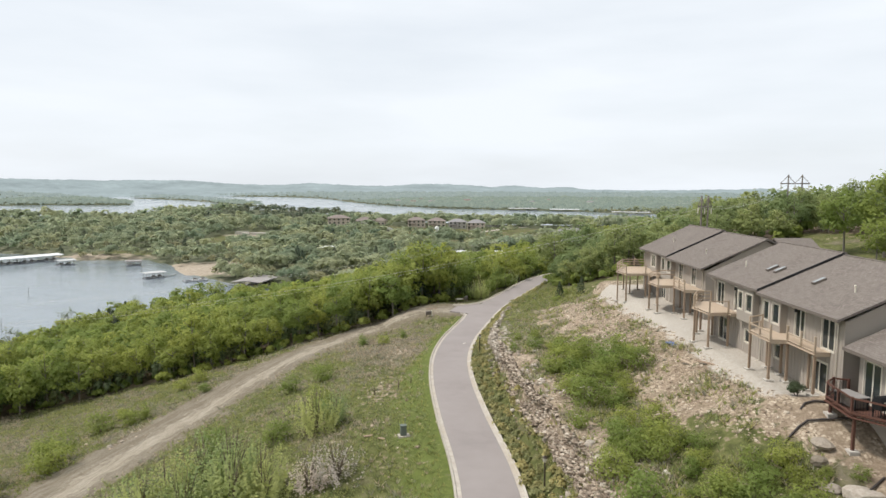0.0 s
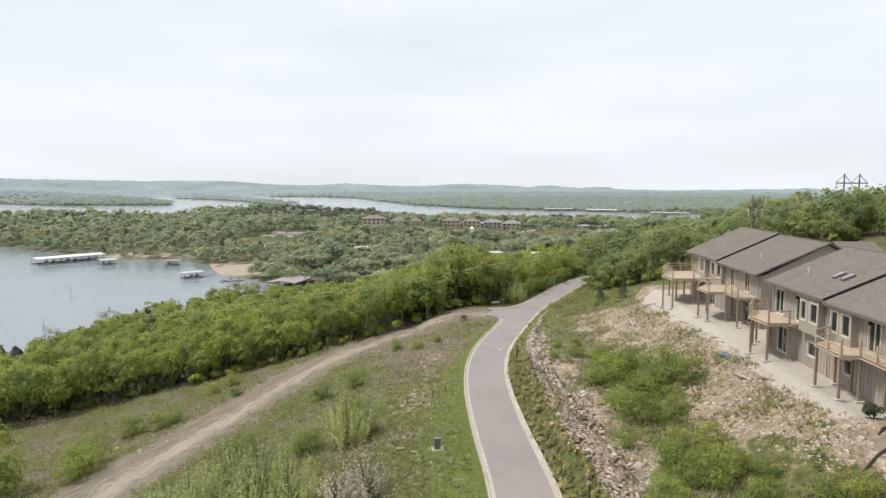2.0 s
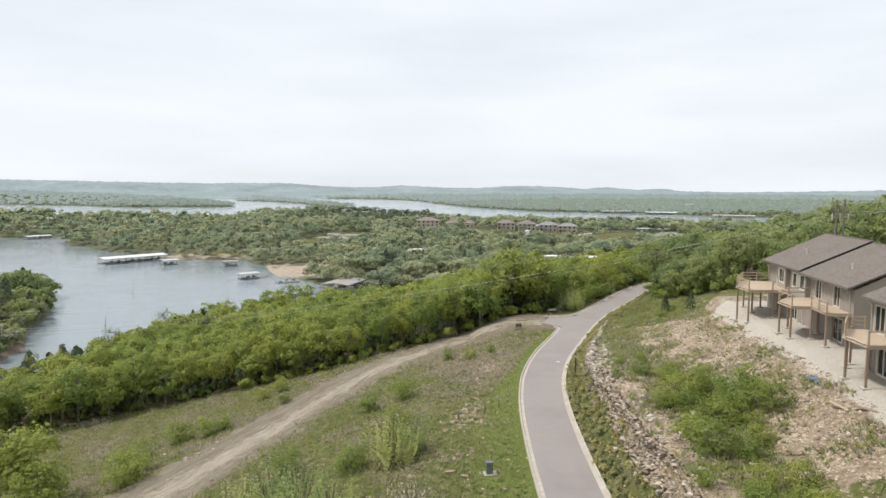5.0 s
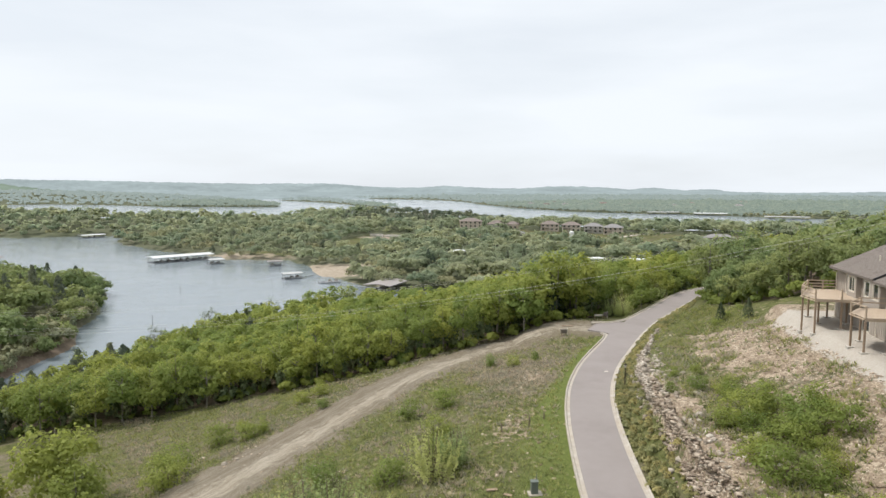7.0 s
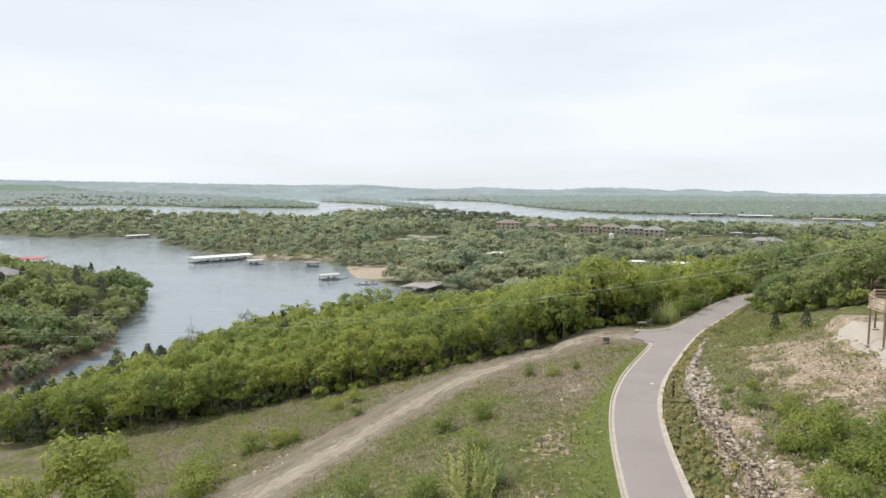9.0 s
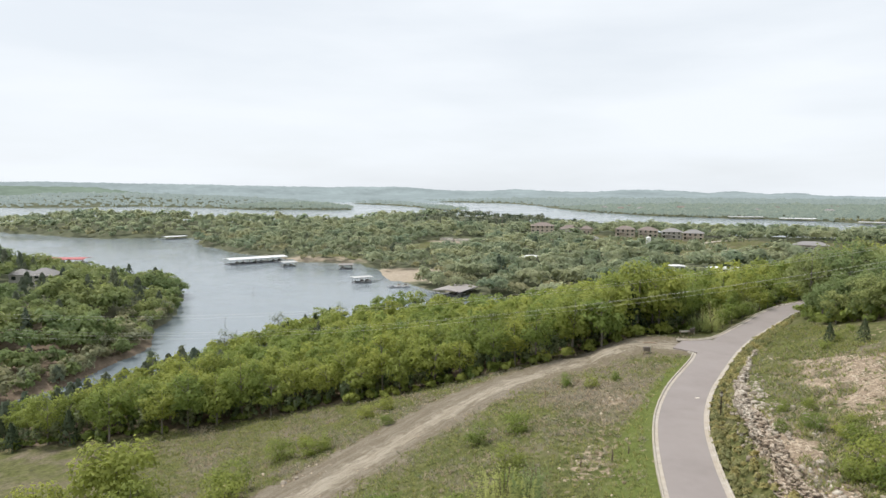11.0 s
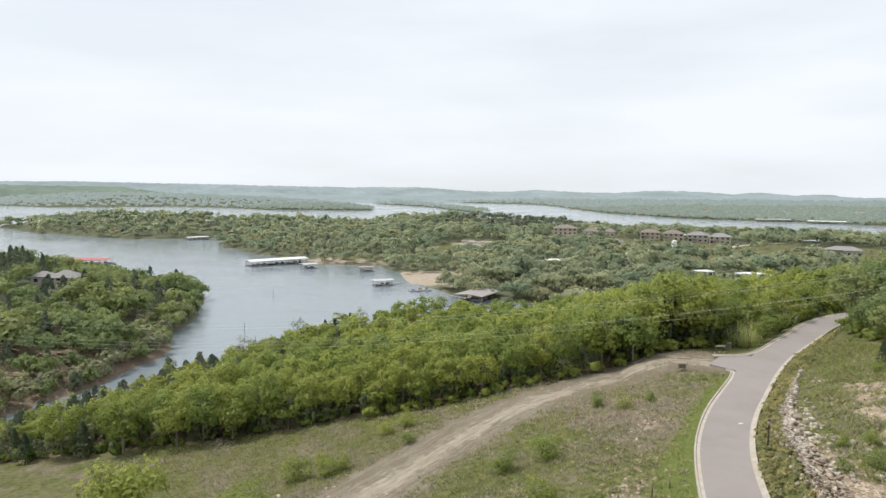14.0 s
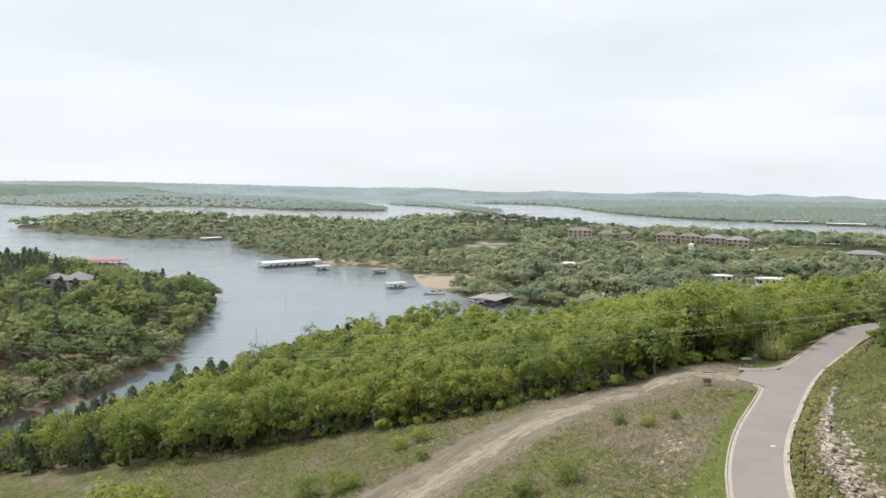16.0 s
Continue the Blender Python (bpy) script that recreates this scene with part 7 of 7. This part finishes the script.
for x, y, h in ((-123.5, 183, 3.4), (-112, 172, 2.6), (-150, 238, 3.6), (-104, 168, 2.2), (-255, 350, 2.5)):
    bm = bmesh.new()
    tube(bm, [(0, 0, -1.5), (0.05, 0, h * 0.6), (0.15, 0.1, h)], [0.10, 0.07, 0.03], 5)
    s = new("dead_snag", bm_mesh("dead_snag", bm, M_POLE))
    s.matrix_basis = pose(x, y, 0)
    tagged(s, "bare dead tree trunk standing in the lake", "snag", "snags in the lake")

# ---- buildings across the inlet ----
M_TANWALL = plain("tan_stucco", (0.50, 0.425, 0.35), 0.85, 0.1, 2)
M_GREYWALL = plain("grey_siding", (0.42, 0.40, 0.37), 0.85, 0.1, 2)
M_HIPROOF = plain("brown_hip_roof", (0.215, 0.18, 0.16), 0.9, 0.15, 2)
M_GREYROOF = plain("grey_hip_roof", (0.25, 0.24, 0.235), 0.9, 0.15, 2)
M_WHITEWALL = plain("white_siding", (0.74, 0.74, 0.72), 0.7, 0.06, 2)


def far_house(x, y, rz, w, d, wall_h, roof_h, wall, roof, label, floors=2, cols=4, porch=False):
    """A hip-roofed building with windows on the sides that face the lane."""
    z = height(x, y)
    h = thing("house", x, y, z, rz, label, "house", "houses across the inlet")
    bm = bmesh.new()
    block(bm, -w / 2, w / 2, -d / 2, d / 2, -1.5, wall_h)
    part("wall", bm, wall, h)
    bm = bmesh.new()
    o, r = 0.6, max(0.3, (w - d) / 2)
    lo = [bm.verts.new(v) for v in ((-w / 2 - o, -d / 2 - o, wall_h), (w / 2 + o, -d / 2 - o, wall_h), (w / 2 + o, d / 2 + o, wall_h), (-w / 2 - o, d / 2 + o, wall_h))]
    a, b = bm.verts.new((-r, 0, wall_h + roof_h)), bm.verts.new((r, 0, wall_h + roof_h))
    bm.faces.new((lo[0], lo[1], b, a))
    bm.faces.new((lo[1], lo[2], b))
    bm.faces.new((lo[2], lo[3], a, b))
    bm.faces.new((lo[3], lo[0], a))
    bm.faces.new(lo[::-1])
    part("roof", bm, roof, h)
    fh = wall_h / floors
    for f in range(floors):
        for k in range(cols):
            if porch and k == 1 and f == 0:
                continue
            c = -w / 2 + w * (k + 0.5) / cols
            bm = bmesh.new()
            block(bm, c - 0.75, c + 0.75, -d / 2 - 0.08, -d / 2 + 0.02, f * fh + 0.8, f * fh + 2.2)
            g = part("window", bm, M_TRIM, h)
            bm = bmesh.new()
            block(bm, c - 0.65, c + 0.65, -d / 2 - 0.12, -d / 2 - 0.081, f * fh + 0.9, f * fh + 2.1)
            part("pane", bm, M_GLASS, g)
    if porch:
        bm = bmesh.new()
        block(bm, -w / 2 + 0.2, 0, -d / 2 - 1.6, -d / 2 - 0.05, fh - 0.15, fh + 0.1)
        p = part("balcony", bm, M_FASCIA, h)
        for q in (-w / 2 + 0.4, -0.2):
            bm = bmesh.new()
            beam(bm, (q, -d / 2 - 1.5, -0.5), (q, -d / 2 - 1.5, fh), 0.3)
            part("post", bm, M_TRIM, p)
    return h


far_house(-76.5, 488, 8, 16, 11, 7.2, 2.3, M_TANWALL, M_HIPROOF, "three-storey tan apartment block with brown hip roof", 3, 5)
far_house(-58, 500, 5, 15, 10, 4.0, 2.6, M_GREYWALL, M_HIPROOF, "low tan house with brown hip roof among trees", 1, 4)
far_house(-47, 499, -12, 9, 8, 3.6, 2.2, M_TANWALL, M_HIPROOF, "small tan house with brown hip roof", 1, 3)
for x, y, rz, m1, m2 in ((-19.5, 482, 4, M_TANWALL, M_HIPROOF), (-4.5, 483, 0, M_TANWALL, M_HIPROOF), (10.5, 482, -3, M_GREYWALL, M_GREYROOF), (23.5, 473, -6, M_TANWALL, M_GREYROOF)):
    far_house(x, y, rz, 12.5, 9, 4.8, 2.3, m1, m2, "two-storey duplex with hip roof and balcony", 2, 4, True)
far_house(79, 411, -8, 16, 8, 3.3, 1.9, M_GREYWALL, M_GREYROOF, "long low tan building with balcony in a meadow", 1, 7, True)
far_house(67, 408, -8, 7, 6, 2.8, 1.8, M_TANWALL, M_GREYROOF, "small gabled annex beside the long building", 1, 2)
far_house(38, 530, 0, 12, 8, 3.2, 1.6, M_GREYWALL, M_GREYROOF, "low grey house near the far shore", 1, 4)
far_house(8, 315, 10, 7, 4, 2.6, 0.5, M_WHITEWALL, M_ROOFWHITE, "white mobile home half hidden by trees", 1, 3)
far_house(26.5, 310, 6, 13, 5, 2.8, 0.5, M_WHITEWALL, M_ROOFWHITE, "long white mobile home half hidden by trees", 1, 5)
far_house(-59, 342, 0, 8, 5, 2.8, 0.8, M_WHITEWALL, M_ROOFWHITE, "white cottage with a white roof among trees", 1, 3)
far_house(-66, 340, 30, 5, 4, 2.4, 0.8, M_GREYWALL, M_GREYROOF, "small grey shed among trees", 1, 1)
far_house(-189, 180, 25, 8, 6.5, 3.6, 2.2, M_GREYWALL, M_GREYROOF, "large grey house among trees on the point", 2, 4)
far_house(-195.5, 177.5, 25, 6, 5, 2.6, 1.6, M_GREYWALL, M_GREYROOF, "grey garage wing among trees on the point", 1, 2)
far_house(-38, 432, 0, 9, 6, 3, 1.8, M_GREYWALL, M_GREYROOF, "grey cottage beside a small field", 1, 3)
for k, (x, y) in enumerate(((-95, 1395), (-60, 1330), (-20, 1310), (-48, 1420), (22, 1262), (48, 1330), (90, 1240), (118, 1390), (165, 1210), (205, 1300), (262, 1190), (300, 1330))):
    far_house(x, y, 20 * math.sin(k * 2.4), 12 + k % 3 * 3, 8, 5.5, 2.4, (M_WHITEWALL, M_TANWALL, M_WHITEWALL, M_GREYWALL)[k % 4], (M_GREYROOF, M_HIPROOF)[k % 2], "pale house on the far shore of the lake", 1, 3)
tower = thing("water_tank", -3.9, 431, height(-3.9, 431), 0, "white upright water tank at the meadow's edge", "tank")
bm = bmesh.new()
tube(bm, [(0, 0, -0.5), (0, 0, 5.0), (0, 0, 5.5)], [1.45, 1.45, 0.5], 16)
part("tank", bm, M_WHITEWALL, tower)
for k in range(9):
    bm = bmesh.new()
    w, d = rng.uniform(2, 5), rng.uniform(1.2, 2.6)
    block(bm, -w, w, -d, d, -0.6, rng.uniform(0.5, 1.6))
    s = new("concrete_slab", bm_mesh("concrete_slab", bm, M_PAD))
    px, py = -126 + rng.uniform(-15, 15), 448 + rng.uniform(-9, 9)
    s.matrix_basis = pose(px, py, height(px, py), 0, 0, rng.uniform(-10, 10))
    tagged(s, "pale slab on a cleared building site", "slab", "slabs on the building site")


def lane(pts, w, label):
    """A pale dirt lane laid on the far fields."""
    ln = along(pts, 4.0)
    tg = np.gradient(ln, axis=0)
    tg /= np.linalg.norm(tg, axis=1)[:, None]
    nr = np.stack([-tg[:, 1], tg[:, 0]], 1) * w / 2
    v, f = [], []
    for p, q in zip(ln, nr):
        z = max(height(*(p - q)), height(*(p + q)), height(*p)) + 0.12
        v += [(*(p - q), z), (*(p + q), z), (*(p - q), z - 0.8), (*(p + q), z - 0.8)]
    for k in range(len(ln) - 1):
        a, b = 4 * k, 4 * k + 4
        f += [(a, b, b + 1, a + 1), (a + 2, b + 2, b, a), (a + 1, b + 1, b + 3, a + 3)]
    return tagged(mesh_object("road", v, f, M_CONCRETE), label, "road", kind="structure")


lane([(-20, 418), (5, 412), (40, 395), (75, 378), (115, 366)], 3.0, "pale country lane across the meadow")
lane([(3, 416), (20, 438), (45, 470), (62, 486)], 4.0, "pale dirt lane climbing to the houses")
far_pylon = h_frame(-104, 470, 24, 2.2, 20, "grey power pylon beyond the building site")
